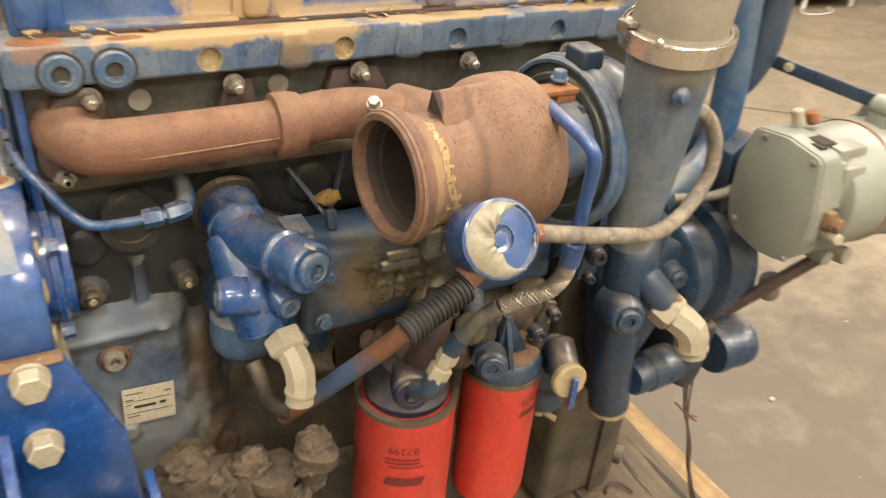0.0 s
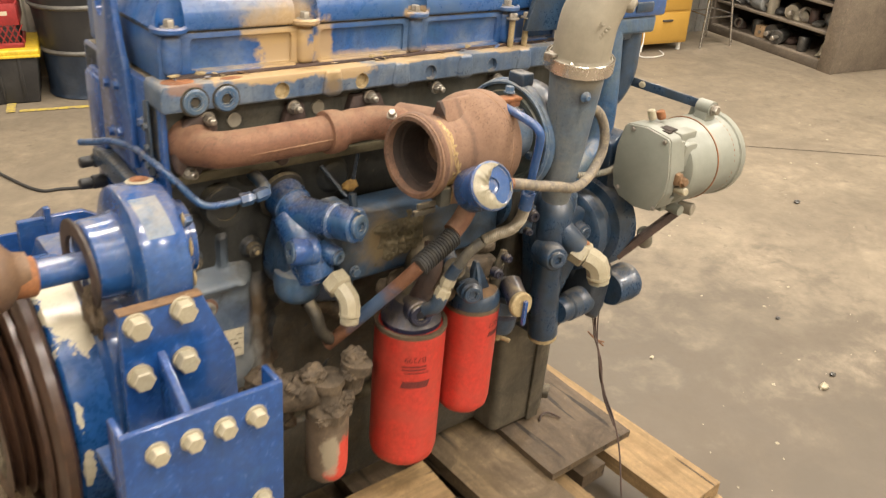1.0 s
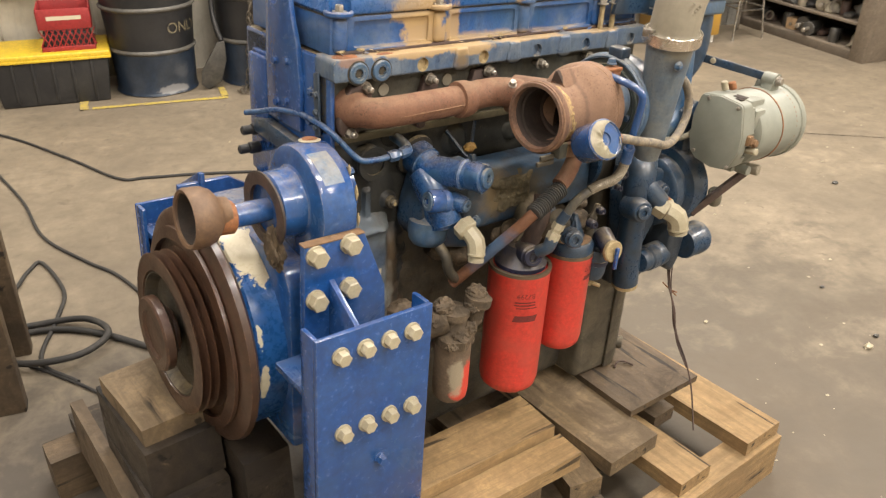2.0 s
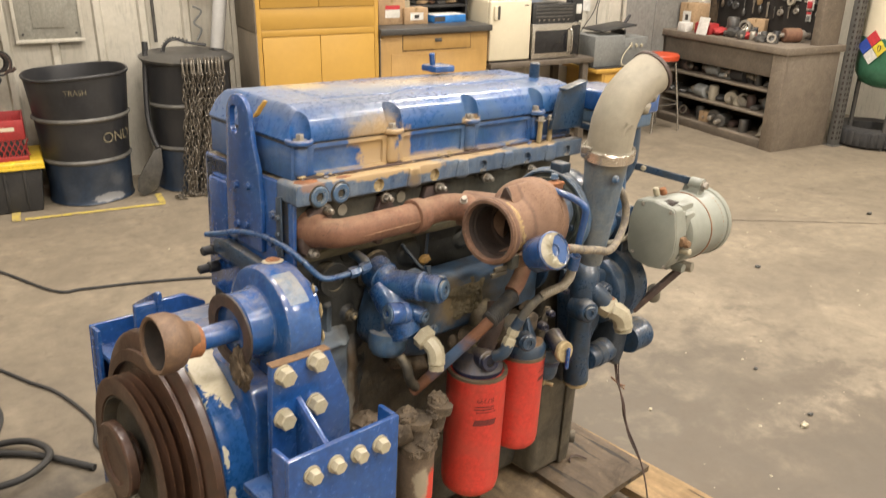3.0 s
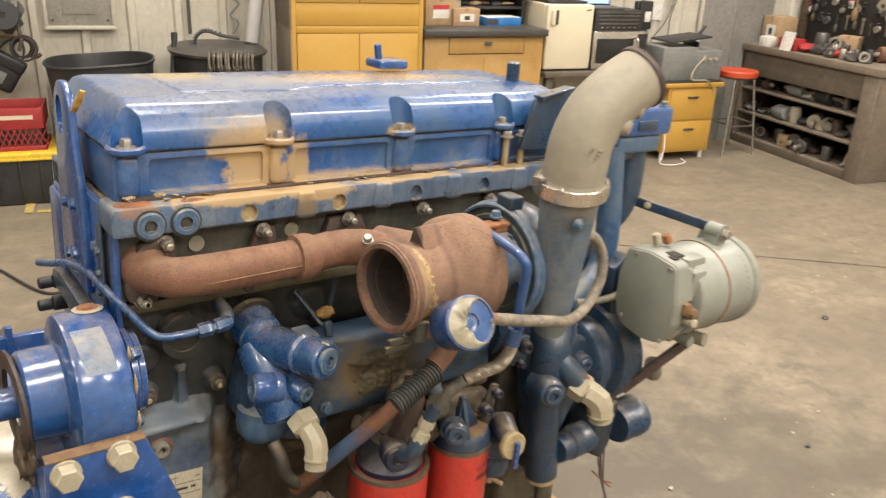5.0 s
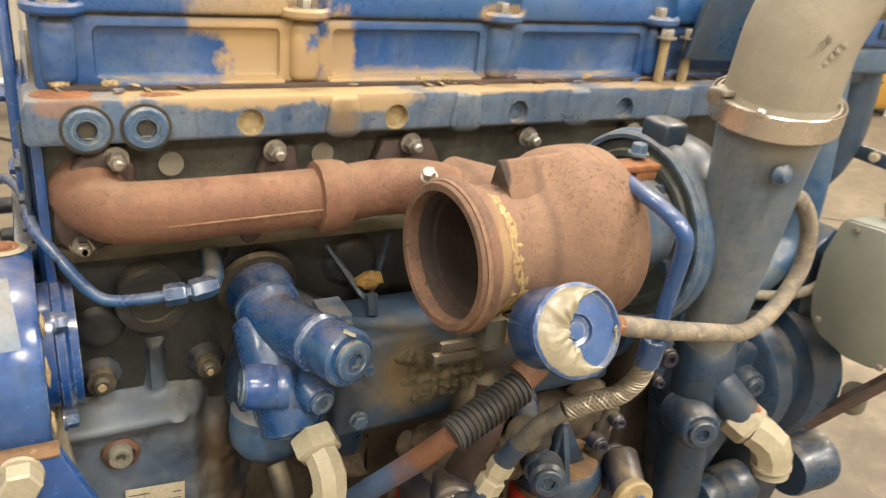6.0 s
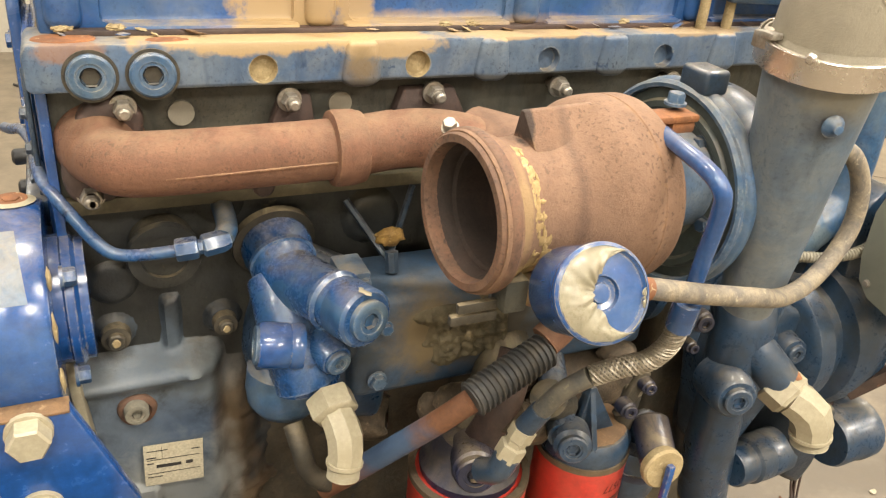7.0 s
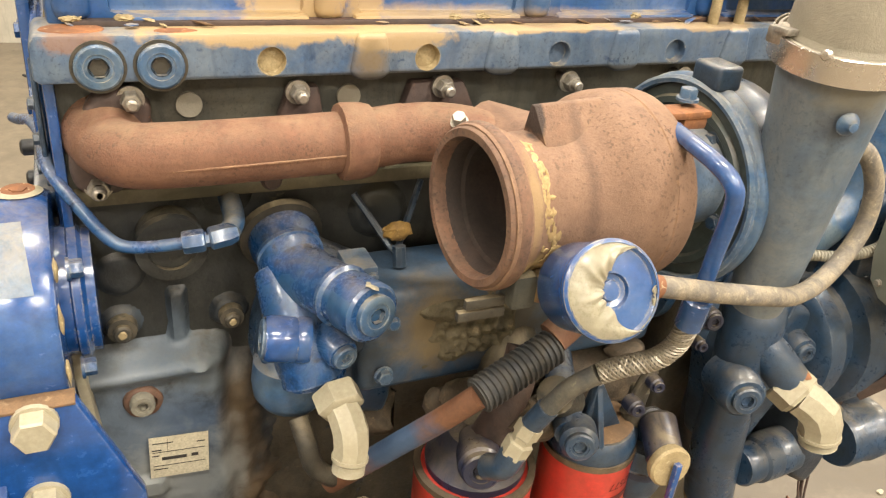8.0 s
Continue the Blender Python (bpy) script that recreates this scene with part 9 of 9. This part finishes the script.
arc = glide([Vector(q) for q in ((-0.055, 0, -0.01), (-0.04, 0, 0.04), (0.0, 0, 0.075), (0.05, 0, 0.078), (0.13, 0, 0.05), (0.25, 0, 0.03))], 6)
part("blade", sweep([(-0.055, 0, -0.01), (-0.04, 0, 0.04), (0.0, 0, 0.075), (0.05, 0, 0.078), (0.13, 0, 0.05), (0.25, 0, 0.03)], 0.011, 8, 6), "black", sg)
for a, b in zip(arc[::2], arc[2::2]):
    if a.x < 0.12:
        part("tooth", rod(a.lerp(b, 0.5), a.lerp(b, 0.5) + Vector((-(b - a).z, 0, (b - a).x)).normalized() * 0.02, 0.006, 6, 0.001), "black", sg)
shv = rthing("shovel", 0.115, 4.4, 0, "black shovel leaning between the drums", "shovel")
part("shaft", sweep([(0.028, 0.12, 1.02), (0.0, 0.08, 0.8), (-0.022, 0.02, 0.55), (-0.012, -0.03, 0.42), (0.01, -0.06, 0.34)], 0.018, 12, 5), "black", shv)
part("blade", prism([(0.03, 0.34), (-0.02, 0.33), (-0.15, 0.13), (-0.16, 0.04), (-0.12, 0.0), (-0.02, 0.05), (0.03, 0.2)], "y", -0.075, -0.06, 0.003), "gunmetal", shv)
part("grip", rod((0.026, 0.115, 0.99), (0.03, 0.125, 1.05), 0.021, 12, 0.004), "black", shv)

tt = rthing("storage_tote", -1.36, 4.28, 0, "black plastic storage tote with a yellow lid", "tote")
part("tub", prism([(0.04, 0.0), (0.70, 0.0), (0.735, 0.31), (0.0, 0.31)], "y", 0.02, 0.45, 0.012, 3), "black", tt)
for k in range(5):
    part("rib", box((0.13 + 0.12 * k, 0.012, 0.02), (0.15 + 0.12 * k, 0.024, 0.3), 0.004), "black", tt)
part("lid", box((-0.012, 0.0, 0.3), (0.747, 0.47, 0.345), 0.012, 3), "lid", tt, "yellow snap lid")
part("lid_lip", box((-0.015, -0.006, 0.295), (0.75, 0.476, 0.312), 0.004), "lid", tt)
cr = rthing("milk_crate", -1.02, 4.34, 0.345, "red plastic milk crate on the tote", "crate")
for x0, x1, y0, y1 in ((0, 0.33, 0, 0.012), (0, 0.33, 0.318, 0.33), (0, 0.012, 0, 0.33), (0.318, 0.33, 0, 0.33)):
    part("top_band", box((x0, y0, 0.14), (x1, y1, 0.27), 0.004), "redpl", cr)
    part("bottom_band", box((x0, y0, 0), (x1, y1, 0.03), 0.004), "redpl", cr)
for k in range(9):
    for s in (-1, 1):
        part("lattice_bar", sweep([(0.03 + 0.035 * k - s * 0.03, 0.006, 0.03), (0.03 + 0.035 * k + s * 0.03, 0.006, 0.142)], 0.004, 6, 2, smooth=False), "redpl", cr)
part("base_sheet", box((0, 0, 0), (0.33, 0.33, 0.008), 0.001), "redpl", cr)
part("stencil_bar", box((0.06, -0.0012, 0.2), (0.27, 0.0005, 0.225), 0.0), "white", cr, "worn pale lettering bar", 0)
part("fill", box((0.02, 0.02, 0.01), (0.31, 0.31, 0.12), 0.01), "black", cr)
for k in range(5):
    solo("white_rag", blob((0, 0, 0.03), (0.06 + 0.01 * k, 0.07, 0.045), 0.5, k * 4.4, 3), "sheet", ROOM @ pose(-1.5 - 0.035 * k, 4.38 + 0.05 * (k % 2), 0.05 * k), "crumpled white rag beside the tote", "rag", "rags")

pn = rthing("wall_panel", -0.65, 4.86, 1.03, "grey painted electrical panel with a frame", "panel")
part("door", box((0.02, -0.01, 0.02), (0.42, 0.012, 0.8), 0.004), "panel_grey", pn)
part("inner_door", box((0.12, -0.016, 0.1), (0.32, -0.008, 0.7), 0.003), "panel_grey", pn)
for a, b in (((0, -0.02, 0), (0.44, 0.014, 0.025)), ((0, -0.02, 0.8), (0.44, 0.014, 0.825)), ((0, -0.02, 0.025), (0.022, 0.014, 0.8)), ((0.418, -0.02, 0.025), (0.44, 0.014, 0.8))):
    part("frame_bar", box(a, b, 0.003), "wall", pn)
for x in (0.05, 0.39):
    part("screw", lathe([(0, 0), (0.008, 0), (0.006, 0.004), (0, 0.005)], (x, -0.01, 0.06), (0, -1, 0), 10), "black", pn)
for x0, z0, w in ((0.27, 0.5, 0.05), (0.28, 0.47, 0.06), (0.2, 0.52, 0.04)):
    part("marker_scrawl", box((x0, -0.0105, z0), (x0 + w, -0.0095, z0 + 0.006), 0.0), "ink", pn, smooth=0)
ys = rthing("yellow_sign", -0.05, 4.865, 1.415, "yellow warning sign on the wall", "sign")
part("plate", box((0, 0, 0), (0.31, 0.004, 0.22), 0.001), "lid", ys)
part("print_bar", box((0.03, -0.0012, 0.06), (0.28, 0.0005, 0.085), 0.0), "ink", ys, smooth=0)
co = rthing("cord_coil", 0.6, 4.8, 1.42, "orange extension cord coiled on the wall", "cord")
for k in range(7):
    part("loop", lathe([(0.08 + 0.008 * k, -0.003), (0.0835 + 0.008 * k, 0), (0.08 + 0.008 * k, 0.003), (0.0765 + 0.008 * k, 0), (0.08 + 0.008 * k, -0.003)], (0.004 * (k % 3), -0.004 * k, 0.03 + 0.005 * (k % 2)), (0.1 * (k % 2), -1, 0.12), 36), "orange", co)
part("peg", rod((0, 0.07, 0.14), (0, -0.05, 0.15), 0.008, 8), "gunmetal", co)
wt = rthing("white_tube", 0.665, 4.66, 0.955, "glossy pale grey plastic tube leaning on the wall", "tube")
part("pipe", lathe([(0, 0.006), (0.046, 0.0), (0.05, 0.006), (0.05, 0.45), (0.046, 0.455), (0, 0.45)], (0, 0, 0), (0.19, 0.16, 1), 30), "pale_plastic", wt)
part("cap", rod((-0.003, -0.003, -0.016), (0.001, 0.001, 0.006), 0.051, 26, 0.004), "black", wt, "black end cap")
hk = rthing("grey_hook", 0.55, 4.83, 1.05, "thin grey wire hook on the wall", "hook")
part("wire", sweep([(0, 0, 0.2), (0.06, 0, 0.16), (0.0, 0, 0.08), (0.05, 0, 0.03), (0.01, 0, -0.05)], 0.008, 8, 6), "grey", hk)
for u0, z0, r in ((-0.86, 1.14, 0.11), (-1.08, 1.16, 0.12)):
    h = rthing("chain_hoist", u0, 4.72, z0, "dark greasy chain hoist on the wall", "hoist", "hoists")
    part("housing", blob((0, 0, 0), (r, 0.09, r * 0.95), 0.3, u0 * 7, 3), "gunmetal", h)
    part("wheel", lathe([(0.02, 0), (r * 0.8, 0), (r * 0.85, 0.02), (r * 0.8, 0.04), (0.02, 0.04), (0.02, 0)], (0, -0.07, 0), (0, -1, 0.2), 26), "black", h)
    part("chain_tail", sweep([(r * 0.6, -0.06, -0.05), (r * 0.7, -0.06, -0.15), (r * 0.5, -0.06, -0.22)], 0.012, 8, 4), "chain", h)
    part("hanger", rod((0, 0.0, 0.05), (0, 0.16, 0.2), 0.012, 8), "gunmetal", h)
cd = rthing("conduit", 0.27, 4.86, 0, "thin grey conduit running up the wall", "conduit")
part("tube", rod((0, -0.004, 1.0), (0, -0.004, 4.6), 0.012, 10), "gunmetal", cd)

# tape on the floor, leads and hose
def floor_strip(pts, w, z=0.004):
    """A flat strip of tape along the points."""
    bm = bmesh.new()
    p = [Vector((*q, z)) for q in pts]
    for a, b in zip(p, p[1:]):
        n = Vector((-(b - a).y, (b - a).x, 0)).normalized() * w / 2
        k = 12
        rows = []
        for i in range(k + 1):
            c = a.lerp(b, i / k)
            j = 1 + 0.15 * noise.noise(c * 9)
            rows.append((bm.verts.new(c + n * j), bm.verts.new(c - n * j)))
        for r, s in zip(rows, rows[1:]):
            bm.faces.new((r[0], r[1], s[1], s[0]))
    return bm


solo("tape_line", floor_strip([(-0.78, 4.14), (0.1, 4.1)], 0.045), "tape", ROOM, "worn yellow tape line on the floor", "tape", "floor tape", smooth=0)
solo("tape_line", floor_strip([(0.085, 4.13), (0.085, 4.34)], 0.045, 0.006), "tape", ROOM, "short worn yellow tape corner on the floor", "tape", "floor tape", smooth=0)
solo("tape_line", floor_strip([(-0.83, 4.12), (-0.83, 4.34)], 0.055, 0.006), "tape", ROOM, "short worn yellow tape corner on the floor", "tape", "floor tape", smooth=0)


def floor_cable(pts, r, mat, label, group="floor cables"):
    return solo("floor_cable", sweep([(x, y, r + z) for x, y, z in pts], r, 8, 8), mat, Matrix(), label, "cable", group)


floor_cable([(-0.6, 4.5, 0), (-0.22, 4.0, 0), (0.0, 3.4, 0), (0.14, 2.93, 0), (0.27, 2.85, 0), (0.55, 2.72, 0), (0.9, 2.5, 0), (1.3, 2.1, 0)], 0.008, "tyre", "dark cable lying across the floor")
floor_cable([(-0.36, 3.35, 0), (-0.34, 2.9, 0), (-0.36, 2.45, 0), (-0.27, 2.1, 0), (-0.2, 1.9, 0), (-0.17, 1.6, 0), (-0.22, 1.4, 0), (-0.1, 1.1, 0)], 0.0075, "tyre", "thin dark cable lying on the floor")
floor_cable([(-0.75, 2.3, 0.02), (-0.62, 2.0, 0.01), (-0.5, 2.15, 0), (-0.43, 2.2, 0), (-0.42, 1.9, 0.0), (-0.5, 1.7, 0), (-0.62, 1.45, 0), (-0.55, 1.25, 0)], 0.0085, "tyre", "dark cable in loose bends on the floor")
hz = [(-0.28, 1.3, 0), (-0.4, 1.5, 0), (-0.52, 1.62, 0), (-0.66, 1.66, 0), (-0.74, 1.56, 0), (-0.66, 1.42, 0.02), (-0.5, 1.36, 0.03), (-0.38, 1.44, 0.03), (-0.42, 1.6, 0.02), (-0.58, 1.7, 0.0), (-0.8, 1.75, 0)]
solo("air_hose_coil", sweep([(x, y, 0.013 + z) for x, y, z in hz], 0.0125, 10, 8), "tyre", Matrix(), "thick grey-black hose looped on the floor", "hose")
floor_cable([(-0.66, 1.45, 0), (-0.58, 1.3, 0), (-0.5, 1.1, 0), (-0.56, 1.0, 0), (-0.52, 0.92, 0)], 0.006, "tyre", "thin dark lead on the floor")
stand = rthing("timber_crate", -1.08, 1.15, 0, "rough brown timber crate stood on end", "crate")
part("side_board", box((-0.16, -0.2, 0), (0.05, -0.14, 0.95), 0.006), "wood_dark", stand)
part("side_board", box((-0.16, 0.14, 0), (0.05, 0.2, 0.95), 0.006), "wood_dark", stand)
part("back_board", box((-0.18, -0.2, 0.0), (-0.15, 0.2, 0.9), 0.004), "wood_dark", stand)
part("shelf_board", box((-0.16, -0.14, 0.45), (0.04, 0.14, 0.48), 0.004), "wood_dark", stand)

# board on the wall over the tote, with black cases and a lead hung on it
pb = rthing("wall_board", -1.5, 4.84, 1.0, "pale stained board fixed on the wall", "board")
part("sheet", box((-0.7, -0.02, 0), (0.72, 0.02, 0.75), 0.003), "wall", pb)
part("batten", box((-0.7, -0.035, -0.02), (0.72, 0.018, 0.0), 0.003), "wood", pb)


def hung_case(u, z, roll, label):
    c = rthing("tool_case", u, 4.72, z, label, "case", "cases on the wall")
    m = Matrix.Rotation(radians(roll), 4, "Y")
    part("body", moved(box((-0.11, -0.05, -0.13), (0.11, 0.05, 0.1), 0.03, 4), m), "black", c)
    part("flap", moved(box((-0.115, -0.062, 0.02), (0.115, 0.02, 0.105), 0.02, 3), m), "drum", c)
    part("label_plate", moved(box((-0.055, -0.0535, -0.085), (0.035, -0.0495, -0.01), 0.001), m), "grey", c, "dull label")
    part("strap", moved(sweep([(-0.08, 0, 0.09), (-0.05, 0.05, 0.17), (0.0, 0.09, 0.2), (0.05, 0.05, 0.17), (0.08, 0, 0.09)], 0.008, 8, 5), m), "black", c)


hung_case(-0.92, 0.8, 32, "black fabric tool case with a pale label, hung on the wall")
hung_case(-1.2, 0.79, -14, "black fabric tool case hung on the wall")
ld = rthing("hung_leads", -0.79, 4.7, 0.93, "dark red-brown coil of leads hung on the wall", "leads")
for k in range(5):
    random.seed(k + 70)
    part("coil", lathe([(0.05 + 0.006 * k, -0.006), (0.061 + 0.006 * k, -0.006), (0.061 + 0.006 * k, 0.006), (0.05 + 0.006 * k, 0.006), (0.05 + 0.006 * k, -0.006)], (0.004 * k, -0.012 * k, 0.006 * (k % 3)), (random.uniform(-0.5, 0.5), -1, random.uniform(-0.3, 0.3)), 26), "rust_dark" if k % 2 else "black", ld)
part("lead_end", sweep([(0.04, -0.03, -0.04), (0.08, -0.04, -0.05), (0.11, -0.04, -0.03)], 0.012, 8, 4), "rust_dark", ld)

# grit and chips on the concrete
random.seed(11)
grit = bmesh.new()
for k in range(260):
    x, y = random.uniform(0.6, 4.6), random.uniform(-0.9, 3.2)
    s = random.choice([0.002, 0.003, 0.003, 0.004, 0.006, 0.009])
    q = [grit.verts.new((x + s * random.uniform(0.5, 1.2) * math.cos(a), y + s * random.uniform(0.5, 1.2) * math.sin(a), 0.0005)) for a in (0.3, 1.6, 2.9, 4.2, 5.4)]
    top = grit.verts.new((x, y, s * 0.7))
    for i in range(5):
        grit.faces.new((q[i], q[(i + 1) % 5], top))
solo("floor_grit", grit, "cream", Matrix(), "pale chips and grit scattered on the concrete", "grit", kind="stuff", smooth=0)
for k, (x, y, s) in enumerate(((2.18, 0.045, 0.012), (1.545, 0.179, 0.01), (4.79, 0.528, 0.022), (2.9, -0.35, 0.018), (3.3, 0.6, 0.02), (1.9, -0.3, 0.02), (2.0, -0.28, 0.014))):
    solo("stone_chip", blob((0, 0, s * 0.4), (s, s * 0.7, s * 0.5), 0.4, k * 3.3, 2), "cream" if k % 2 else "gunmetal", pose(x, y, 0), "small stone chip on the concrete floor", "stone", "chips")
solo("floor_joint", floor_strip([(2.4, 2.6), (3.95, 1.1), (4.9, 0.15), (6.2, -1.2)], 0.006, 0.003), "opening_dark", Matrix(), "thin dark saw joint in the concrete", "joint", kind="structure", smooth=0)
nail = solo("bent_nail", sweep([(0, 0, 0.004), (0.02, 0.012, 0.006), (0.04, 0.008, 0.006), (0.05, -0.012, 0.004), (0.052, -0.025, 0.004)], 0.0028, 6, 4), "rust_dark", pose(0.68, -0.06, 0.3065), "bent rusty nail on the plywood", "nail")
